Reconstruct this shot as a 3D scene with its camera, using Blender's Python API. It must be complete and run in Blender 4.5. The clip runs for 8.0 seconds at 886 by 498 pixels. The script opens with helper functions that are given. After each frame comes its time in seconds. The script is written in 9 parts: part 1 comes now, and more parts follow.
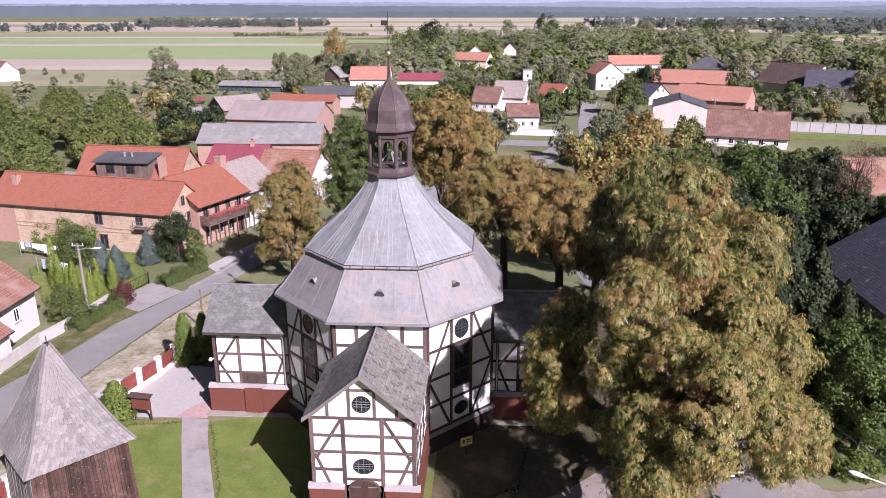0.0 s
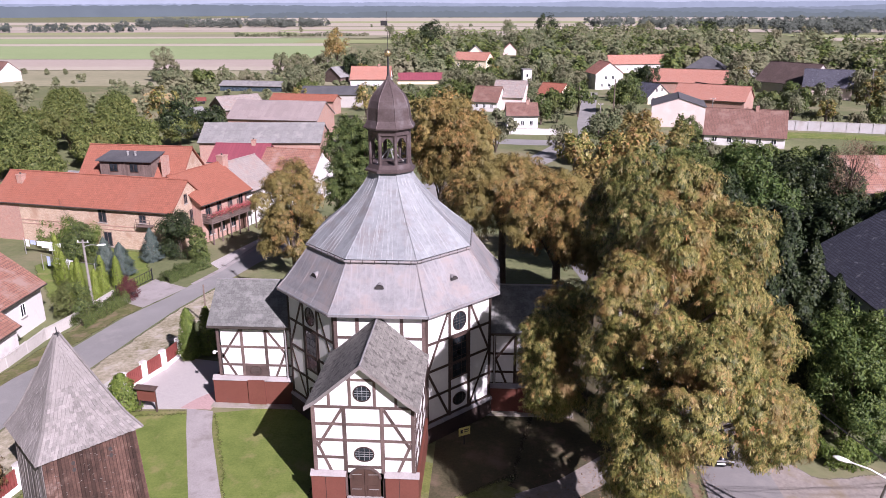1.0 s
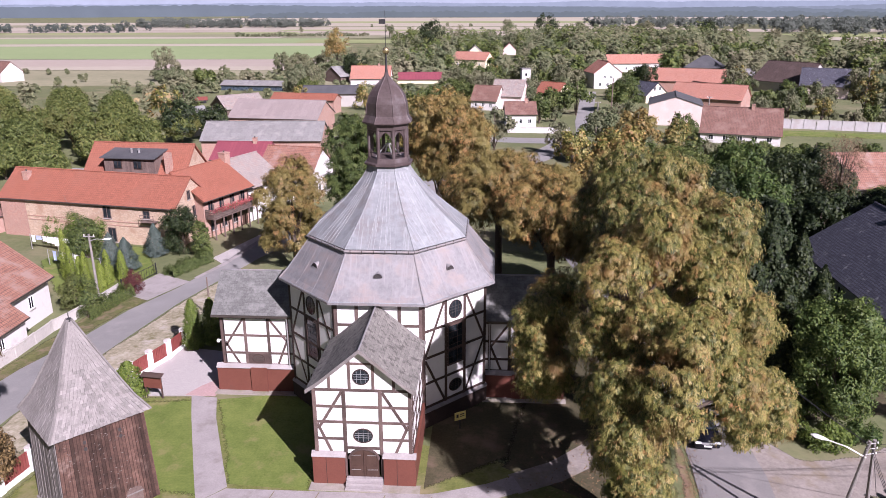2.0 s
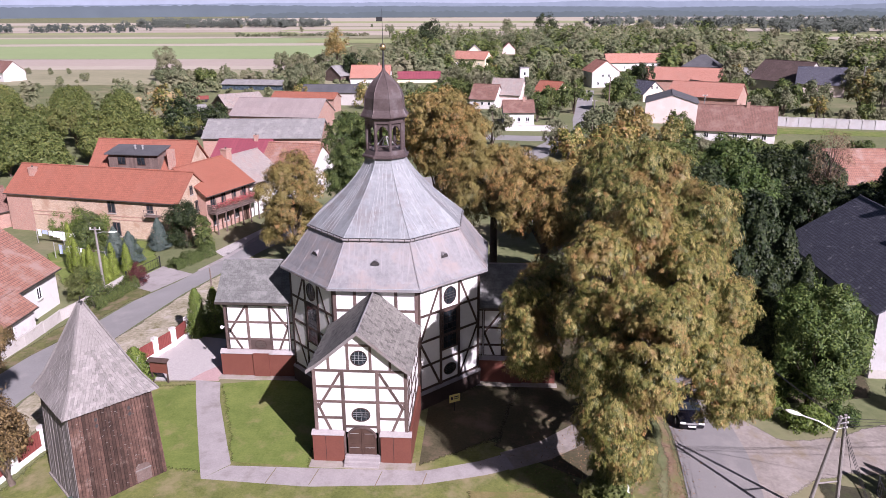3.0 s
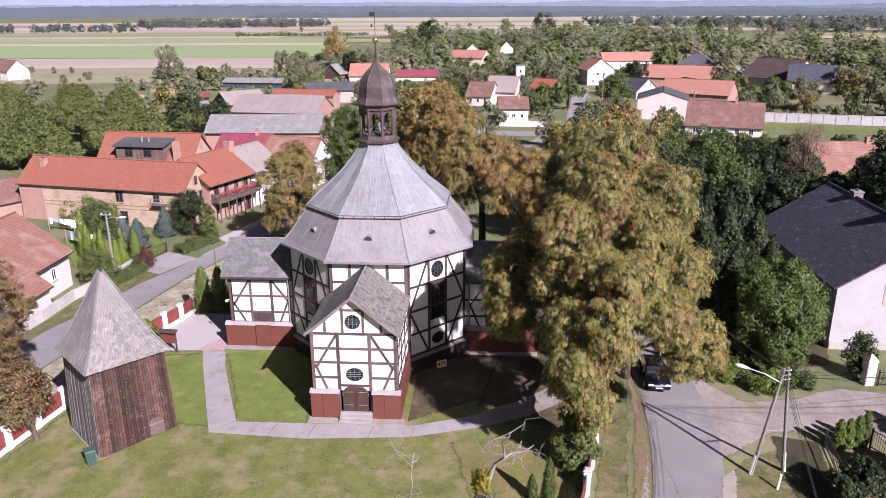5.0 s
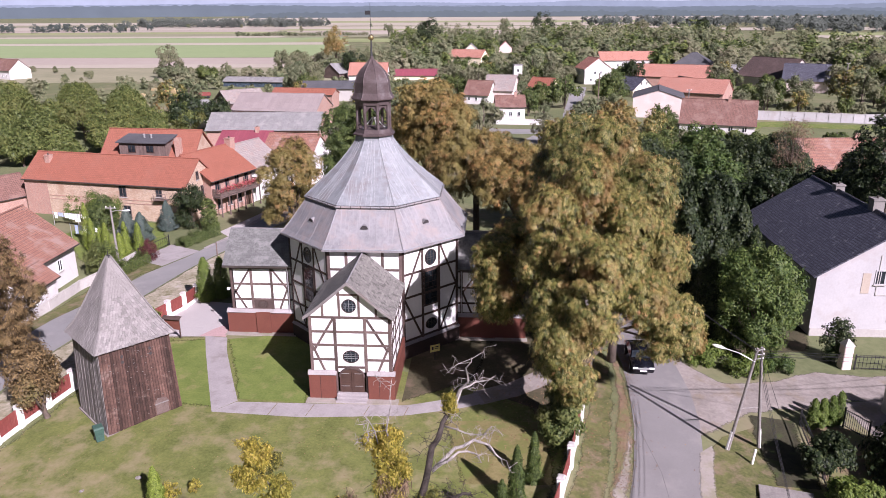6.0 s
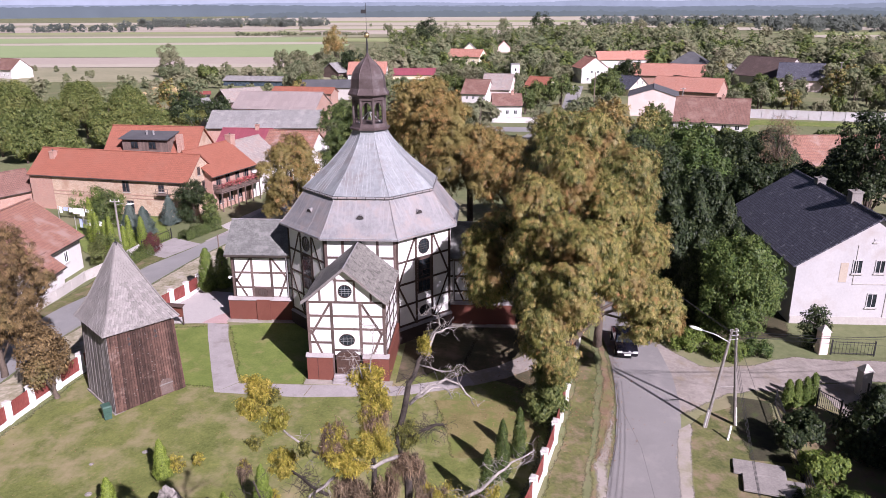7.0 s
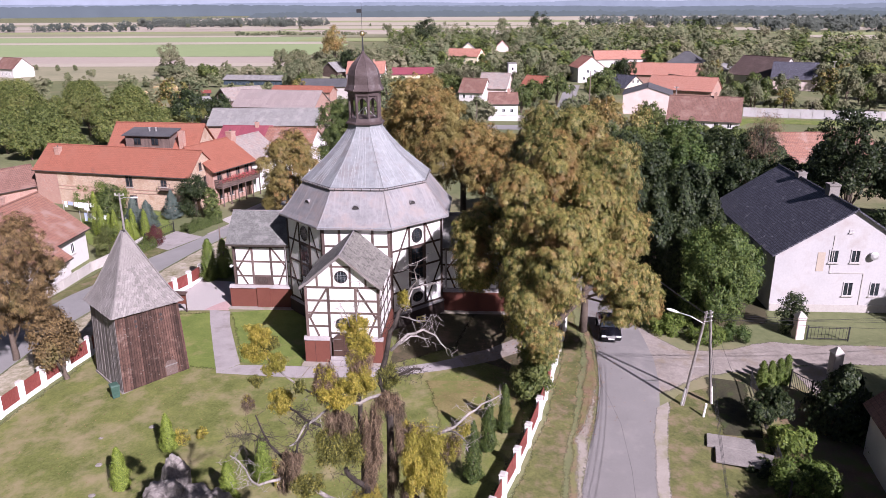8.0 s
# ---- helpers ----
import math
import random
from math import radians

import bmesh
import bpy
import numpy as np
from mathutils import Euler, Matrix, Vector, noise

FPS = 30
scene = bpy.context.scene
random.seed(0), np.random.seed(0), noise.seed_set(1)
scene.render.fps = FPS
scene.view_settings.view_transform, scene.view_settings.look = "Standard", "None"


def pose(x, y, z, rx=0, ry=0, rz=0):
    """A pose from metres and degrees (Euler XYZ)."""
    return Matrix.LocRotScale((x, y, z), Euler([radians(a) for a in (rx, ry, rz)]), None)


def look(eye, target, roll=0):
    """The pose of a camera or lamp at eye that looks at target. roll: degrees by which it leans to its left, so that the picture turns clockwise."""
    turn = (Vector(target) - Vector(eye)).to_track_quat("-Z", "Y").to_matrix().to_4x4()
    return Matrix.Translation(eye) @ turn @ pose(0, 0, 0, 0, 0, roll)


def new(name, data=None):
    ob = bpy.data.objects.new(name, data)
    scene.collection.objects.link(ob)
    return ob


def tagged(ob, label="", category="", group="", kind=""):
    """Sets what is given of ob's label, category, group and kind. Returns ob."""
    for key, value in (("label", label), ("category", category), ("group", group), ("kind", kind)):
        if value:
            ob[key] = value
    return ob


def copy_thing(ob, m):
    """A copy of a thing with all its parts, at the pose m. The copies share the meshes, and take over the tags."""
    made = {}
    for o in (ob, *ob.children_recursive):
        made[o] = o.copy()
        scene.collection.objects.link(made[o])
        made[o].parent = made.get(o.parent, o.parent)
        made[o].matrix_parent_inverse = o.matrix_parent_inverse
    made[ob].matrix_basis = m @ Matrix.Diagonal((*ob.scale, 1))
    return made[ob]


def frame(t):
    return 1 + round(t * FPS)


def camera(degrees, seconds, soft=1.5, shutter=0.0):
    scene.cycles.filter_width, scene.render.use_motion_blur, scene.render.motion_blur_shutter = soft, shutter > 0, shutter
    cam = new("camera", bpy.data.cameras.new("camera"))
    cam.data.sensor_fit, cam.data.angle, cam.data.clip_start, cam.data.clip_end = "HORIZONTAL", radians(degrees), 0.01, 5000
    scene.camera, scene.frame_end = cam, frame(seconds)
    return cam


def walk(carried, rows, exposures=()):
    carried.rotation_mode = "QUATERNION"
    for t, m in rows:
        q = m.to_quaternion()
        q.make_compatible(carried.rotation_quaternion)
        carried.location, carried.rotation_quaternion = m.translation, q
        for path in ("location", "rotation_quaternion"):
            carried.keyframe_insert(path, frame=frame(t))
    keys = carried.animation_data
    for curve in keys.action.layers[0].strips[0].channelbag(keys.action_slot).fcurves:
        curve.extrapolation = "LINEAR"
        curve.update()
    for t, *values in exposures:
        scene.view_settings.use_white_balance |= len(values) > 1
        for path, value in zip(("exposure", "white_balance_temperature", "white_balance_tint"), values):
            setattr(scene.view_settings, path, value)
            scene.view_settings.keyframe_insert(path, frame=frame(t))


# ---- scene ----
cam = camera(62.0, 8.0, soft=0.65)
# seconds, eye x y z, yaw, pitch, lean
ROWS = [
    (0.0, 6.663, -34.727, 27.706, 3.659, -18.241, -0.067),
    (0.5, 6.751, -35.251, 27.740, 3.686, -18.241, -0.107),
    (1.0, 6.890, -35.955, 27.741, 3.710, -18.241, -0.143),
    (1.5, 7.071, -36.801, 27.717, 3.731, -18.241, -0.177),
    (2.0, 7.289, -37.758, 27.674, 3.750, -18.241, -0.207),
    (2.5, 7.536, -38.798, 27.616, 3.765, -18.242, -0.233),
    (3.0, 7.807, -39.897, 27.550, 3.777, -18.243, -0.256),
    (3.5, 8.098, -41.039, 27.480, 3.787, -18.244, -0.276),
    (4.0, 8.406, -42.208, 27.409, 3.793, -18.245, -0.292),
    (4.5, 8.728, -43.398, 27.340, 3.797, -18.247, -0.305),
    (5.0, 9.063, -44.604, 27.277, 3.798, -18.249, -0.315),
    (5.5, 9.409, -45.827, 27.222, 3.796, -18.251, -0.321),
    (6.0, 9.767, -47.073, 27.176, 3.791, -18.253, -0.324),
    (6.5, 10.138, -48.352, 27.140, 3.783, -18.256, -0.323),
    (7.0, 10.524, -49.680, 27.115, 3.772, -18.258, -0.319),
    (7.5, 10.928, -51.077, 27.101, 3.758, -18.262, -0.311),
    (8.0, 11.354, -52.568, 27.097, 3.742, -18.265, -0.301),
]


def view(x, y, z, yaw, pitch, lean):
    a, b = radians(yaw), radians(pitch)
    return look((x, y, z), (x - math.sin(a) * math.cos(b), y + math.cos(a) * math.cos(b), z + math.sin(b)), lean)


# seconds, stops, kelvin, tint
EXPOSURE = [(0.0, 0.885, 5930, 34), (8.0, 0.885, 5930, 34)]
walk(cam, [(t, view(*r)) for t, *r in ROWS], EXPOSURE)

# world, sun, exposure
SUN_AZ, SUN_EL = radians(142.0), radians(35.4)
world = bpy.data.worlds.new("sky")
scene.world = world
world.use_nodes = True
_wn = world.node_tree.nodes
_sky = _wn.new("ShaderNodeTexSky")
_sky.sky_type, _sky.sun_disc = "NISHITA", False
_sky.sun_elevation, _sky.sun_rotation = SUN_EL, SUN_AZ
_sky.air_density, _sky.dust_density, _sky.ozone_density = 1.0, 1.6, 1.0
world.node_tree.links.new(_sky.outputs[0], _wn["Background"].inputs[0])
_wn["Background"].inputs[1].default_value = 0.0188
_sd = bpy.data.lights.new("sun", "SUN")
_sd.energy, _sd.angle, _sd.color = 5.3, radians(0.53), (1.0, 0.95, 0.87)
_sun = new("sun", _sd)
_sun.matrix_world = look((40, -60, 80), (40 - math.sin(SUN_AZ) * math.cos(SUN_EL) * 10, -60 - math.cos(SUN_AZ) * math.cos(SUN_EL) * 10, 80 - math.sin(SUN_EL) * 10))


# ---- materials ----
def nodes(name):
    m = bpy.data.materials.new(name)
    m.use_nodes = True
    return m, m.node_tree.nodes, m.node_tree.links, m.node_tree.nodes["Principled BSDF"]


def ramp_of(ns, stops):
    r = ns.new("ShaderNodeValToRGB")
    els = r.color_ramp.elements
    while len(els) < len(stops):
        els.new(0.5)
    for e, (p, c) in zip(els, stops):
        e.position, e.color = p, (*c, 1)
    return r


def noise_of(ns, ls, vec, scale, detail=5, rough=0.6):
    n = ns.new("ShaderNodeTexNoise")
    n.inputs["Scale"].default_value, n.inputs["Detail"].default_value, n.inputs["Roughness"].default_value = scale, detail, rough
    ls.new(vec, n.inputs["Vector"])
    return n.outputs["Fac"]


def mixed(ns, ls, kind, fac, a, b):
    x = ns.new("ShaderNodeMix")
    x.data_type, x.blend_type = "RGBA", kind
    for socket, value in ((x.inputs[0], fac), (x.inputs[6], a), (x.inputs[7], b)):
        if isinstance(value, (int, float)):
            socket.default_value = value
        elif isinstance(value, tuple):
            socket.default_value = (*value, 1)
        else:
            ls.new(value, socket)
    return x.outputs[2]


def surf(name, dark, light, rough=0.85, big=0.35, fine=8.0, bump=0.15, metal=0.0, stain=None, stain_scale=0.8, stain_at=(0.5, 0.68), spread=0.0, spec=0.3, streak=None, soft=False):
    """A plain worn surface: broad patches, fine grain, optional stains and run-off streaks, per-object variation."""
    m, ns, ls, p = nodes(name)
    co = ns.new("ShaderNodeTexCoord").outputs["Object"]
    a, b = noise_of(ns, ls, co, big, 4), noise_of(ns, ls, co, fine, 6, 0.7)
    add = ns.new("ShaderNodeMath")
    add.operation = "MULTIPLY_ADD"
    ls.new(b, add.inputs[0])
    add.inputs[1].default_value = 0.55
    half = ns.new("ShaderNodeMath")
    half.operation = "MULTIPLY"
    ls.new(a, half.inputs[0])
    half.inputs[1].default_value = 0.55
    ls.new(half.outputs[0], add.inputs[2])
    r = ramp_of(ns, [(0.36, dark), (0.72, light)])
    ls.new(add.outputs[0], r.inputs[0])
    col = r.outputs[0]
    if stain:
        s = noise_of(ns, ls, co, stain_scale, 7, 0.65)
        k = ramp_of(ns, [(stain_at[0], (0, 0, 0)), (stain_at[1], (1, 1, 1))])
        ls.new(s, k.inputs[0])
        col = mixed(ns, ls, "MIX", k.outputs[0], col, stain)
    if streak:
        mp = ns.new("ShaderNodeMapping")
        mp.inputs["Scale"].default_value = (5.5, 0.28, 1.0)
        ls.new(ns.new("ShaderNodeTexCoord").outputs["UV"], mp.inputs["Vector"])
        k = ramp_of(ns, [(0.54, (0, 0, 0)), (0.68, (1, 1, 1))])
        ls.new(noise_of(ns, ls, mp.outputs[0], 1.0, 5, 0.6), k.inputs[0])
        col = mixed(ns, ls, "MIX", k.outputs[0], col, streak)
    if spread:
        info = ns.new("ShaderNodeObjectInfo")
        k = ramp_of(ns, [(0.0, (1 - spread,) * 3), (1.0, (1 + spread,) * 3)])
        ls.new(info.outputs["Random"], k.inputs[0])
        col = mixed(ns, ls, "MULTIPLY", 1.0, col, k.outputs[0])
    ls.new(col, p.inputs["Base Color"])
    p.inputs["Roughness"].default_value, p.inputs["Metallic"].default_value = rough, metal
    p.inputs["Specular IOR Level"].default_value = spec
    if bump:
        bn = ns.new("ShaderNodeBump")
        bn.inputs["Strength"].default_value, bn.inputs["Distance"].default_value = bump, 0.05
        ls.new(b, bn.inputs["Height"])
        ls.new(bn.outputs[0], p.inputs["Normal"])
    if soft:
        at = ns.new("ShaderNodeAttribute")
        at.attribute_name = "fade"
        sub = ns.new("ShaderNodeMath")
        sub.operation = "SUBTRACT"
        ls.new(noise_of(ns, ls, co, 5.0, 8, 0.75), sub.inputs[0])
        ls.new(at.outputs["Fac"], sub.inputs[1])
        k = ramp_of(ns, [(0.0, (0, 0, 0)), (0.22, (1, 1, 1))])
        ls.new(sub.outputs[0], k.inputs[0])
        ls.new(k.outputs[0], p.inputs["Alpha"])
    return m


def tiled(name, c1, c2, joint, w, h, gap=0.02, rough=0.8, patch=None, patch_scale=0.5, patch_at=(0.5, 0.65), bump=0.5, offset=0.5, metal=0.0):
    """Courses of small pieces in metres along the surface (bricks, tiles, slates far off)."""
    m, ns, ls, p = nodes(name)
    tc = ns.new("ShaderNodeTexCoord")
    br = ns.new("ShaderNodeTexBrick")
    ls.new(tc.outputs["UV"], br.inputs["Vector"])
    br.offset = offset
    for key, value in (("Color1", (*c1, 1)), ("Color2", (*c2, 1)), ("Mortar", (*joint, 1)), ("Scale", 1.0), ("Mortar Size", gap), ("Mortar Smooth", 0.2), ("Bias", 0.0), ("Brick Width", w), ("Row Height", h)):
        br.inputs[key].default_value = value
    big = noise_of(ns, ls, tc.outputs["Object"], patch_scale, 6, 0.65)
    fine = noise_of(ns, ls, tc.outputs["Object"], 9.0, 5)
    r = ramp_of(ns, [(0.3, (0.72, 0.72, 0.72)), (0.75, (1.2, 1.2, 1.2))])
    ls.new(fine, r.inputs[0])
    col = mixed(ns, ls, "MULTIPLY", 1.0, br.outputs["Color"], r.outputs[0])
    if patch:
        k = ramp_of(ns, [(patch_at[0], (0, 0, 0)), (patch_at[1], (1, 1, 1))])
        ls.new(big, k.inputs[0])
        col = mixed(ns, ls, "MIX", k.outputs[0], col, patch)
    ls.new(col, p.inputs["Base Color"])
    p.inputs["Roughness"].default_value, p.inputs["Metallic"].default_value = rough, metal
    bn = ns.new("ShaderNodeBump")
    bn.inputs["Strength"].default_value, bn.inputs["Distance"].default_value = bump, 0.03
    bn.invert = True
    ls.new(br.outputs["Fac"], bn.inputs["Height"])
    ls.new(bn.outputs[0], p.inputs["Normal"])
    return m


def leafy(name, stops, patch=None, patch_scale=0.3, patch_at=(0.5, 0.7), through_light=0.28, rough=0.55, gloss=0.3):
    """Foliage: each leaf takes its own colour; broad patches turn to another tone."""
    m, ns, ls, p = nodes(name)
    geo = ns.new("ShaderNodeNewGeometry")
    r = ramp_of(ns, stops)
    ls.new(geo.outputs["Random Per Island"], r.inputs[0])
    col = r.outputs[0]
    info = ns.new("ShaderNodeObjectInfo")
    k = ramp_of(ns, [(0.0, (0.82, 0.86, 0.85)), (1.0, (1.15, 1.1, 1.05))])
    ls.new(info.outputs["Random"], k.inputs[0])
    col = mixed(ns, ls, "MULTIPLY", 1.0, col, k.outputs[0])
    if patch:
        n = noise_of(ns, ls, geo.outputs["Position"], patch_scale, 4)
        k = ramp_of(ns, [(patch_at[0], (0, 0, 0)), (patch_at[1], (1, 1, 1))])
        ls.new(n, k.inputs[0])
        col = mixed(ns, ls, "MIX", k.outputs[0], col, patch)
    ls.new(col, p.inputs["Base Color"])
    p.inputs["Roughness"].default_value = rough
    p.inputs["Specular IOR Level"].default_value = gloss
    tr = ns.new("ShaderNodeBsdfTranslucent")
    ls.new(col, tr.inputs[0])
    mx = ns.new("ShaderNodeMixShader")
    mx.inputs[0].default_value = through_light * 0.75
    ls.new(p.outputs[0], mx.inputs[1])
    ls.new(tr.outputs[0], mx.inputs[2])
    ls.new(mx.outputs[0], ns["Material Output"].inputs[0])
    return m


def glassy(name, col=(0.02, 0.025, 0.03), rough=0.08):
    m, ns, ls, p = nodes(name)
    co = ns.new("ShaderNodeTexCoord").outputs["Object"]
    r = ramp_of(ns, [(0.35, tuple(c * 0.5 for c in col)), (0.7, tuple(c * 1.6 for c in col))])
    ls.new(noise_of(ns, ls, co, 1.7, 3), r.inputs[0])
    ls.new(r.outputs[0], p.inputs["Base Color"])
    p.inputs["Roughness"].default_value, p.inputs["Specular IOR Level"].default_value = rough, 0.3
    return m


M = {}
M["plaster"] = surf("white_plaster", (0.60, 0.595, 0.585), (0.68, 0.675, 0.665), 0.9, 0.5, 5, 0.08, stain=(0.48, 0.465, 0.445), stain_scale=0.9, stain_at=(0.62, 0.82))
# Darker timber copy: octagon and right-hand faces carry shade in the colour.
M["timber"] = surf("dark_timber", (0.026, 0.018, 0.016), (0.078, 0.05, 0.042), 0.75, 1.2, 14, 0.3, spread=0.3)
M["redtimber"] = surf("brown_timber", (0.056, 0.039, 0.035), (0.150, 0.106, 0.095), 0.75, 1.2, 14, 0.3, spread=0.3)
M["plinth"] = surf("red_brown_boarding", (0.115, 0.040, 0.028), (0.155, 0.056, 0.040), 0.6, 0.6, 9, 0.1, stain=(0.09, 0.045, 0.034), stain_at=(0.6, 0.8))
# Red-brown plinth boarding darkened; shade at the wall foot is in the colour.
M["shade_boards"] = surf("plinth_boarding_with_shade", (0.030, 0.022, 0.020), (0.070, 0.048, 0.042), 0.7, 0.8, 10, 0.2, stain=(0.09, 0.05, 0.04), stain_at=(0.58, 0.8))
M["lead"] = surf("grey_sheet_metal", (0.150, 0.149, 0.157), (0.262, 0.258, 0.266), 0.6, 0.6, 3, 0.12, 0.12, stain=(0.262, 0.225, 0.215), stain_scale=0.7, stain_at=(0.46, 0.66), spec=0.4, streak=(0.262, 0.252, 0.258), spread=0.06)
M["lead2"] = surf("pale_sheet_metal", (0.175, 0.187, 0.200), (0.300, 0.317, 0.330), 0.55, 0.6, 3, 0.12, 0.16, stain=(0.20, 0.185, 0.185), stain_scale=0.45, stain_at=(0.5, 0.66), spec=0.4, streak=(0.325, 0.345, 0.355), spread=0.07)
M["pale_seam"] = surf("whitened_soldered_seam", (0.20, 0.205, 0.21), (0.43, 0.435, 0.44), 0.65, 1.6, 6, 0.1, 0.1)
M["copper"] = surf("brown_copper_sheet", (0.062, 0.046, 0.045), (0.118, 0.090, 0.088), 0.5, 0.8, 6, 0.08, 0.3, stain=(0.16, 0.145, 0.15), stain_scale=0.8, stain_at=(0.54, 0.78))
M["gutter"] = surf("dark_gutter", (0.05, 0.042, 0.038), (0.10, 0.085, 0.075), 0.5, 1, 6, 0.05, 0.3)
M["slate"] = tiled("old_slates", (0.108, 0.110, 0.106), (0.150, 0.152, 0.146), (0.085, 0.086, 0.084), 0.34, 0.26, 0.01, 0.75, (0.19, 0.19, 0.184), 1.4, (0.48, 0.68), 0.4)
M["slate2"] = tiled("mottled_slates", (0.17, 0.163, 0.15), (0.235, 0.226, 0.205), (0.10, 0.095, 0.088), 0.34, 0.26, 0.01, 0.75, (0.085, 0.08, 0.074), 2.6, (0.53, 0.6), 0.4)
M["shingle"] = surf("grey_wooden_shingles", (0.135, 0.125, 0.118), (0.25, 0.235, 0.228), 0.85, 0.8, 9, 0.3, spread=0.2)
M["board"] = surf("brown_weathered_boards", (0.030, 0.018, 0.014), (0.115, 0.064, 0.050), 0.8, 1.6, 8, 0.35, stain=(0.18, 0.135, 0.115), stain_at=(0.58, 0.76), spread=0.5)
M["greyboard"] = surf("grey_weathered_boards", (0.115, 0.105, 0.10), (0.235, 0.218, 0.21), 0.85, 1.0, 12, 0.35, stain=(0.14, 0.12, 0.105), stain_at=(0.5, 0.75), spread=0.16)
M["glass"] = glassy("window_glass")
M["glassblue"] = glassy("window_glass_bluish", (0.05, 0.07, 0.09))
M["white"] = surf("white_paint", (0.74, 0.74, 0.73), (0.82, 0.82, 0.81), 0.7, 0.8, 8, 0.05, stain=(0.6, 0.59, 0.56), stain_at=(0.6, 0.85))
M["door"] = surf("brown_door_wood", (0.045, 0.026, 0.02), (0.085, 0.05, 0.038), 0.55, 2, 14, 0.2)
M["concrete"] = surf("pale_concrete", (0.36, 0.34, 0.325), (0.50, 0.475, 0.455), 0.9, 0.5, 7, 0.2, stain=(0.30, 0.28, 0.26), stain_scale=1.1, stain_at=(0.55, 0.75))
M["path"] = surf("greyish_concrete_path", (0.235, 0.215, 0.215), (0.345, 0.32, 0.318), 0.9, 0.5, 9, 0.15, stain=(0.21, 0.19, 0.18), stain_scale=0.7, stain_at=(0.52, 0.72))
M["paving"] = tiled("pale_paving", (0.40, 0.375, 0.37), (0.43, 0.40, 0.39), (0.36, 0.335, 0.33), 0.2, 0.1, 0.004, 0.85, (0.37, 0.345, 0.34), 0.6, (0.5, 0.75), 0.1)
M["redpaving"] = tiled("pink_paving", (0.41, 0.275, 0.27), (0.44, 0.30, 0.29), (0.36, 0.25, 0.245), 0.2, 0.1, 0.004, 0.85, None, 0.6, (0.5, 0.75), 0.1)
M["asphalt"] = surf("worn_asphalt", (0.153, 0.147, 0.146), (0.210, 0.202, 0.199), 0.9, 0.25, 12, 0.15, stain=(0.245, 0.232, 0.222), stain_scale=0.35, stain_at=(0.54, 0.74))
M["asphalt2"] = surf("street_asphalt", (0.19, 0.187, 0.187), (0.262, 0.257, 0.256), 0.9, 0.25, 12, 0.15, stain=(0.27, 0.26, 0.255), stain_scale=0.4, stain_at=(0.52, 0.72))
M["crack"] = surf("road_seam_tar", (0.07, 0.068, 0.066), (0.14, 0.135, 0.13), 0.8, 1, 9, 0.1)
M["dirt"] = surf("packed_dirt", (0.165, 0.145, 0.130), (0.30, 0.268, 0.246), 0.95, 0.6, 3.2, 0.4, stain=(0.20, 0.165, 0.12), stain_scale=0.5, stain_at=(0.52, 0.68), soft=True)
M["gravel"] = surf("grassy_gravel", (0.225, 0.20, 0.175), (0.325, 0.295, 0.265), 0.95, 0.6, 9, 0.15, stain=(0.18, 0.17, 0.09), stain_scale=0.5, stain_at=(0.5, 0.7), soft=True)
M["stonyverge"] = surf("stony_grass_verge", (0.15, 0.14, 0.065), (0.44, 0.395, 0.32), 0.95, 0.6, 2.4, 0.5, stain=(0.40, 0.36, 0.31), stain_scale=0.5, stain_at=(0.56, 0.66), soft=True)
# Near-black ground colour that carries the shade beside the garden fence.
M["shade_ground"] = surf("painted_shade_ground", (0.020, 0.021, 0.012), (0.060, 0.056, 0.032), 0.9, 0.8, 5, 0.6, stain=(0.045, 0.06, 0.018), stain_scale=0.9, stain_at=(0.5, 0.65), soft=True)
M["litter"] = surf("leaf_litter", (0.13, 0.085, 0.055), (0.25, 0.175, 0.12), 0.95, 0.6, 10, 0.4, stain=(0.15, 0.15, 0.062), stain_scale=0.8, stain_at=(0.42, 0.58), soft=True)
M["lawn"] = surf("mown_lawn", (0.060, 0.082, 0.016), (0.175, 0.185, 0.056), 0.95, 0.6, 5.5, 0.6, stain=(0.235, 0.20, 0.11), stain_scale=0.42, stain_at=(0.48, 0.68), soft=True)
M["drylawn"] = surf("dry_brownish_lawn", (0.105, 0.095, 0.030), (0.215, 0.180, 0.080), 0.95, 0.5, 5.5, 0.5, stain=(0.12, 0.14, 0.035), stain_scale=0.45, stain_at=(0.48, 0.62), soft=True)
M["greenlawn"] = surf("fresh_lawn", (0.070, 0.110, 0.018), (0.165, 0.200, 0.050), 0.95, 0.6, 6, 0.5, stain=(0.20, 0.19, 0.075), stain_scale=0.5, stain_at=(0.53, 0.70), soft=True)
M["verge"] = surf("rough_verge_grass", (0.042, 0.056, 0.015), (0.15, 0.15, 0.055), 0.95, 0.5, 4.5, 0.6, stain=(0.19, 0.145, 0.095), stain_scale=0.8, stain_at=(0.48, 0.66), soft=True)
M["ground"] = surf("village_ground", (0.080, 0.100, 0.042), (0.165, 0.175, 0.085), 0.95, 0.06, 1.5, 0.4, stain=(0.22, 0.19, 0.12), stain_scale=0.05, stain_at=(0.5, 0.68))
# Worn ground under trees, its tone lowered to take in their shade.
M["soil"] = surf("worn_grass_with_shade", (0.036, 0.036, 0.017), (0.095, 0.080, 0.045), 0.95, 0.3, 6, 0.4, stain=(0.145, 0.105, 0.075), stain_scale=0.3, stain_at=(0.5, 0.68), soft=True)
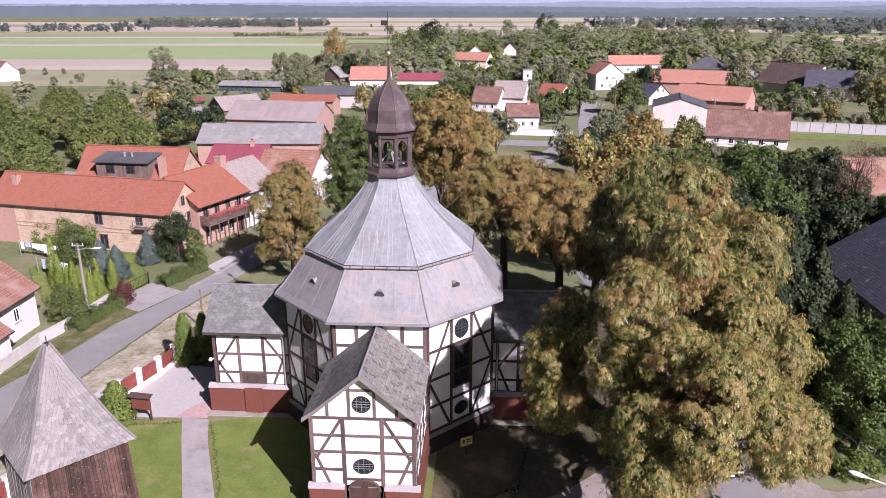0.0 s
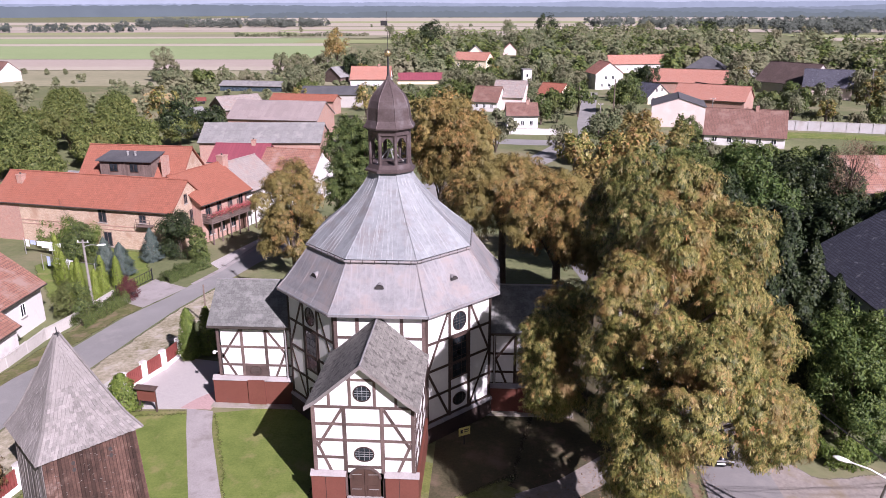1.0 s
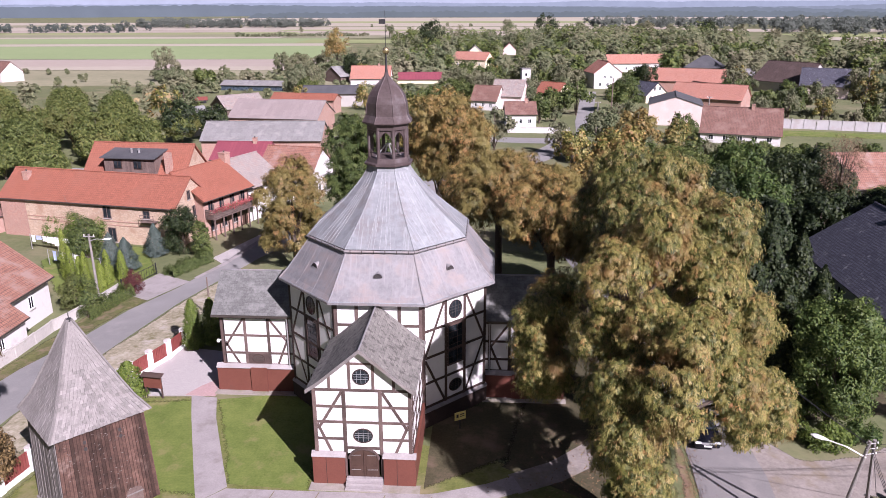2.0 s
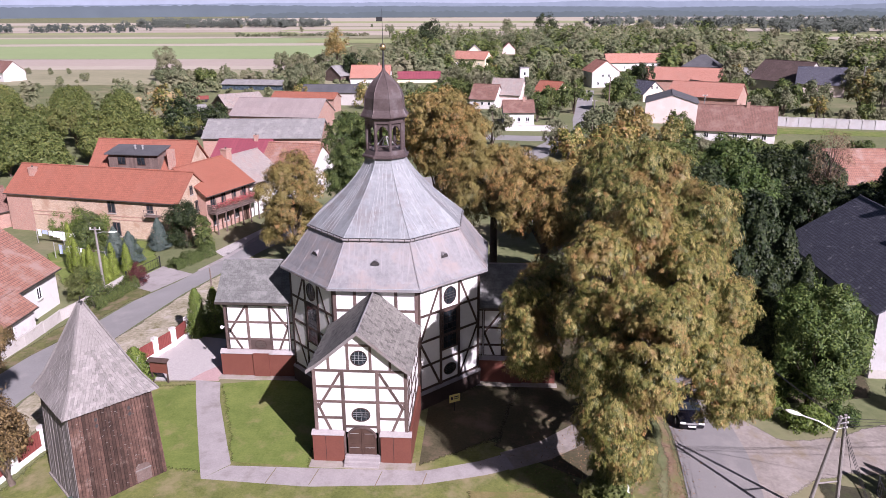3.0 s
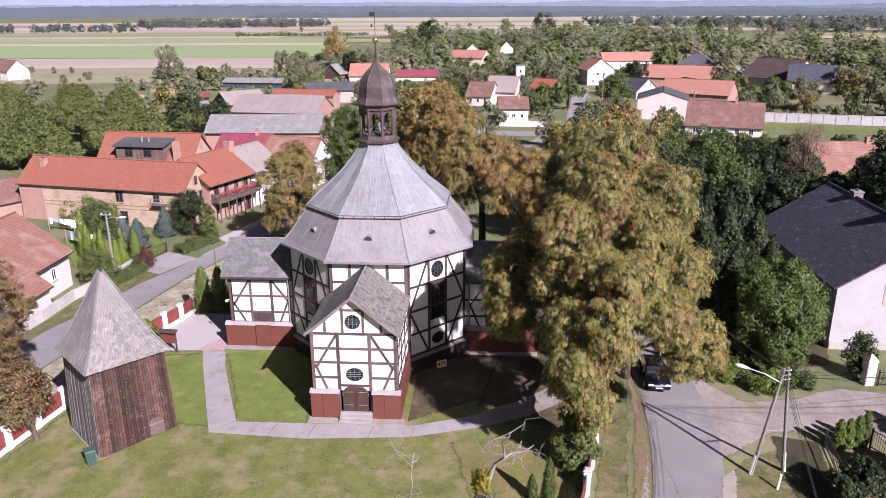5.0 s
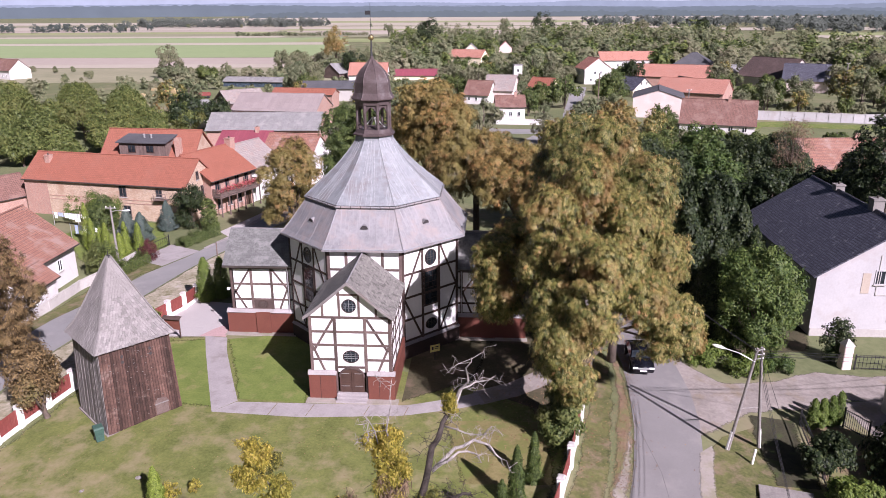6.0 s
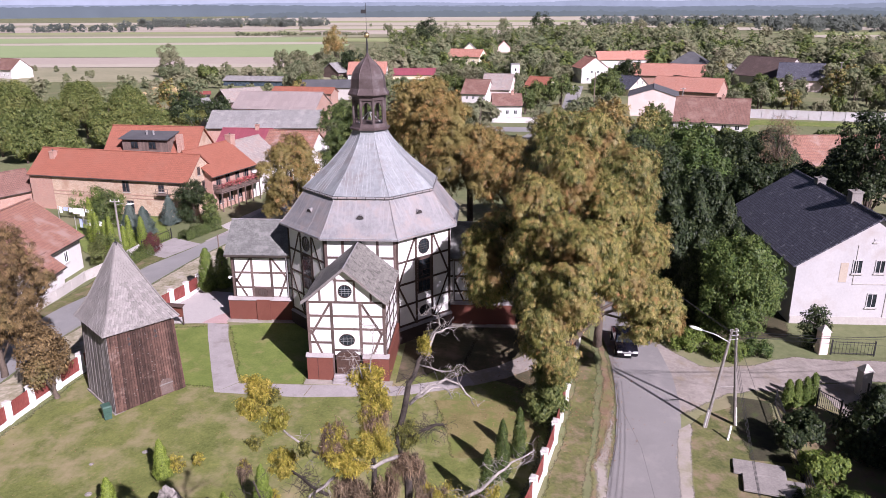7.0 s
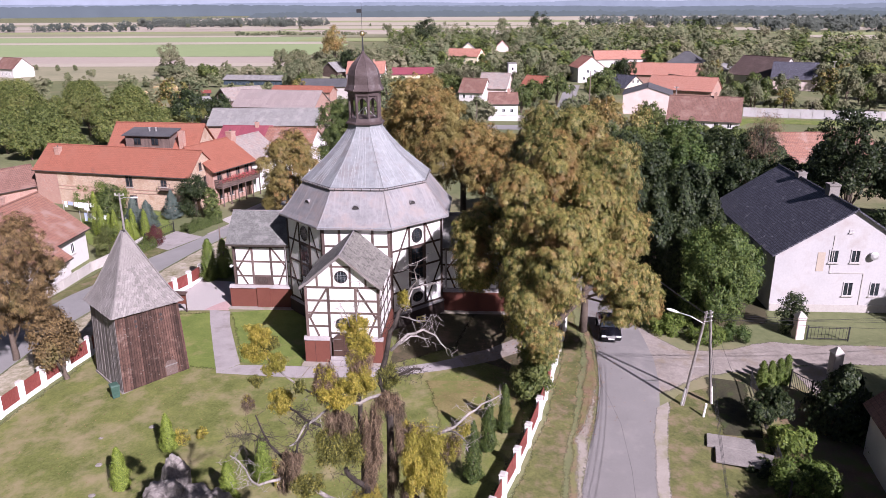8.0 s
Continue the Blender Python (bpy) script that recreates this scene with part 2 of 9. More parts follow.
M["tile_orange"] = tiled("orange_roof_tiles", (0.25, 0.088, 0.054), (0.295, 0.104, 0.066), (0.15, 0.055, 0.036), 0.3, 0.34, 0.015, 0.85, (0.24, 0.096, 0.064), 0.25, (0.5, 0.75), 0.4, 0.0)
M["tile_red"] = tiled("red_roof_tiles", (0.36, 0.165, 0.12), (0.42, 0.20, 0.15), (0.22, 0.10, 0.075), 0.3, 0.34, 0.02, 0.75, (0.33, 0.17, 0.13), 0.35, (0.5, 0.7), 0.5, 0.0)
M["tile_old"] = tiled("faded_red_tiles", (0.26, 0.122, 0.085), (0.32, 0.155, 0.11), (0.13, 0.075, 0.06), 0.3, 0.34, 0.03, 0.8, (0.28, 0.19, 0.16), 0.6, (0.5, 0.66), 0.5, 0.0)
M["tile_brown"] = tiled("brown_roof_tiles", (0.165, 0.085, 0.066), (0.205, 0.11, 0.086), (0.09, 0.05, 0.042), 0.3, 0.34, 0.02, 0.8, (0.22, 0.14, 0.115), 0.4, (0.5, 0.7), 0.5, 0.0)
M["tile_dark"] = tiled("dark_slate_roof", (0.056, 0.058, 0.080), (0.112, 0.114, 0.145), (0.018, 0.018, 0.025), 0.36, 0.27, 0.03, 0.55, (0.24, 0.24, 0.245), 1.6, (0.6, 0.68), 0.6)
M["tile_darkbrown"] = tiled("dark_brown_roof_tiles", (0.075, 0.050, 0.046), (0.105, 0.070, 0.062), (0.04, 0.03, 0.028), 0.3, 0.34, 0.02, 0.8, (0.12, 0.085, 0.075), 0.4, (0.5, 0.7), 0.5, 0.0)
M["tile_pale"] = tiled("pale_lichen_tiles", (0.25, 0.22, 0.205), (0.33, 0.29, 0.27), (0.16, 0.14, 0.13), 0.3, 0.34, 0.02, 0.85, (0.27, 0.20, 0.175), 0.9, (0.5, 0.66), 0.5, 0.0)
M["sheet_grey"] = tiled("grey_corrugated_sheet", (0.185, 0.182, 0.180), (0.225, 0.222, 0.22), (0.13, 0.13, 0.13), 1.0, 1.2, 0.012, 0.8, (0.255, 0.248, 0.238), 0.7, (0.5, 0.7), 0.4, 0.0)
M["sheet_pink"] = tiled("pinkish_grey_sheet", (0.24, 0.20, 0.193), (0.28, 0.235, 0.226), (0.18, 0.15, 0.145), 1.0, 2.4, 0.015, 0.75, (0.22, 0.19, 0.185), 0.2, (0.5, 0.7), 0.4, 0.0)
M["sheet_maroon"] = tiled("maroon_roof_sheet", (0.22, 0.055, 0.075), (0.25, 0.065, 0.085), (0.13, 0.035, 0.045), 0.6, 3.0, 0.02, 0.55, None, 0.3, (0.5, 0.7), 0.4, 0.0)
M["sheet_dark"] = surf("dark_roofing_felt", (0.05, 0.052, 0.058), (0.10, 0.10, 0.108), 0.8, 0.3, 4, 0.1)
M["brick"] = tiled("buff_brick", (0.40, 0.285, 0.195), (0.56, 0.42, 0.31), (0.46, 0.38, 0.31), 0.29, 0.085, 0.012, 0.9, (0.36, 0.235, 0.165), 0.6, (0.5, 0.64), 0.4)
M["redbrick"] = tiled("red_brick", (0.35, 0.19, 0.145), (0.43, 0.245, 0.19), (0.38, 0.30, 0.26), 0.25, 0.075, 0.01, 0.9, (0.32, 0.20, 0.16), 0.5, (0.5, 0.7), 0.3)
M["render_white"] = surf("white_render", (0.52, 0.51, 0.50), (0.62, 0.61, 0.60), 0.9, 0.3, 5, 0.08, stain=(0.44, 0.405, 0.385), stain_scale=0.35, stain_at=(0.56, 0.74))
M["render_old"] = surf("weathered_white_render", (0.36, 0.353, 0.362), (0.45, 0.442, 0.452), 0.9, 0.3, 5, 0.1, stain=(0.35, 0.32, 0.305), stain_scale=0.35, stain_at=(0.52, 0.72))
M["render_buff"] = surf("bare_buff_render", (0.34, 0.29, 0.24), (0.42, 0.36, 0.30), 0.9, 0.6, 6, 0.1)
M["render_cream"] = surf("cream_render", (0.62, 0.55, 0.40), (0.70, 0.63, 0.48), 0.9, 0.4, 5, 0.08)
M["render_pink"] = surf("pink_render", (0.55, 0.44, 0.41), (0.63, 0.52, 0.485), 0.9, 0.2, 4, 0.08, stain=(0.60, 0.55, 0.52), stain_scale=0.3)
M["render_grey"] = surf("grey_render", (0.32, 0.30, 0.285), (0.44, 0.42, 0.40), 0.9, 0.4, 5, 0.1)
M["oldwood"] = surf("old_brown_wood", (0.085, 0.06, 0.052), (0.17, 0.125, 0.11), 0.85, 0.8, 9, 0.3, spread=0.15)
M["bark"] = surf("tree_bark", (0.055, 0.042, 0.033), (0.14, 0.11, 0.088), 0.95, 1.5, 7, 0.6)
M["darkbark"] = surf("dark_furrowed_bark", (0.016, 0.013, 0.011), (0.075, 0.062, 0.054), 0.95, 1.5, 9, 0.8)
M["deadwood"] = surf("bleached_dead_wood", (0.06, 0.05, 0.044), (0.40, 0.37, 0.35), 0.9, 1.2, 8, 0.5)
M["rock"] = surf("rough_grey_stone", (0.11, 0.10, 0.095), (0.36, 0.33, 0.31), 0.95, 1.2, 5, 0.9, stain=(0.09, 0.085, 0.075), stain_scale=1.2, stain_at=(0.5, 0.65))
M["fence_red"] = surf("red_brown_fence_slats", (0.15, 0.038, 0.032), (0.22, 0.06, 0.05), 0.65, 1, 9, 0.15)
M["metal_dark"] = surf("dark_painted_iron", (0.03, 0.03, 0.032), (0.06, 0.06, 0.062), 0.5, 2, 9, 0.05, 0.5)
M["galv"] = surf("galvanised_steel", (0.38, 0.38, 0.38), (0.5, 0.5, 0.5), 0.45, 2, 9, 0.05, 0.6)
M["pole"] = surf("weathered_concrete_pole", (0.16, 0.148, 0.14), (0.27, 0.25, 0.235), 0.9, 1, 8, 0.2)
M["darkpole"] = surf("tarred_wooden_pole", (0.10, 0.075, 0.062), (0.20, 0.155, 0.13), 0.9, 1, 8, 0.3)
M["lamp"] = surf("white_lamp_housing", (0.75, 0.75, 0.76), (0.85, 0.85, 0.86), 0.35, 2, 8, 0.0)
M["brass"] = surf("gilded_ball", (0.55, 0.42, 0.22), (0.7, 0.56, 0.32), 0.25, 2, 8, 0.02, 0.9)
M["car"] = surf("black_car_paint", (0.006, 0.006, 0.009), (0.012, 0.012, 0.018), 0.12, 1, 5, 0.0, 0.3, spec=0.8)
M["rubber"] = surf("tyre_rubber", (0.012, 0.012, 0.012), (0.025, 0.025, 0.025), 0.8, 2, 12, 0.1)
M["green_bin"] = surf("green_plastic", (0.035, 0.075, 0.06), (0.055, 0.11, 0.085), 0.5, 2, 8, 0.02)
M["yellow"] = surf("yellow_sign_paint", (0.62, 0.55, 0.16), (0.70, 0.62, 0.22), 0.6, 3, 8, 0.02)
# Sign print; also the painted darkness of dormer and sound openings.
M["ink"] = surf("dark_print", (0.03, 0.03, 0.03), (0.06, 0.05, 0.05), 0.7, 3, 8, 0.0)
M["straw"] = surf("golden_straw", (0.26, 0.19, 0.095), (0.46, 0.36, 0.20), 0.95, 1.0, 9, 0.6)
M["cloth"] = surf("white_laundry", (0.70, 0.71, 0.74), (0.82, 0.83, 0.85), 0.9, 2, 8, 0.2)
M["clothblue"] = surf("blue_laundry", (0.30, 0.36, 0.55), (0.42, 0.48, 0.66), 0.9, 2, 8, 0.2)
M["flower_red"] = leafy("red_balcony_flowers", [(0.0, (0.30, 0.04, 0.05)), (0.5, (0.45, 0.10, 0.12)), (0.75, (0.08, 0.13, 0.04)), (1.0, (0.5, 0.2, 0.25))])
M["chestnut"] = leafy("chestnut_leaves", [(0.0, (0.038, 0.050, 0.013)), (0.3, (0.108, 0.124, 0.031)), (0.6, (0.215, 0.207, 0.056)), (0.88, (0.380, 0.325, 0.122)), (1.0, (0.310, 0.152, 0.060))], (0.240, 0.145, 0.052), 0.34, (0.53, 0.68), 0.26, 0.5, 0.35)
M["brownleaf"] = leafy("autumn_brown_leaves", [(0.0, (0.075, 0.068, 0.021)), (0.4, (0.205, 0.155, 0.050)), (0.75, (0.345, 0.245, 0.088)), (1.0, (0.370, 0.190, 0.075))], (0.225, 0.190, 0.062), 0.22, (0.44, 0.60), 0.26, 0.5, 0.35)
M["rust"] = leafy("rust_brown_leaves", [(0.0, (0.065, 0.046, 0.022)), (0.5, (0.165, 0.110, 0.050)), (1.0, (0.29, 0.20, 0.09))], (0.14, 0.13, 0.045), 0.4, (0.58, 0.75), 0.25, 0.6)
M["robinia"] = leafy("robinia_leaves", [(0.0, (0.028, 0.055, 0.014)), (0.5, (0.062, 0.105, 0.026)), (1.0, (0.135, 0.185, 0.048))], (0.11, 0.14, 0.038), 0.5, (0.55, 0.72), 0.32)
M["drytwig"] = leafy("dry_brown_twigs", [(0.0, (0.06, 0.042, 0.03)), (0.5, (0.15, 0.105, 0.07)), (1.0, (0.27, 0.20, 0.13))], None, 0.2, (0.5, 0.7), 0.1, 0.8)
M["fallen"] = leafy("fallen_brown_leaves", [(0.0, (0.10, 0.055, 0.03)), (0.5, (0.20, 0.115, 0.065)), (1.0, (0.33, 0.22, 0.12))], None, 0.2, (0.5, 0.7), 0.1, 0.8)
M["green"] = leafy("green_leaves", [(0.0, (0.038, 0.060, 0.018)), (0.5, (0.088, 0.125, 0.036)), (1.0, (0.170, 0.200, 0.060))], (0.15, 0.152, 0.052), 0.12, (0.56, 0.76), 0.32)
M["darkgreen"] = leafy("dark_green_leaves", [(0.0, (0.010, 0.019, 0.007)), (0.5, (0.022, 0.038, 0.013)), (1.0, (0.060, 0.080, 0.027))], (0.056, 0.070, 0.023), 0.3, (0.6, 0.75), 0.18)
M["brightgreen"] = leafy("bright_green_leaves", [(0.0, (0.055, 0.090, 0.016)), (0.5, (0.105, 0.158, 0.030)), (1.0, (0.175, 0.225, 0.050))], None, 0.2, (0.5, 0.7), 0.32)
M["limegreen"] = leafy("lime_green_sprays", [(0.0, (0.085, 0.125, 0.018)), (0.5, (0.165, 0.225, 0.034)), (1.0, (0.25, 0.31, 0.06))], None, 0.2, (0.5, 0.7), 0.32)
M["thujagreen"] = leafy("dark_thuja_sprays", [(0.0, (0.025, 0.042, 0.010)), (0.5, (0.055, 0.085, 0.018)), (1.0, (0.105, 0.14, 0.034))], None, 0.2, (0.5, 0.7), 0.25)
M["yellowgreen"] = leafy("yellow_green_sprays", [(0.0, (0.150, 0.145, 0.028)), (0.35, (0.30, 0.275, 0.048)), (0.8, (0.44, 0.385, 0.070)), (1.0, (0.50, 0.40, 0.11))], (0.25, 0.185, 0.06), 1.1, (0.58, 0.72), 0.55)
M["grovegreen"] = leafy("grove_leaves", [(0.0, (0.055, 0.080, 0.022)), (0.5, (0.118, 0.150, 0.042)), (1.0, (0.205, 0.225, 0.068))], (0.185, 0.18, 0.06), 0.12, (0.54, 0.74), 0.36)
M["olivegreen"] = leafy("olive_mistletoe_leaves", [(0.0, (0.035, 0.042, 0.010)), (0.5, (0.105, 0.110, 0.026)), (1.0, (0.235, 0.220, 0.050))], None, 0.2, (0.5, 0.7), 0.2)
M["bluegreen"] = leafy("blue_spruce_needles", [(0.0, (0.05, 0.075, 0.07)), (0.5, (0.085, 0.115, 0.10)), (1.0, (0.12, 0.15, 0.135))], None, 0.2, (0.5, 0.7), 0.15)
M["redleaf"] = leafy("dark_red_leaves", [(0.0, (0.06, 0.02, 0.022)), (0.5, (0.10, 0.03, 0.032)), (1.0, (0.15, 0.05, 0.045))])
# Leaf tones lifted so that the colour itself holds some haze.
M["farleaf"] = leafy("mixed_foliage_with_haze", [(0.0, (0.090, 0.115, 0.066)), (0.5, (0.145, 0.175, 0.094)), (1.0, (0.205, 0.225, 0.125))], (0.235, 0.225, 0.145), 0.05, (0.42, 0.66), 0.34, 0.8, 0.1)
# Far forest greens are greyed and blued to include distance haze.
M["wood_far"] = leafy("forest_foliage_with_haze", [(0.0, (0.105, 0.125, 0.115)), (0.5, (0.12, 0.142, 0.13)), (1.0, (0.135, 0.157, 0.142))], None, 0.02, (0.5, 0.7), 0.3, 1.0, 0.0)


# ---- building helpers ----
def gz(x, y):
    """Height of the ground: a low rise under the church."""
    k = min(1.0, max(0.0, (math.hypot(x, y - 8) - 15) / 25))
    return -1.5 * k * k * (3 - 2 * k)


def thing(name, x, y, z, rot=0.0, label="", category="", group="", kind=""):
    ob = new(name)
    ob.matrix_world = pose(x, y, z, 0, 0, rot)
    ob.empty_display_size = 0.3
    return tagged(ob, label, category, group, kind)


def part(name, bm, material, parent, label="", smooth=False):
    """Links a bmesh as one mesh object under a thing; its coordinates are the parent's."""
    uv = bm.loops.layers.uv.new("uv")
    bm.normal_update()
    up = Vector((0, 0, 1))
    for f in bm.faces:
        n = f.normal
        a = Vector((1, 0, 0)) if abs(n.z) > 0.97 else up.cross(n).normalized()
        b = n.cross(a)
        for loop in f.loops:
            loop[uv].uv = (loop.vert.co.dot(a), loop.vert.co.dot(b))
        f.smooth = smooth
    me = bpy.data.meshes.new(name)
    bm.to_mesh(me)
    bm.free()
    me.materials.append(material)
    ob = new(name, me)
    if parent:
        ob.parent = parent
    if label:
        ob["label"] = label
    return ob


def hexa(bm, pts):
    """A six-sided block from 8 corners: 4 below, 4 above, both anticlockwise from above."""
    v = [bm.verts.new(p) for p in pts]
    for q in ((3, 2, 1, 0), (4, 5, 6, 7), (0, 1, 5, 4), (1, 2, 6, 5), (2, 3, 7, 6), (3, 0, 4, 7)):
        bm.faces.new([v[i] for i in q])
    return bm


def box(x0, x1, y0, y1, z0, z1, bm=None):
    bm = bm or bmesh.new()
    return hexa(bm, [(x0, y0, z0), (x1, y0, z0), (x1, y1, z0), (x0, y1, z0), (x0, y0, z1), (x1, y0, z1), (x1, y1, z1), (x0, y1, z1)])


def slab(bm, a, b, c, d, thick):
    """A plate whose upper face is a b c d (anticlockwise seen from outside), thick downwards along its normal."""
    a, b, c, d = map(Vector, (a, b, c, d))
    n = (b - a).cross(d - a).normalized() * thick
    return hexa(bm, [a - n, b - n, c - n, d - n, a, b, c, d])


def bar(bm, p, q, w, h, side):
    """A straight beam from p to q; w across, h along side."""
    p, q, side = Vector(p), Vector(q), Vector(side).normalized()
    t = (q - p).normalized()
    o = t.cross(side).normalized() * (w / 2)
    s = side * h
    return hexa(bm, [p - o, p + o, q + o, q - o, p - o + s, p + o + s, q + o + s, q - o + s])


def tube(bm, pts, radii, n=8, cap=True):
    """A tapered round rod through the points."""
    pts = [Vector(p) for p in pts]
    rings = []
    for i, p in enumerate(pts):
        t = (pts[min(i + 1, len(pts) - 1)] - pts[max(i - 1, 0)]).normalized()
        a = t.orthogonal().normalized() if i == 0 else (rings_a - t * rings_a.dot(t)).normalized()
        rings_a = a
        b = t.cross(a)
        rings.append([bm.verts.new(p + (a * math.cos(k * math.tau / n) + b * math.sin(k * math.tau / n)) * radii[i]) for k in range(n)])
    for r, s in zip(rings, rings[1:]):
        for k in range(n):
            bm.faces.new((r[k], r[(k + 1) % n], s[(k + 1) % n], s[k]))
    if cap:
        bm.faces.new(rings[0][::-1])
        bm.faces.new(rings[-1])
    return bm


def lathe(bm, cx, cy, profile, n=8, turn=0.0):
    """Turned or polygonal body from (radius, z) rows."""
    rings = []
    for r, z in profile:
        rings.append([bm.verts.new((cx + r * math.cos(turn + k * math.tau / n), cy + r * math.sin(turn + k * math.tau / n), z)) for k in range(n)])
    for a, b in zip(rings, rings[1:]):
        for k in range(n):
            bm.faces.new((a[k], a[(k + 1) % n], b[(k + 1) % n], b[k]))
    bm.faces.new(rings[0][::-1])
    bm.faces.new(rings[-1])
    return bm


def raw(name, verts, faces, material, parent=None, smooth=False):
    me = bpy.data.meshes.new(name)
    me.from_pydata([tuple(v) for v in verts], [], [tuple(f) for f in faces])
    me.materials.append(material)
    if smooth:
        me.polygons.foreach_set("use_smooth", [True] * len(me.polygons))
    ob = new(name, me)
    if parent:
        ob.parent = parent
    return ob


SOFT = ("lawn", "soil", "verge", "ditch", "dirt_road")


def strip(name, left, right, material, dz, label, category, step=1.0, across=4, parent=None):
    """A sheet on the ground between two edge lines that run the same way; soft ground has ragged edges."""
    if name in SOFT:
        step, across = min(step, 0.5), max(across, 8)
    def sample(line, n):
        line = [Vector((*p, 0)) for p in line]
        run = [0.0]
        for a, b in zip(line, line[1:]):
            run.append(run[-1] + (b - a).length)
        return [np.array([np.interp(k / n * run[-1], run, [p[i] for p in line]) for i in (0, 1)]) for k in range(n + 1)]
    length = max(sum(math.dist(a, b) for a, b in zip(e, e[1:])) for e in (left, right))
    n = max(2, int(length / step))
    ls, rs = sample(left, n), sample(right, n)
    verts, faces = [], []
    for a, b in zip(ls, rs):
        if name in SOFT and length < 90:
            out = (b - a) / max(1e-6, np.linalg.norm(b - a))
            k = [0.25 + 0.3 * noise.noise(Vector((p[0] * 0.8, p[1] * 0.8, dz * 90))) for p in (a, b)]
            a, b = a - out * k[0], b + out * k[1]
        for j in range(across + 1):
            x, y = a + (b - a) * j / across
            verts.append((x, y, gz(x, y) + dz * 0.55))
    w = across + 1
    for i in range(n):
        for j in range(across):
            faces.append((i * w + j, i * w + j + 1, (i + 1) * w + j + 1, (i + 1) * w + j))
    ob = raw(name, verts, faces, material, parent)
    if name in SOFT:
        fade = ob.data.attributes.new("fade", "FLOAT", "POINT")
        wide = [np.linalg.norm(b - a) for a, b in zip(ls, rs)]
        fade.data.foreach_set("value", [max(0.0, 0.9 - min(j, across - j) / across * wide[i] / 0.7) for i in range(n + 1) for j in range(w)])
    uv = ob.data.uv_layers.new(name="uv")
    co = np.array(verts)[np.array([l.vertex_index for l in ob.data.loops])][:, :2]
    uv.data.foreach_set("uv", co.astype(np.float32).ravel())
    if ob.data.polygons[0].normal.z < 0:
        ob.data.flip_normals()
    return tagged(ob, label, category, kind="structure")


# ---- ground, roads, fields ----
def ground_sheet():
    near_x, near_y = np.arange(-60, 70.1, 1.6), np.arange(-60, 90.1, 1.6)
    out = np.array([6, 16, 32, 60, 110, 200, 400, 800, 1600, 3000, 4800])
    xs = np.concatenate([near_x[0] - out[::-1], near_x, near_x[-1] + out])
    ys = np.concatenate([near_y[0] - out[::-1], near_y, near_y[-1] + out])
    verts = [(x, y, gz(x, y)) for y in ys for x in xs]
    w = len(xs)
    faces = [(j * w + i, j * w + i + 1, (j + 1) * w + i + 1, (j + 1) * w + i) for j in range(len(ys) - 1) for i in range(w - 1)]
    return tagged(raw("ground", verts, faces, M["ground"]), "rough village grass and bare earth ground", "ground", kind="structure")


ground_sheet()
strip("lawn", [(-25.5, -20), (-23.4, -8), (-22, -2), (-20.6, 9.6), (-14.6, 9.9)], [(10.4, -21), (13, -14), (15.6, -5.5), (13, 0.5), (8, 3)], M["lawn"], 0.02, "mown churchyard lawn with dry patches", "lawn", 1.5, 24)
strip("lawn", [(-20.4, 8.8), (-14.75, 9.8)], [(-12.4, -1.6), (-9.7, -2.2)], M["greenlawn"], 0.035, "fresh green lawn beside the path", "lawn", 1.0, 10)
strip("lawn", [(-12.7, 9.5), (-9.2, 1.3), (-8.6, -0.4)], [(-6.5, 10.9), (-3.2, 6), (-3.2, -0.8)], M["greenlawn"], 0.035, "green lawn between path and church", "lawn", 1.0, 8)
# Soil strips that carry the shade of the trees in their colour.
strip("soil", [(3.6, -0.4), (8, 2), (16, 2.4)], [(3.6, 8), (9, 12), (10, 40)], M["soil"], 0.03, "bare soil under the chestnuts, tree shade in its tone", "soil", 1.5, 6)
strip("soil", [(8, 2.5), (10, 12), (9, 36)], [(16.2, -2.5), (18.6, 10), (19.5, 36)], M["soil"], 0.045, "bare soil under the chestnuts, tree shade in its tone", "soil", 1.5, 6)
strip("soil", [(27.5, 10), (24, 40)], [(38, 13), (60, 70)], M["soil"], 0.03, "leaf-strewn soil under the trees, shade in its tone", "soil", 3, 8)
strip("soil", [(54, 18), (51, 50)], [(74, 18), (80, 54)], M["soil"], 0.036, "soil strip behind the house, darkened for tree shade", "soil", 3, 6)
strip("lawn", [(6.6, -2.6), (8.2, -9.5)], [(14.0, -2.4), (14.2, -9.0)], M["drylawn"], 0.034, "dry brownish grass beside the path", "lawn", 0.8, 6)

strip("road", [(10, -150), (14.2, -70), (15.2, -45), (16.2, -22), (17.06, -15), (18, -10.75), (19.1, -6.4), (19.85, -2.2), (20.35, 2.9), (20.5, 7), (20.4, 11.8), (19.8, 25), (17, 45), (12, 70), (6, 92)],
      [(15.4, -150), (19.5, -70), (20.5, -45), (21.4, -22), (22.1, -14), (23, -8.7), (23.9, -4.5), (24.6, -1), (25.0, 3), (24.9, 8), (24.2, 13), (23.6, 26), (21.5, 46), (16.6, 71), (10.4, 94)], M["asphalt"], 0.05, "worn grey asphalt village road with tar seams", "road", 1.0, 6)
strip("dirt_road", [(24.2, -3.4), (25.3, -2.5), (28.5, 0.9), (30.7, 1.8), (33.5, 2.2), (36, 3.9), (40, 4.6), (60, 5)], [(24.4, 11.4), (25.9, 8.2), (27.7, 5.6), (29.9, 5.9), (32.4, 6.7), (36.1, 8.9), (40, 8.6), (60, 8.6)], M["dirt"], 0.04, "pale packed dirt side road", "road", 1.0, 8)
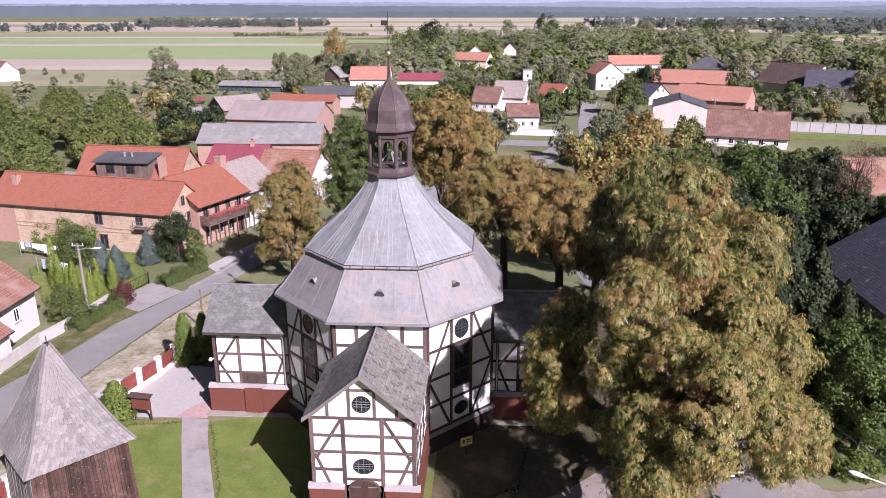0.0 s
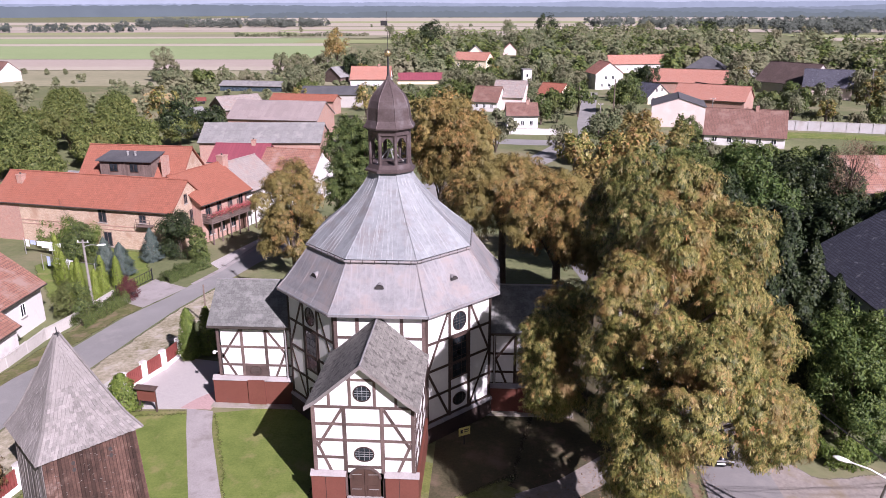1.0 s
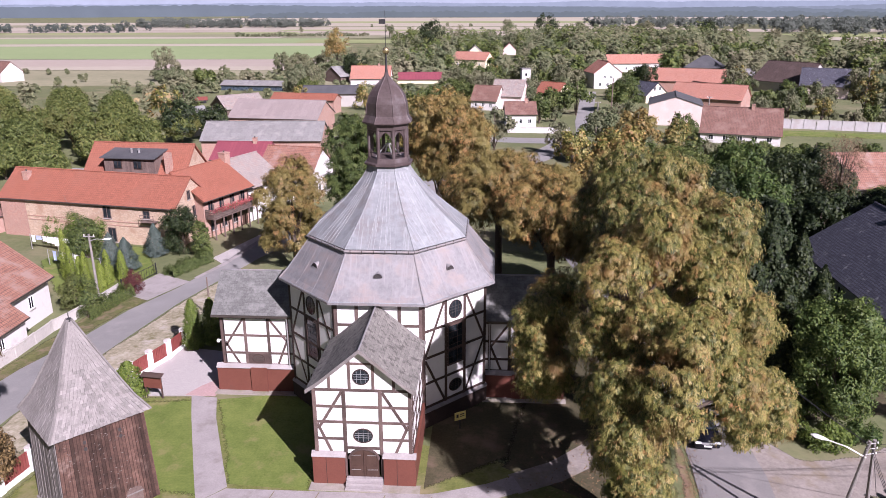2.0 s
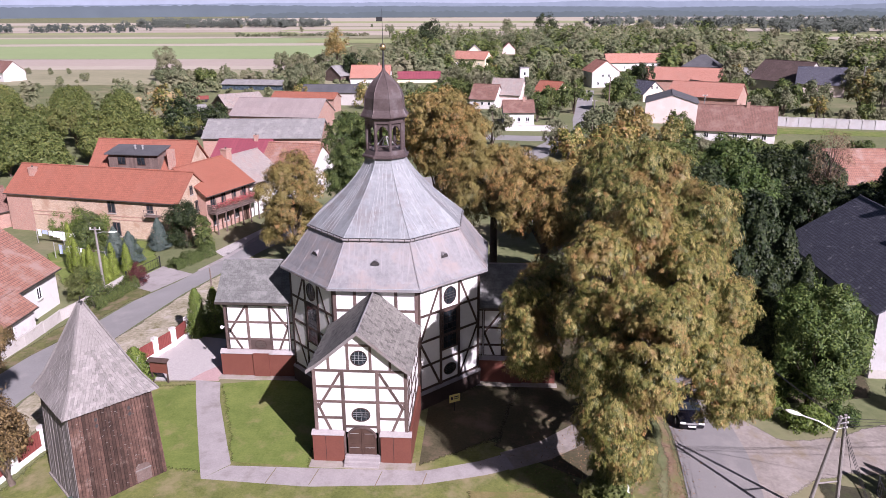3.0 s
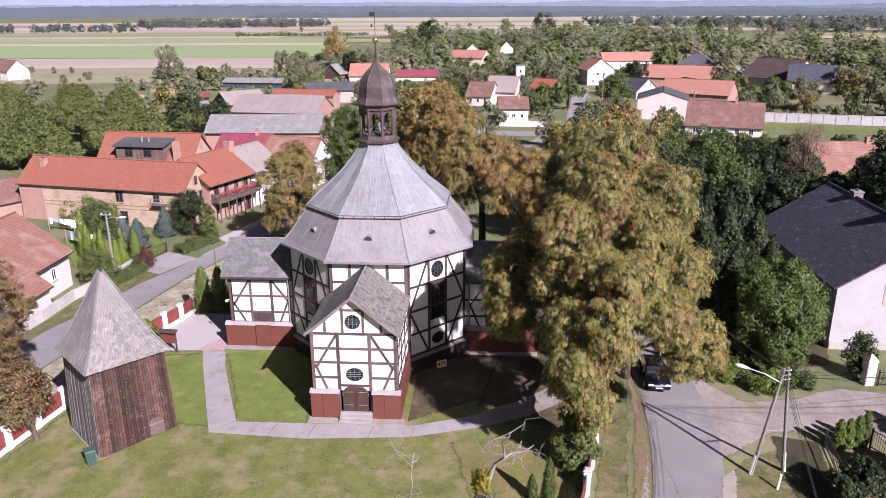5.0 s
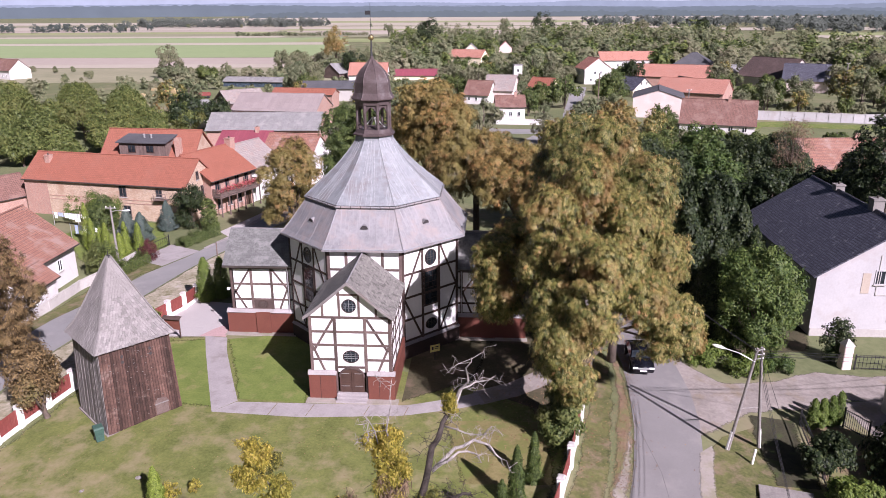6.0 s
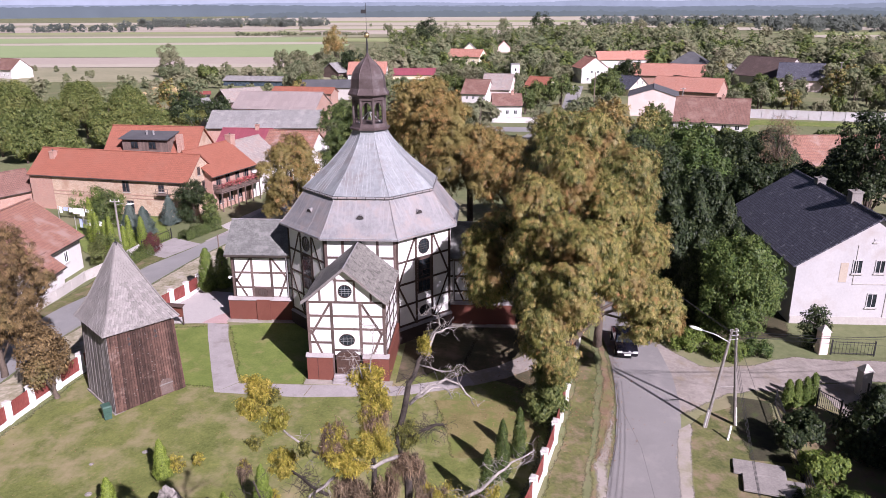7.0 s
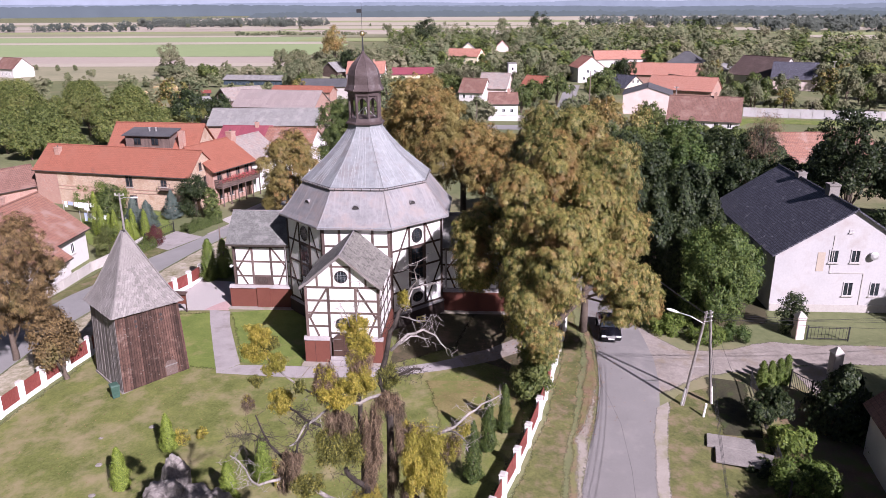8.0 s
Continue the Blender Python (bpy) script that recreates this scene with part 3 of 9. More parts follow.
strip("dirt_road", [(36, 3.9), (36.4, 0.2), (37, -6), (38, -14)], [(40, 4.6), (40, 0.5), (40.5, -6), (41, -14)], M["dirt"], 0.045, "pale dirt driveway behind a gate", "driveway", 1.5, 4)
strip("verge", [(13.2, -40), (12.6, -16), (14.5, -9.8), (15.6, -6), (17.4, 3), (18.2, 8), (18.6, 26)], [(15.6, -40), (15.9, -16), (16.9, -9.8), (17.9, -5.5), (19.3, 3), (19.6, 8), (19.4, 26)], M["verge"], 0.03, "patchy dry grass verge", "verge", 1.0, 5)
strip("verge", [(15.6, -40), (15.9, -16), (16.9, -9.8), (17.9, -5.5), (19.1, 1.2), (19.9, 10), (19.5, 26)], [(15.25, -40), (17.15, -15), (18.1, -10.7), (19.2, -6.4), (19.9, -2.2), (20.5, 7), (19.9, 25)], M["litter"], 0.055, "brown leaf litter along the road edge", "leaf litter", 1.0, 3)
strip("verge", [(17.3, -16), (18.3, -10), (19.2, -6.4), (19.7, -3)], [(16.5, -16), (17.2, -9.5), (18.3, -5.8), (19.1, -2.6)], M["gravel"], 0.06, "pale sandy road shoulder", "road shoulder", 0.8, 3)
strip("verge", [(20.6, -40), (20.9, -22), (21.8, -14), (22.8, -8.7), (23.9, -4.5), (25.5, -2.5)], [(29, -40), (29, -22), (30.5, -14), (31, -8), (31.5, -2), (31.8, 1.3)], M["verge"], 0.03, "rough grass verge round the poles", "verge", 1.0, 5)
for k, (pts, w) in enumerate((([(18.2, -10.2), (19.25, -6.2), (20.0, -2.2), (20.3, 1.2)], 0.09), ([(19.9, -20), (20.6, -12), (20.7, -7), (20.1, -2), (20.3, 4)], 0.03))):
    strip("road_seam", [(x - w / 2, y) for x, y in pts], [(x + w / 2, y) for x, y in pts], M["crack"], 0.056, "dark tar seam in the asphalt", "road seam", 0.5, 1)

strip("street", [(-34.5, -4), (-31.9, 15.3), (-30, 21.6), (-28.9, 28.7), (-26.6, 35.1), (-24.6, 43.4), (-22.5, 56), (-14, 72), (-4, 84), (6, 94), (14, 103)],
      [(-27.9, -6), (-27.4, 7.6), (-25.9, 16.9), (-25.4, 21), (-24.4, 30.7), (-23, 37), (-20.6, 46), (-17.5, 54), (-10, 66), (0, 78), (10.4, 89), (18, 100)], M["asphalt2"], 0.05, "grey asphalt village street", "street", 1.5, 6)
strip("verge", [(-27.9, -6), (-27.3, 7.6), (-25.8, 16.9), (-25.3, 21), (-24.3, 30.7), (-22.9, 37)], [(-24.4, -6), (-23, 7.6), (-21.4, 13), (-21, 19), (-20.4, 28), (-19.8, 35)], M["stonyverge"], 0.035, "stony pale grass verge", "verge", 1.0, 5)
strip("verge", [(-33.9, 12), (-33.2, 22), (-32.4, 28), (-30.9, 35)], [(-31.9, 12), (-30.3, 21.6), (-29, 28.7), (-26.9, 35.1)], M["verge"], 0.03, "dry grass strip under the garden wall", "verge", 1.0, 4)
strip("lawn", [(-47, 43), (-40, 33.5), (-34, 28)], [(-45, 51.5), (-36, 49.5), (-29.6, 38.5)], M["greenlawn"], 0.03, "green garden lawn before the brick house", "lawn", 1.0, 10)
strip("pavement", [(-32.2, 33.8), (-30.6, 39.8)], [(-28.2, 31.5), (-26.0, 37.4)], M["path"], 0.045, "pinkish paved driveway", "driveway", 1.0, 4)
strip("pavement", [(-26, 38.6), (-24.4, 44), (-22.4, 55)], [(-25.5, 38.4), (-23.9, 43.2), (-21.9, 55)], M["path"], 0.06, "narrow pink pavement", "pavement", 1.0, 2)
strip("pavement", [(-26.4, 45.5), (-23, 57)], [(-24.6, 43.6), (-22.0, 56)], M["paving"], 0.05, "pink paved forecourt", "pavement", 1.0, 3)

strip("path", [(-14.75, 9.95), (-13.6, 7.0), (-11, 0.8), (-9.65, -2.35)], [(-12.75, 9.75), (-11.8, 7.0), (-9.25, 1.3), (-8.3, -0.75)], M["path"], 0.06, "pale concrete churchyard path", "path", 0.7, 4)
strip("path", [(-9.65, -2.35), (-3, -2.75), (4, -2.15), (8, -0.9), (9.6, -0.1)], [(-8.35, -0.9), (-3, -0.85), (4, -0.75), (7.4, 0.5), (9.0, 1.4)], M["path"], 0.063, "pale concrete path before the church door", "path", 0.7, 4)
strip("path", [(9.3, -0.4), (12, 1.0), (15.5, 3.8)], [(8.7, 1.5), (11.4, 3.0), (14.6, 6.0)], M["dirt"], 0.06, "trodden dirt path under the chestnuts", "path", 0.7, 4)
for x in (-5.6, -2.9, 1.1, 3.9):
    strip("path_joint", [(x, -2.55), (x + 0.25, -0.95)], [(x + 0.05, -2.55), (x + 0.3, -0.95)], M["litter"], 0.067, "dark joint across the path", "path joint", 0.5, 1)
strip("forecourt", [(-20.4, 12.6), (-18.2, 9.8), (-13, 9.95)], [(-19.2, 18.6), (-17, 18), (-12.95, 17)], M["paving"], 0.05, "pale paved forecourt beside the church", "paving", 0.8, 6)
strip("forecourt", [(-15.3, 9.98), (-14.6, 11.4), (-12.9, 13.6)], [(-12.95, 9.9), (-12.9, 10.8), (-12.85, 12)], M["redpaving"], 0.058, "pink block paving patch", "paving", 0.5, 3)
strip("forecourt", [(-24.2, 9), (-22.6, 16)], [(-20.3, 12.4), (-19.6, 15.4)], M["concrete"], 0.05, "pale concrete gate crossing", "paving", 0.8, 3)

strip("road", [(-8, 86), (8, 96), (21, 128), (27, 133), (29.5, 160), (33, 185), (39, 232)], [(6, 84), (14, 100), (27, 122), (33.5, 130), (35, 160), (37.6, 185), (44.5, 232)], M["asphalt2"], 0.06, "pale village road running off between houses", "road", 3, 4)
strip("road", [(-30, 128), (-5, 131), (13, 127), (26, 126)], [(-30, 134), (-5, 137), (13, 134), (26, 133)], M["asphalt2"], 0.07, "grey cross road behind the church", "road", 3, 4)
strip("verge", [(72, 132), (76, 138), (80, 138), (110, 132), (200, 122)], [(74, 142), (77, 147), (80, 148), (110, 140), (200, 128)], M["greenlawn"], 0.07, "mown grass strip along a white wall", "verge", 4, 4)
strip("verge", [(20.0, -40), (20.9, -22), (21.7, -14), (22.6, -8.7), (23.5, -4.7)], [(20.9, -40), (21.9, -22), (22.7, -14), (23.7, -8.7), (24.9, -3.4)], M["gravel"], 0.06, "pale gravel road shoulder", "road shoulder", 0.8, 3)
# Dark sheet laid where shade falls; the shade is in its colour.
strip("ditch", [(28.4, 0.9), (27.8, -3.4), (27.6, -7.2)], [(31.7, 0.6), (31.0, -3.4), (30.5, -7.2)], M["shade_ground"], 0.055, "dark sheet painting the shade beside the garden fence", "ditch", 0.6, 5)
# Brown sheet that stands for the deep shade between the garden bushes.
strip("soil", [(31.9, 0.2), (29.6, -14), (29.3, -20)], [(36, 0.2), (37, -8), (37, -20)], M["litter"], 0.04, "garden soil behind the fence, browned for the shade there", "soil", 1.0, 6)

# Crop colours are lightened and dulled; far haze is painted into them.
FIELD = {
    "green": surf("green_field", (0.20, 0.265, 0.12), (0.245, 0.305, 0.15), 0.95, 0.01, 0.2, 0.0),
    "green2": surf("pale_green_field", (0.20, 0.24, 0.10), (0.27, 0.29, 0.14), 0.95, 0.012, 0.2, 0.0),
    "straw": surf("stubble_field", (0.33, 0.292, 0.235), (0.405, 0.365, 0.30), 0.95, 0.012, 0.2, 0.0),
    "earth": surf("ploughed_field", (0.31, 0.262, 0.225), (0.375, 0.325, 0.28), 0.95, 0.012, 0.3, 0.0),
    "meadow": surf("rough_meadow", (0.19, 0.19, 0.115), (0.30, 0.28, 0.185), 0.95, 0.02, 0.3, 0.0),
    "greenbrown": surf("greyish_green_field", (0.19, 0.19, 0.12), (0.25, 0.24, 0.155), 0.95, 0.012, 0.3, 0.0),
}


_layer = [0.0]


def field(x0, x1, y0l, y0r, y1l, y1r, crop, label, dz=0.1):
    _layer[0] += 0.012
    dz += _layer[0]
    me = [(x0, y0l, -1.5 + dz), (x1, y0r, -1.5 + dz), (x1, y1r, -1.5 + dz), (x0, y1l, -1.5 + dz)]
    tagged(raw("field", me, [(0, 1, 2, 3)], FIELD[crop]), label, "field", kind="structure")


field(-700, -20, 205, 255, 300, 322, "meadow", "rough pale meadow behind the village")
field(-900, -60, 300, 322, 318, 345, "straw", "pale stubble strip", 0.12)
field(-900, -60, 318, 345, 372, 398, "earth", "brownish ploughed field")
field(-1100, -100, 372, 398, 500, 550, "green", "bright green crop field")
field(-1100, -110, 500, 550, 522, 590, "straw", "pale stubble strip", 0.12)
field(-1200, -130, 522, 590, 630, 690, "green", "bright green crop field")
field(-1200, -160, 630, 690, 665, 730, "straw", "pale stubble strip", 0.12)
field(-1300, -160, 665, 730, 730, 800, "greenbrown", "greyish green field")
field(-1300, -160, 730, 800, 780, 870, "green2", "pale green field")
field(-1400, -160, 780, 870, 850, 960, "earth", "brownish ploughed field")
field(-1500, -200, 850, 960, 1000, 1150, "straw", "pale stubble field")
field(-160, 150, 600, 560, 660, 640, "green2", "pale green meadow strip")
field(-200, 160, 690, 690, 760, 760, "greenbrown", "greyish green field")
field(-200, 170, 760, 760, 830, 830, "straw", "pale stubble field", 0.12)
field(-220, 200, 830, 830, 900, 880, "earth", "pinkish ploughed field")
field(-260, 240, 900, 880, 960, 940, "green2", "pale green strip", 0.12)
field(-300, 260, 960, 940, 1090, 1060, "straw", "pale stubble field")
field(-340, 300, 1090, 1060, 1150, 1110, "greenbrown", "greyish green field", 0.12)
field(-400, 360, 1150, 1110, 1360, 1300, "straw", "pale stubble field")
field(-1700, -320, 1000, 1130, 1150, 1240, "greenbrown", "greyish green field", 0.12)
field(-1900, -380, 1150, 1240, 1400, 1420, "straw", "pale stubble field")
field(-500, 700, 1360, 1300, 1500, 1480, "green2", "pale green field", 0.12)
field(-700, 900, 1500, 1480, 1980, 1960, "straw", "pale stubble field", 0.14)
field(180, 700, 330, 420, 420, 520, "meadow", "dry meadow")
field(180, 900, 420, 520, 480, 590, "meadow", "dry straw-coloured meadow", 0.14)
field(300, 900, 610, 520, 700, 620, "straw", "pale stubble field")
field(300, 1000, 700, 620, 780, 700, "green2", "pale meadow strip")
field(280, 560, 850, 840, 960, 940, "straw", "pale field between woods")


# ---- far distance: glowing backdrop sheets of sky and wooded rises, haze in their colour ----
# Emission material; distance haze is painted into its colour.
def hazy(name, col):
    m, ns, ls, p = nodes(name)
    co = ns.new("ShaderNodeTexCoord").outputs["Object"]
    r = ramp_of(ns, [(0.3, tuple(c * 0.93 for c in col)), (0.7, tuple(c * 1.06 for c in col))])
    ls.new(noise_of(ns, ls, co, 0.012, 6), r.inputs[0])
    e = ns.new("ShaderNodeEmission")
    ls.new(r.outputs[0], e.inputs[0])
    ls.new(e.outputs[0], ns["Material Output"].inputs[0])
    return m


def ridge(radius, base, high, rough, col, seed, name, from_deg=15, to_deg=165):
    """A long glowing strip of far wood, rise or sky with an uneven top, on a ring round the place."""
    rng = np.random.default_rng(seed)
    n = int((to_deg - from_deg) * 16)
    ang = np.linspace(radians(from_deg), radians(to_deg), n)
    h = np.full(n, float(high))
    span = (to_deg - from_deg) / 150
    for f, a in ((3, 0.4), (9, 0.3), (31, 0.16), (90, rough), (420, rough), (1100, rough * 0.8)):
        f = max(2, int(f * span))
        h += high * a * np.interp(np.linspace(0, f, n), np.arange(f + 2), rng.normal(0, 0.5, f + 2))
    h *= np.minimum(1, np.minimum(np.arange(n), np.arange(n)[::-1]) / 12 + 0.15)
    verts, faces = [], []
    for a, z in zip(ang, h):
        x, y = radius * math.cos(a), radius * math.sin(a)
        verts += [(x, y, base), (x, y, max(base + 2, base + z))]
    for i in range(n - 1):
        faces.append((2 * i, 2 * i + 1, 2 * i + 3, 2 * i + 2))
    tagged(raw(name, verts, faces, hazy(name, col)), "glowing backdrop sheet with horizon haze in its colour", "distance", kind="structure")


# Tall first sheet stands in for the pale sky over the horizon.
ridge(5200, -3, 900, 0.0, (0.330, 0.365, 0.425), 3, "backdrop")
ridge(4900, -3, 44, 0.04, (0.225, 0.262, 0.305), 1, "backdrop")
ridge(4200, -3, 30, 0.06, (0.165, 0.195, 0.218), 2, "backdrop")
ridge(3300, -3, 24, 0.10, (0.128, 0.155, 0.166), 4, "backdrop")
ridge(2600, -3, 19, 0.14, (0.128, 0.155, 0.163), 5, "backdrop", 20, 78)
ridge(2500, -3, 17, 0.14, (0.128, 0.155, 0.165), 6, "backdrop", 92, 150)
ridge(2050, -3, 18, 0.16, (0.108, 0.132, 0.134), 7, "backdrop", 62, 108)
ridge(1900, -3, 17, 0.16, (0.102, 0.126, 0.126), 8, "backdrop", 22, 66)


# ---- church ----
CX, CY = 0.08, 13.6
church = thing("church", CX, CY, 0, 0, "white half-timbered octagonal church with grey metal roof and lantern", "church")
_c = Matrix.Translation((-CX, -CY, 0))


def cpart(name, bm, material, parent=None, label="", smooth=False):
    """A church part built in world coordinates."""
    if parent is None:
        bm.transform(_c)
        return part(name, bm, material, church, label, smooth)
    bm.transform(_c)
    return part(name, bm, material, parent, label, smooth)


class Face:
    """A wall plane: s metres along it from its left end seen from outside, z up, d outwards."""

    def __init__(self, p, q):
        self.p, self.q = Vector((*p, 0)), Vector((*q, 0))
        self.t = (self.q - self.p).normalized()
        self.n = Vector((self.t.y, -self.t.x, 0))
        self.len = (self.q - self.p).length

    def at(self, s, z, d=0.0):
        return self.p + self.t * s + self.n * d + Vector((0, 0, z))


def wall_block(f, z0, z1, thick=0.3, name="wall", material=None, s0=0.0, s1=None):
    s1 = f.len if s1 is None else s1
    bm = bmesh.new()
    hexa(bm, [f.at(s0, z0), f.at(s1, z0), f.at(s1, z0, -thick), f.at(s0, z0, -thick), f.at(s0, z1), f.at(s1, z1), f.at(s1, z1, -thick), f.at(s0, z1, -thick)])
    return cpart(name, bm, material or M["plaster"])


def timber(f, a, b, w=0.2, name="timber", material=None, proud=0.035):
    bm = bmesh.new()
    bar(bm, f.at(*a, -0.05), f.at(*b, -0.05), w, 0.05 + proud, f.n)
    return cpart(name, bm, material or M["timber"])


def frame_work(f, z0, z1, posts, beams, braces=(), material=None, w=0.2):
    for s in posts:
        timber(f, (s, z0), (s, z1), w, "timber_post", material, 0.04)
    for z in beams:
        timber(f, (0, z), (f.len, z), w * 0.85, "timber_beam", material, 0.034)
    for i, (a, b) in enumerate(braces):
        timber(f, a, b, w * 0.85, "timber_brace", material, 0.028 - 0.004 * i)


def round_window(f, s, z, rx, rz, host="round_window", bars=3, lattice="gutter"):
    """Oval window: reveal ring, dark panes, lead bars; lattice tone is picked for sun or shade."""
    n, d = 28, 0.05
    bm = bmesh.new()
    outer = [(s + (rx + 0.05) * math.cos(k * math.tau / n), z + (rz + 0.05) * math.sin(k * math.tau / n)) for k in range(n)]
    inner = [(s + rx * math.cos(k * math.tau / n), z + rz * math.sin(k * math.tau / n)) for k in range(n)]
    rows = [[bm.verts.new(f.at(*p, 0.005)) for p in outer], [bm.verts.new(f.at(*p, d)) for p in outer], [bm.verts.new(f.at(*p, d)) for p in inner], [bm.verts.new(f.at(*p, 0.005)) for p in inner]]
    for a, b in zip(rows, rows[1:]):
        for k in range(n):
            bm.faces.new((a[k], a[(k + 1) % n], b[(k + 1) % n], b[k]))
    w = cpart(host, bm, M["timber"], None, "thin dark moulded surround")
    bm = bmesh.new()
    mid = [bm.verts.new(f.at(*p, 0.012)) for p in inner]
    bm.faces.new(mid)
    g = cpart("pane", bm, M["glass"], w, "dark leaded glass")
    for k in range(-bars, bars + 1):
        u = k / (bars + 0.6)
        hz, hx = rz * math.sqrt(1 - u * u), rx * math.sqrt(1 - u * u)
        if k % 2 == 0 or bars < 3:
            bm = bmesh.new()
            bar(bm, f.at(s + rx * u, z - hz, 0.014), f.at(s + rx * u, z + hz, 0.014), 0.022, 0.02, f.n)
            cpart("glazing_bar", bm, M[lattice], w)
        if abs(k) <= 1:
            bm = bmesh.new()
            bar(bm, f.at(s - hx, z + rz * u * 1.2, 0.014), f.at(s + hx, z + rz * u * 1.2, 0.014), 0.022, 0.022, f.n)
            cpart("glazing_bar", bm, M[lattice], w)
    return w


def tall_window(f, s0, s1, z0, z1, cols=3, rows=6, material=None):
    bm = bmesh.new()
    for a, b, c, d in ((s0, s0 + 0.1, z0, z1), (s1 - 0.1, s1, z0, z1), (s0 + 0.1, s1 - 0.1, z0, z0 + 0.1), (s0 + 0.1, s1 - 0.1, z1 - 0.1, z1)):
        hexa(bm, [f.at(a, c, 0.06), f.at(b, c, 0.06), f.at(b, c, 0.004), f.at(a, c, 0.004), f.at(a, d, 0.06), f.at(b, d, 0.06), f.at(b, d, 0.004), f.at(a, d, 0.004)])
    hexa(bm, [f.at(s0 + 0.1, z0 + 0.1, 0.012), f.at(s1 - 0.1, z0 + 0.1, 0.012), f.at(s1 - 0.1, z0 + 0.1, 0.002), f.at(s0 + 0.1, z0 + 0.1, 0.002), f.at(s0 + 0.1, z1 - 0.1, 0.012), f.at(s1 - 0.1, z1 - 0.1, 0.012), f.at(s1 - 0.1, z1 - 0.1, 0.002), f.at(s0 + 0.1, z1 - 0.1, 0.002)])
    w = cpart("tall_window", bm, material or M["timber"], None, "tall dark church window")
    for i in range(cols):
        for j in range(rows):
            a, b = s0 + 0.1 + (s1 - s0 - 0.2) * i / cols, s0 + 0.1 + (s1 - s0 - 0.2) * (i + 1) / cols
            c, d = z0 + 0.1 + (z1 - z0 - 0.2) * j / rows, z0 + 0.1 + (z1 - z0 - 0.2) * (j + 1) / rows
            bm = bmesh.new()
            g = 0.02
            hexa(bm, [f.at(a + g, c + g, 0.03), f.at(b - g, c + g, 0.03), f.at(b - g, c + g, 0.004), f.at(a + g, c + g, 0.004), f.at(a + g, d - g, 0.03), f.at(b - g, d - g, 0.03), f.at(b - g, d - g, 0.004), f.at(a + g, d - g, 0.004)])
            cpart("pane", bm, M["glass"], w)
    return w


def octagon(ap, turn=0.0):
    r = ap / math.cos(math.pi / 8)
    return [(CX + r * math.cos(-math.pi / 2 - math.pi / 8 + k * math.pi / 4), CY + r * math.sin(-math.pi / 2 - math.pi / 8 + k * math.pi / 4)) for k in range(8)]


# eight walls: k = 0 faces the porch, 1 the right front diagonal, 7 the left front diagonal
AP_WALL, AP_EAVE, Z_EAVE = 7.05, 7.58, 9.45
corners = octagon(AP_WALL)
for k in range(8):
    f = Face(corners[k], corners[(k + 1) % 8])
    L = f.len
    wall_block(f, 1.3, 9.35, 0.35)
    skirt = Face(octagon(AP_WALL + 0.16)[k], octagon(AP_WALL + 0.16)[(k + 1) % 8])
    # Octagon plinth takes the darkened copy, with shade painted in.
    wall_block(skirt, -0.1, 1.2, 0.45, "plinth", M["shade_boards"])
    bm = bmesh.new()
    slab(bm, skirt.at(0, 1.2, 0.05), skirt.at(skirt.len, 1.2, 0.05), f.at(L, 1.4, 0.0), f.at(0, 1.4, 0.0), 0.06)
    cpart("plinth_cover", bm, M["lead"])
    if k == 0:
        frame_work(f, 1.3, 9.3, (0.1, 1.5, L - 1.5, L - 0.1), (9.2, 7.65, 5.1), (), M["redtimber"], 0.22)
    else:
        a, b = 2.05, L - 2.05
        braces = [((a - 0.1, 9.05), (0.2, 5.25)), ((0.2, 5.05), (a - 0.1, 1.5)), ((b + 0.1, 9.05), (L - 0.2, 5.25)), ((L - 0.2, 5.05), (b + 0.1, 1.5))]
        frame_work(f, 1.3, 9.3, (0.1, a, b, L - 0.1), (9.2, 7.15, 5.2, 3.3, 1.5), braces, None, 0.21)
        if k in (1, 7):
            m = (a + b) / 2
            round_window(f, m, 8.1, 0.55, 0.62)
            tall_window(f, a + 0.14, b - 0.14, 4.0, 7.05)
            round_window(f, m, 2.35, 0.55, 0.42, "oval_window")

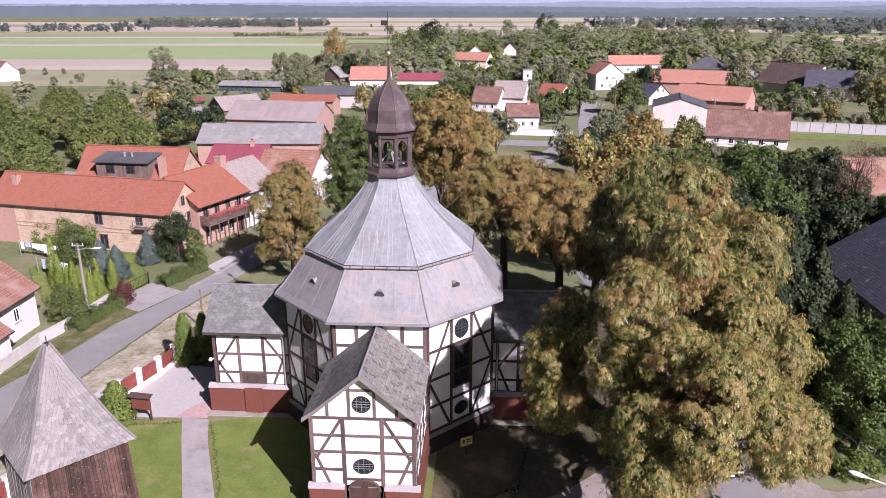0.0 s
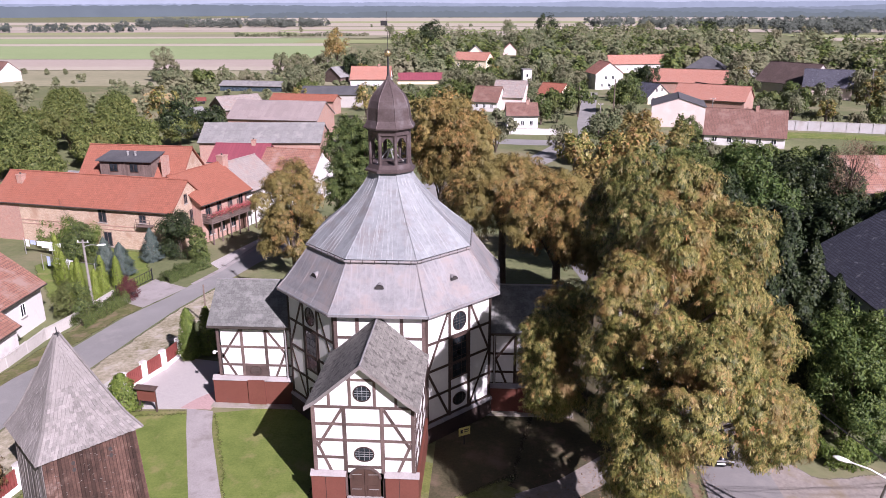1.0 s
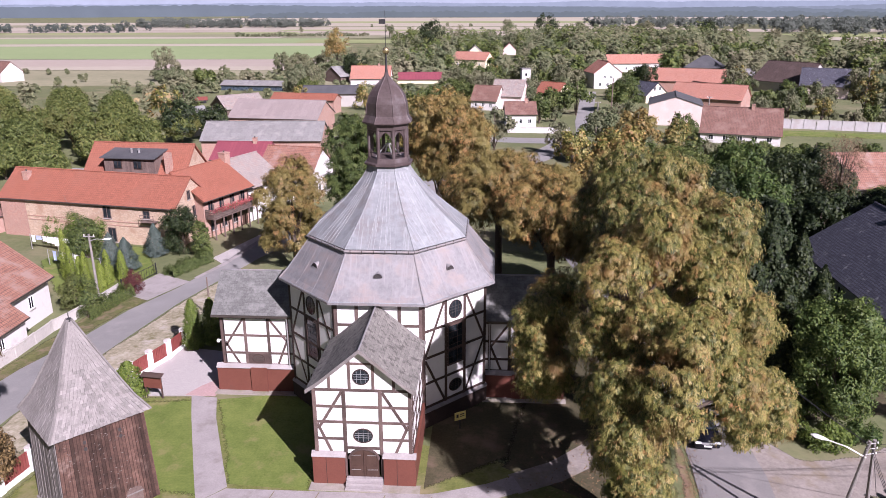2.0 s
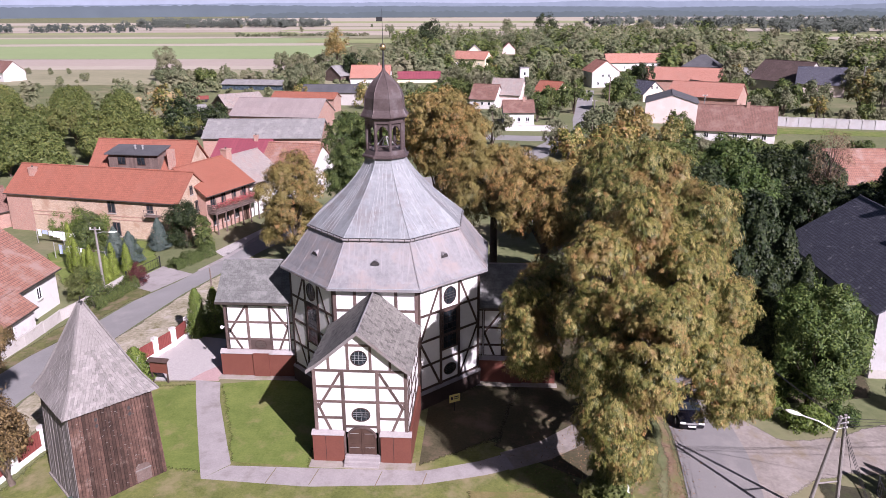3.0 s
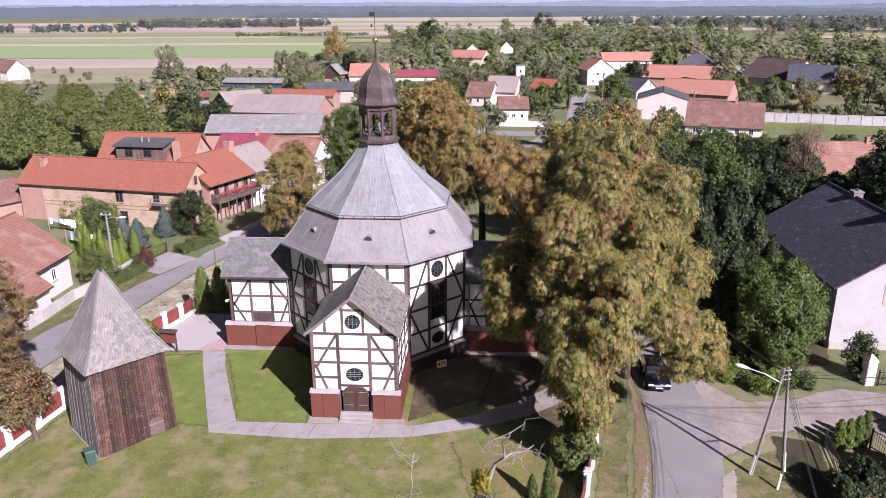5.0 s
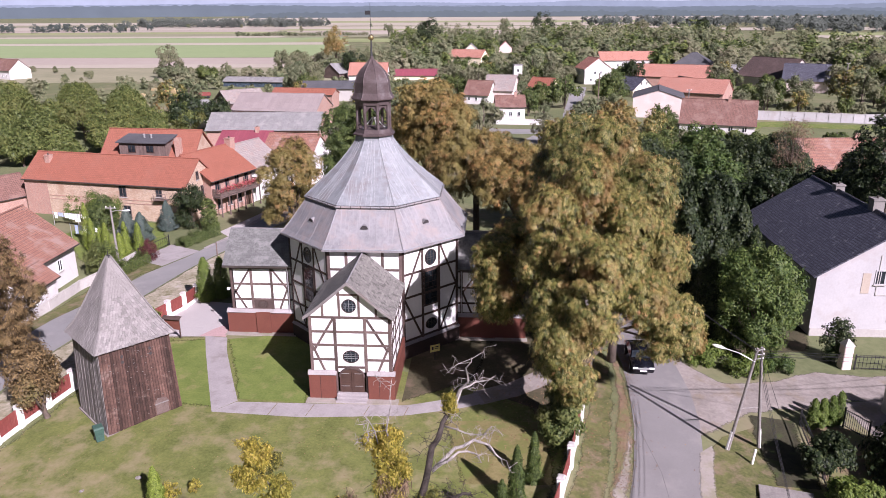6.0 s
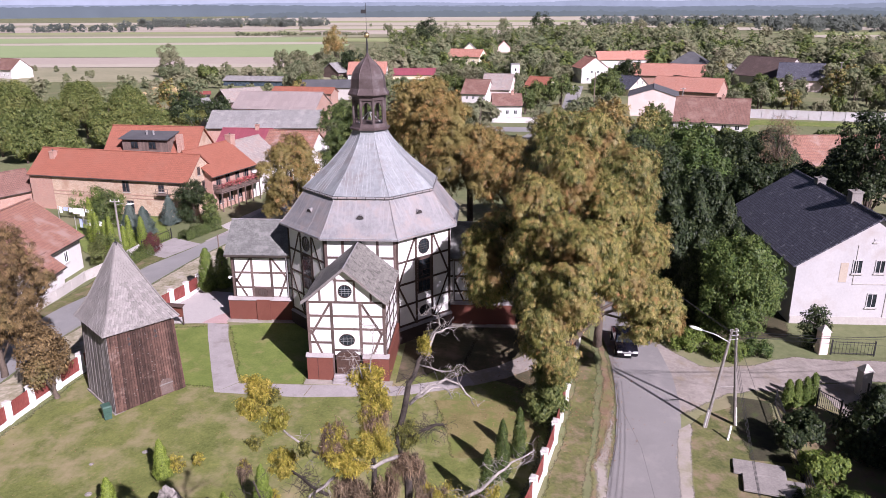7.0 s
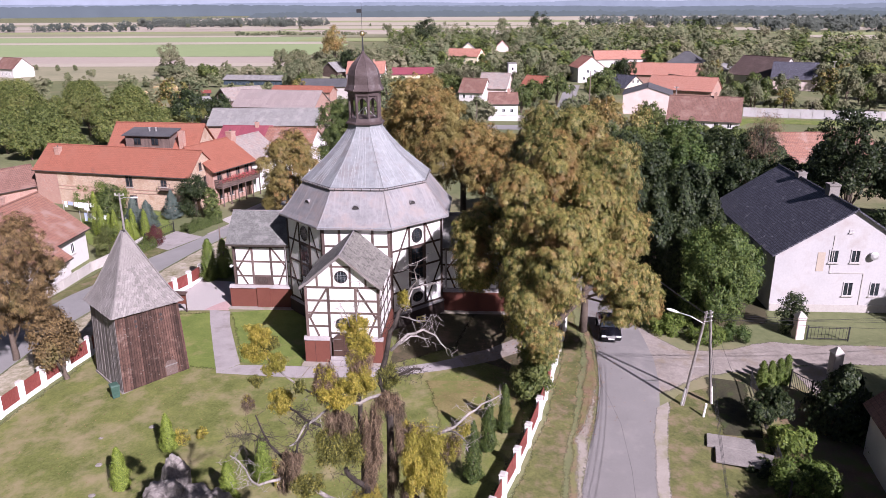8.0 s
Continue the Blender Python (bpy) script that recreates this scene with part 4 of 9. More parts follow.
# eaves with gutter
eave, ring = octagon(AP_EAVE), octagon(5.45)
Z_RING = 12.2
for k in range(8):
    a, b, c, d = eave[k], eave[(k + 1) % 8], ring[(k + 1) % 8], ring[k]
    bm = bmesh.new()
    rows = []
    for u, dip in ((0.0, 0.0), (0.14, 0.10), (0.35, 0.12), (0.7, 0.05), (1.0, 0.0)):
        z = Z_EAVE + (Z_RING - Z_EAVE) * u - dip
        rows.append([(a[0] + (d[0] - a[0]) * u, a[1] + (d[1] - a[1]) * u, z), (b[0] + (c[0] - b[0]) * u, b[1] + (c[1] - b[1]) * u, z)])
    for (p, q), (r, s) in zip(rows, rows[1:]):
        slab(bm, p, q, s, r, 0.1)
    bmesh.ops.remove_doubles(bm, verts=bm.verts[:], dist=0.001)
    roof_lower = cpart("lower_roof", bm, M["lead"], None, "grey sheet-metal lower roof")
    bm = bmesh.new()
    bar(bm, Vector((*a, Z_EAVE - 0.17)), Vector((*b, Z_EAVE - 0.17)), 0.16, 0.15, (0, 0, 1))
    cpart("gutter", bm, M["lead"])
    bm = bmesh.new()
    tube(bm, [Vector((*a, Z_EAVE - 0.01)), Vector((*b, Z_EAVE - 0.01))], [0.045, 0.045], 6)
    cpart("eaves_trim", bm, M["lead2"])
    bm = bmesh.new()
    w0, w1 = corners[k], corners[(k + 1) % 8]
    hexa(bm, [(*w0, 9.2), (*a, 9.28), (*b, 9.28), (*w1, 9.2), (*w0, 9.26), (*a, 9.33), (*b, 9.33), (*w1, 9.26)])
    cpart("soffit", bm, M["timber"])
    # rib along the hip
    bm = bmesh.new()
    tube(bm, [(a[0], a[1], Z_EAVE), (a[0] * 0.7 + d[0] * 0.3, a[1] * 0.7 + d[1] * 0.3, Z_EAVE * 0.7 + Z_RING * 0.3 - 0.11), (d[0], d[1], Z_RING)], [0.05] * 3, 6)
    cpart("hip_roll", bm, M["lead"])
    # sheet seams
    for u in (0.33, 0.66):
        p = Vector((a[0] + (b[0] - a[0]) * u, a[1] + (b[1] - a[1]) * u, Z_EAVE - 0.0))
        q = Vector((d[0] + (c[0] - d[0]) * u, d[1] + (c[1] - d[1]) * u, Z_RING + 0.0))
        m = p.lerp(q, 0.35) - Vector((0, 0, 0.11))
        bm = bmesh.new()
        tube(bm, [p, p.lerp(q, 0.14) - Vector((0, 0, 0.1)), m, q], [0.012] * 4, 5)
        cpart("seam", bm, M["lead"])
    # eyebrow dormer in the middle of each slope
    if k in (0, 1, 7):
        f = Face(a, b)
        mid = f.len / 2
        t = 0.53
        base = (Vector((*a, Z_EAVE)) + Vector((*b, Z_EAVE))) / 2
        top = (Vector((*d, Z_RING)) + Vector((*c, Z_RING))) / 2
        o = base.lerp(top, t) - Vector((0, 0, 0.1))
        bm = bmesh.new()
        back = o - f.n * 0.42 + Vector((0, 0, 0.38))
        arc = [o + f.t * (0.32 * math.cos(math.pi * i / 8)) + Vector((0, 0, 0.28 * math.sin(math.pi * i / 8))) + f.n * 0.1 for i in range(9)]
        v = [bm.verts.new(p) for p in arc]
        w = bm.verts.new(back)
        for i in range(8):
            bm.faces.new((v[i], v[i + 1], w))
        dm = cpart("eyebrow_dormer", bm, M["lead"], None, "small eyebrow roof dormer")
        # Flat dark face painted for the shade inside the dormer.
        bm = bmesh.new()
        bm.faces.new([bm.verts.new(p.lerp(o + f.n * 0.1, 0.08) + f.n * 0.03) for p in arc])
        cpart("dormer_opening", bm, M["ink"], dm)

# dark band between the two roofs, then the bell-shaped upper roof
bm = bmesh.new()
lathe(bm, CX, CY, [(r / math.cos(math.pi / 8), z) for r, z in ((5.2, 12.02), (5.38, 12.05), (5.42, 12.36), (5.2, 12.42))], 8, -math.pi / 2 - math.pi / 8)
cpart("roof_band", bm, M["gutter"], None, "dark eaves band between the roofs")
ring = octagon(5.6)
for k in range(8):
    p, q = Vector((*ring[k], 12.28)), Vector((*ring[(k + 1) % 8], 12.28))
    bm = bmesh.new()
    tube(bm, [p, q], [0.085, 0.085], 8)
    ring_gutter = cpart("gutter", bm, M["lead"], None, "grey half-round gutter")
    for i in range(6):
        o = p.lerp(q, (i + 0.5) / 6)
        bm = box(o.x - 0.025, o.x + 0.025, o.y - 0.1, o.y + 0.1, o.z - 0.1, o.z + 0.1)
        cpart("gutter_clip", bm, M["gutter"], ring_gutter)
PROFILE = [(5.55, 12.40), (4.95, 12.95), (4.2, 13.6), (3.45, 14.3), (2.75, 15.05), (2.2, 15.7), (1.75, 16.3), (1.48, 16.75), (1.40, 17.15)]


def prof(r_or_i, k, u):
    r, z = PROFILE[r_or_i]
    pts = octagon(r)
    p, q = pts[k], pts[(k + 1) % 8]
    return Vector((p[0] + (q[0] - p[0]) * u, p[1] + (q[1] - p[1]) * u, z))


for k in range(8):
    bm = bmesh.new()
    for i in range(len(PROFILE) - 1):
        slab(bm, prof(i, k, 0), prof(i, k, 1), prof(i + 1, k, 1), prof(i + 1, k, 0), 0.06)
    bmesh.ops.remove_doubles(bm, verts=bm.verts[:], dist=0.001)
    cpart("upper_roof", bm, M["lead2"], None, "pale standing-seam upper roof")
    bm = bmesh.new()
    tube(bm, [prof(i, k, 0) for i in range(len(PROFILE))], [0.045] * len(PROFILE), 6)
    cpart("hip_roll", bm, M["lead2"])
    for u, top in ((0.33, 8), (0.41, 6), (0.50, 9), (0.58, 6), (0.66, 8)):
        bm = bmesh.new()
        tube(bm, [prof(i, k, u) + Vector((0, 0, 0.008)) for i in range(top)], [0.013] * top, 5)
        cpart("seam", bm, M["pale_seam"])

# lantern
ang0 = -math.pi / 2 - math.pi / 8
bm = bmesh.new()
lathe(bm, CX, CY, [(1.55, 17.05), (1.78, 17.12), (1.78, 17.24), (1.6, 17.34), (1.5, 17.62), (1.42, 17.62)], 8, ang0)
lantern = cpart("lantern", bm, M["copper"], None, "brown copper-clad open lantern")
for k in range(8):
    a, b = ang0 + k * math.pi / 4, ang0 + (k + 1) * math.pi / 4
    p, q = Vector((CX + 1.36 * math.cos(a), CY + 1.36 * math.sin(a), 0)), Vector((CX + 1.36 * math.cos(b), CY + 1.36 * math.sin(b), 0))
    out = ((p + q) / 2 - Vector((CX, CY, 0))).normalized()
    bm = bmesh.new()
    tube(bm, [p + Vector((0, 0, 17.4)), p + Vector((0, 0, 19.65))], [0.13, 0.13], 8)
    cpart("lantern_post", bm, M["copper"], lantern)
    # arched head between the posts
    bm = bmesh.new()
    n = 8
    lo = [p.lerp(q, 0.12 + 0.76 * i / n) + Vector((0, 0, 19.0 + 0.42 * math.sin(math.pi * i / n))) for i in range(n + 1)]
    for i in range(n):
        x0, x1 = lo[i], lo[i + 1]
        y0, y1 = Vector((x0.x, x0.y, 19.62)), Vector((x1.x, x1.y, 19.62))
        i_ = out * 0.1
        hexa(bm, [x0, x1, x1 - i_, x0 - i_, y0, y1, y1 - i_, y0 - i_])
    cpart("arch", bm, M["copper"], lantern)
    bm = bmesh.new()
    bar(bm, p + Vector((0, 0, 17.95)), q + Vector((0, 0, 17.95)), 0.09, 0.06, (0, 0, 1))
    cpart("rail", bm, M["copper"], lantern)
bm = bmesh.new()
lathe(bm, CX, CY, [(1.42, 19.55), (1.5, 19.6), (1.5, 19.86), (1.62, 19.95), (1.8, 20.02), (1.8, 20.1), (1.66, 20.28), (1.52, 20.55), (1.48, 20.95), (1.44, 21.35), (1.30, 21.8), (1.06, 22.2), (0.74, 22.55), (0.42, 22.85), (0.2, 23.1), (0.1, 23.4)], 8, ang0)
dome = cpart("lantern_dome", bm, M["copper"], None, "onion-like copper dome")
for k in range(8):
    a = ang0 + k * math.pi / 4
    bm = bmesh.new()
    tube(bm, [(CX + r * math.cos(a), CY + r * math.sin(a), z) for r, z in ((1.8, 20.1), (1.66, 20.28), (1.52, 20.55), (1.48, 20.95), (1.44, 21.35), (1.30, 21.8), (1.06, 22.2), (0.74, 22.55), (0.42, 22.85), (0.2, 23.1))], [0.035] * 10, 5)
    cpart("dome_rib", bm, M["copper"], dome)
bm = bmesh.new()
lathe(bm, CX, CY, [(0.11, 23.3), (0.09, 23.6), (0.05, 24.6), (0.03, 24.7)], 8)
finial = cpart("finial", bm, M["metal_dark"], None, "iron finial rod")
bm = bmesh.new()
bmesh.ops.create_uvsphere(bm, u_segments=16, v_segments=10, radius=0.24, matrix=Matrix.Translation((CX, CY, 24.82)))
cpart("ball", bm, M["brass"], finial, "gilded ball", True)
bm = bmesh.new()
tube(bm, [(CX, CY, 25.0), (CX, CY, 27.4)], [0.022, 0.015], 6)
box(CX - 0.42, CX + 0.02, CY - 0.012, CY + 0.012, 26.55, 26.85, bm)
cpart("weather_vane", bm, M["metal_dark"], finial)
# braces inside the lantern
for a in (0.4, 2.0, 3.6, 5.2):
    bm = bmesh.new()
    tube(bm, [(CX + 1.1 * math.cos(a), CY + 1.1 * math.sin(a), 17.4), (CX + 0.1 * math.cos(a), CY + 0.1 * math.sin(a), 18.5)], [0.05, 0.05], 6)
    cpart("brace", bm, M["galv"], lantern)
bm = bmesh.new()
lathe(bm, CX, CY, [(1.4, 17.45), (0.5, 17.75), (0.1, 17.8)], 8, ang0)
cpart("lantern_floor", bm, M["copper"], lantern)


# porch
PW, PY0, PY1 = 2.95, 0.15, CY - AP_WALL + 0.05
fl, fr, fb = Face((-PW, PY1), (-PW, PY0)), Face((PW, PY0), (PW, PY1)), Face((-PW, PY0), (PW, PY0))
R0, R1 = 6.52, 9.18
bm = bmesh.new()
hexa(bm, [(-PW, PY0, 2.1), (PW, PY0, 2.1), (PW, PY0 + 0.3, 2.1), (-PW, PY0 + 0.3, 2.1), (-PW, PY0, 6.5), (PW, PY0, 6.5), (PW, PY0 + 0.3, 6.5), (-PW, PY0 + 0.3, 6.5)])
v = [bm.verts.new(p) for p in ((-PW, PY0, 6.5), (PW, PY0, 6.5), (0, PY0, 8.98), (-PW, PY0 + 0.3, 6.5), (PW, PY0 + 0.3, 6.5), (0, PY0 + 0.3, 8.98))]
for q in ((0, 1, 2), (5, 4, 3), (1, 4, 5, 2), (3, 0, 2, 5)):
    bm.faces.new([v[i] for i in q])
cpart("porch_gable_wall", bm, M["plaster"])
for f in (fl, fr):
    wall_block(f, 2.1, 6.5, 0.3, s0=0.302 if f is fr else 0.0, s1=f.len - 0.302 if f is fl else None)
    frame_work(f, 2.1, 6.45, (0.12, 2.1, 4.2, f.len - 0.12), (6.4, 5.28, 4.24, 3.1, 2.2), (((2.0, 6.3), (0.25, 3.9)), ((4.3, 6.3), (f.len - 0.25, 3.9))), M["redtimber"] if f is fl else None)
red = M["redtimber"]
for s in (0.11, PW - 1.08, PW + 1.08, 2 * PW - 0.11):
    timber(fb, (s, 2.1), (s, 6.4), 0.21, "timber_post", red, 0.042)
for s in (PW - 0.98, PW + 0.98):
    timber(fb, (s - (0.14 if s < PW else -0.14), 0.5), (s - (0.14 if s < PW else -0.14), 2.2), 0.16, "door_post", red, 0.05)
for z, s0, s1 in ((6.38, 0, 2 * PW), (5.28, 0, 2 * PW), (4.24, 0, 2 * PW), (3.1, 0, PW - 1.1), (3.1, PW + 1.1, 2 * PW), (2.5, PW - 1.1, PW + 1.1)):
    timber(fb, (s0, z), (s1, z), 0.17, "timber_beam", red, 0.034)
for m in (-1, 1):
    for a, b, proud in (((1.2, 6.25), (2.68, 3.75), 0.028), ((2.72, 4.1), (1.95, 2.2), 0.022)):
        timber(fb, (PW + m * a[0], a[1]), (PW + m * b[0], b[1]), 0.17, "timber_brace", red, proud)
    timber(fb, (PW + m * 1.9, 6.45), (PW + m * 1.9, 7.3), 0.16, "timber_post", red, 0.036)
    timber(fb, (PW + m * 0.7, 6.45), (PW + m * 0.7, 8.3), 0.16, "timber_post", red, 0.036)
timber(fb, (PW - 0.85, 8.1), (PW + 0.85, 8.1), 0.15, "timber_beam", red, 0.03)
# Paler bar colour paints the sunlight on the porch front.
round_window(fb, PW, 7.26, 0.46, 0.46, lattice="lead2")
round_window(fb, PW, 3.35, 0.54, 0.44, "oval_window", lattice="lead2")
# porch roof
for m in (-1, 1):
    bm = bmesh.new()
    a, b = (m * 3.24, -0.3, R0), (m * 3.24, PY1 + 0.1, R0)
    c, d = (0, PY1 + 0.1, R1), (0, -0.3, R1)
    k1 = (m * 2.5, -0.3, R0 + 0.52)
    k2 = (m * 2.5, PY1 + 0.1, R0 + 0.52)
    if m > 0:
        slab(bm, a, b, k2, k1, 0.12)
        slab(bm, k1, k2, c, d, 0.12)
    else:
        slab(bm, b, a, k1, k2, 0.12)
        slab(bm, k2, k1, d, c, 0.12)
    cpart("porch_roof", bm, M["slate2"], None, "mottled old slate porch roof")
    bm = bmesh.new()
    for p, q in ((a, k1), (k1, d)):
        bar(bm, Vector(p) + Vector((0, -0.02, -0.2)), Vector(q) + Vector((0, -0.02, -0.2)), 0.05, 0.26, (0, 0, 1))
    cpart("barge_board", bm, M["greyboard"])
bm = bmesh.new()
tube(bm, [(0, -0.33, R1), (0, PY1, R1)], [0.06, 0.06], 6)
cpart("ridge_cap", bm, M["lead"])
# porch plinth boxes with sloping metal covers
for x0, x1 in ((-3.12, -1.15), (1.2, 3.12)):
    bm = bmesh.new()
    box(x0, x1, -0.08, PY0 + 0.25, -0.1, 1.98, bm)
    pl = cpart("plinth", bm, M["plinth"])
    bm = bmesh.new()
    slab(bm, (x0 - 0.06, -0.16, 1.98), (x1 + 0.06, -0.16, 1.98), (x1 + 0.06, PY0 + 0.01, 2.24), (x0 - 0.06, PY0 + 0.01, 2.24), 0.05)
    cpart("plinth_cover", bm, M["path"], pl)
    bm = bmesh.new()
    m = (x0 + x1) / 2 - 0.15
    box(m - 0.012, m + 0.012, -0.09, -0.07, 0, 1.95, bm)
    cpart("joint", bm, M["timber"], pl)
    sx = -1 if x0 < 0 else 1
    bm = bmesh.new()
    xa, xb = (x0, x0 + 0.3) if sx < 0 else (x1 - 0.3, x1)
    box(xa, xb, PY0 + 0.25, PY1, -0.1, 1.98, bm)
    cpart("plinth", bm, M["plinth"])
# door in its arch, steps
bm = bmesh.new()
n = 12
arc = [(PW - 0.9, 0.5)] + [(PW - 0.9 * math.cos(math.pi * i / n), 1.75 + 0.7 * math.sin(math.pi * i / n)) for i in range(n + 1)] + [(PW + 0.9, 0.5)]
bm.faces.new([bm.verts.new(fb.at(s, z, 0.02)) for s, z in arc][::-1])
bm.normal_update()
door = cpart("church_door", bm, M["door"], None, "dark brown arched double door, shut")
bm = bmesh.new()
_rim = []
for i, (s, z) in enumerate(arc[1:-1]):
    c, w = math.cos(math.pi * i / n), math.sin(math.pi * i / n)
    _rim.append([bm.verts.new(fb.at(s + k * -c * 0.065, z + k * w * 0.065, d)) for k, d in ((-1, 0.01), (1, 0.01), (1, 0.09), (-1, 0.09))])
for a, b in zip(_rim, _rim[1:]):
    for k in range(4):
        bm.faces.new((a[k], a[(k + 1) % 4], b[(k + 1) % 4], b[k]))
bmesh.ops.recalc_face_normals(bm, faces=bm.faces[:])
cpart("door_arch", bm, M["redtimber"], door)
for m in (-1, 1):
    bm = bmesh.new()
    for z0, z1 in ((0.62, 1.25), (1.4, 2.05)):
        s0, s1 = sorted((PW + m * 0.12, PW + m * 0.68))
        hexa(bm, [fb.at(s0, z0, 0.045), fb.at(s1, z0, 0.045), fb.at(s1, z0, 0.02), fb.at(s0, z0, 0.02), fb.at(s0, z1, 0.045), fb.at(s1, z1, 0.045), fb.at(s1, z1, 0.02), fb.at(s0, z1, 0.02)])
    cpart("door_panel", bm, M["door"], door)
    for z in (1.0, 2.0):
        bm = bmesh.new()
        s = PW + m * 0.5
        bar(bm, fb.at(s - 0.3, z, 0.05), fb.at(s + 0.3, z + 0.02, 0.05), 0.03, 0.015, fb.n)
        cpart("hinge_strap", bm, M["galv"], door)
bm = bmesh.new()
bar(bm, fb.at(PW, 0.5, 0.02), fb.at(PW, 2.42, 0.02), 0.05, 0.04, fb.n)
cpart("door_stile", bm, M["door"], door)
for i, (y, z) in enumerate(((-0.72, 0.17), (-0.42, 0.34), (-0.12, 0.5))):
    bm = bmesh.new()
    box(-1.1, 1.14, y, PY0 + 0.02, z - 0.17, z, bm)
    bmesh.ops.bevel(bm, geom=bm.edges[:], offset=0.015, segments=1, affect="EDGES")
    cpart("step", bm, M["path"])
bm = bmesh.new()
box(-3.3, 3.4, -0.75, 0.0, -0.1, 0.075, bm)
cpart("apron", bm, M["gravel"], None, "cracked pale stone apron")


# side wings, alike on both sides
def wing(m):
    x_in, x_out, y0, y1 = m * 6.9, m * 12.5, 11.2, 16.2
    ym = (y0 + y1) / 2
    if m < 0:
        f = Face((x_out, y0), (x_in, y0))
        e = Face((x_out, y1), (x_out, y0))
    else:
        f = Face((x_in, y0), (x_out, y0))
        e = Face((x_out, y0), (x_out, y1))
    L = f.len
    wall_block(f, 2.0, 6.1, 0.3)
    wall_block(Face((f.q.x, y1), (f.p.x, y1)), -0.1, 6.1, 0.3)
    bm = bmesh.new()
    i = -m * 0.3
    hexa(bm, [(x_out, y0, 2), (x_out, y1, 2), (x_out + i, y1, 2), (x_out + i, y0, 2), (x_out, y0, 6.1), (x_out, y1, 6.1), (x_out + i, y1, 6.1), (x_out + i, y0, 6.1)])
    v = [bm.verts.new(p) for p in ((x_out, y0, 6.1), (x_out, y1, 6.1), (x_out, ym, 8.45), (x_out + i, y0, 6.1), (x_out + i, y1, 6.1), (x_out + i, ym, 8.45))]
    for q in ((0, 1, 2), (5, 4, 3), (1, 4, 5, 2), (3, 0, 2, 5)):
        bm.faces.new([v[j] for j in q])
    bmesh.ops.recalc_face_normals(bm, faces=bm.faces[:])
    cpart("gable_wall", bm, M["plaster"])
    flip = (lambda s: s) if m < 0 else (lambda s: L - s)
    # Left wing gets lit brown timber, right wing the shade-darkened copy.
    tm = M["redtimber"] if m < 0 else None
    for s in (0.12, 1.85, 3.6, 5.05):
        timber(f, (flip(s), 2.0), (flip(s), 6.0), 0.2, "timber_post", tm, 0.042)
    for z in (5.95, 4.5, 3.08, 2.15):
        timber(f, (0, z), (L, z), 0.17, "timber_beam", tm, 0.034)
    for a, b in (((1.75, 5.85), (0.3, 3.6)), ((0.3, 3.95), (1.25, 2.2)), ((3.7, 5.85), (5.0, 4.0)), ((5.0, 4.2), (4.2, 2.2))):
        timber(f, (flip(a[0]), a[1]), (flip(b[0]), b[1]), 0.16, "timber_brace", tm, 0.028)
    frame_work(e, 2.0, 6.0, (0.12, 1.7, 3.3, e.len - 0.12), (5.95, 4.5, 3.08, 2.15), (((1.6, 5.85), (0.25, 3.6)), ((3.4, 5.85), (e.len - 0.25, 3.6))))
    bm = bmesh.new()
    _s0, _s1 = sorted((flip(1.95), flip(3.5)))
    hexa(bm, [f.at(_s0, 2.23, 0.022), f.at(_s1, 2.23, 0.022), f.at(_s1, 2.23, 0.003), f.at(_s0, 2.23, 0.003), f.at(_s0, 3.0, 0.022), f.at(_s1, 3.0, 0.022), f.at(_s1, 3.0, 0.003), f.at(_s0, 3.0, 0.003)])
    bmesh.ops.recalc_face_normals(bm, faces=bm.faces[:])
    cpart("window_panel", bm, M["redtimber"], None, "boarded panel round the oval window")
    round_window(f, flip(2.72), 2.62, 0.42, 0.34, "oval_window", 2)
    bm = bmesh.new()
    x0, x1 = sorted((m * 6.95, m * 12.95))
    box(x0, x1, 10.92, 11.3, -0.3, 1.95, bm)
    pl = cpart("plinth", bm, M["plinth"])
    bm = bmesh.new()
    slab(bm, (x0 - 0.05, 10.84, 1.95), (x1 + 0.05, 10.84, 1.95), (x1 + 0.05, 11.21, 2.22), (x0 - 0.05, 11.21, 2.22), 0.05)
    cpart("plinth_cover", bm, M["path"], pl)
    bm = bmesh.new()
    box(-9.75 * -m - 0.62, -9.75 * -m + 0.62, 10.80, 10.92, -0.2, 2.0, bm)
    cpart("hatch", bm, M["plinth"], pl)
    bm = bmesh.new()
    xa, xb = sorted((m * 12.95, m * 12.4))
    box(xa, xb, 11.3, y1 + 0.2, -0.3, 1.95, bm)
    cpart("plinth", bm, M["plinth"])
    xo, xi = m * 12.95, m * 6.6
    for side in (-1, 1):
        ye = ym + side * (ym - y0 + 0.45)
        bm = bmesh.new()
        q = [(xo, ye, 6.3), (xi, ye, 6.3), (xi, ym, 8.75), (xo, ym, 8.75)]
        if (side < 0) != (m < 0):
            q = [q[1], q[0], q[3], q[2]]
        slab(bm, *q, 0.12)
        cpart("wing_roof", bm, M["slate"], None, "grey slate wing roof")
        bm = bmesh.new()
        bar(bm, (xo, ye, 6.12), (m * 7.3, ye, 6.12), 0.13, 0.14, (0, 0, 1))
        cpart("gutter", bm, M["gutter"])
    bm = bmesh.new()
    tube(bm, [(xo, ym, 8.76), (xi, ym, 8.76)], [0.06, 0.06], 6)
    cpart("ridge_cap", bm, M["lead"])
    bm = bmesh.new()
    p = m * 7.45
    tube(bm, [(p, 10.95, 6.1), (p, 11.1, 5.7), (p, 11.1, 0.1)], [0.05] * 3, 6)
    cpart("downpipe", bm, M["galv"])
    bm = bmesh.new()
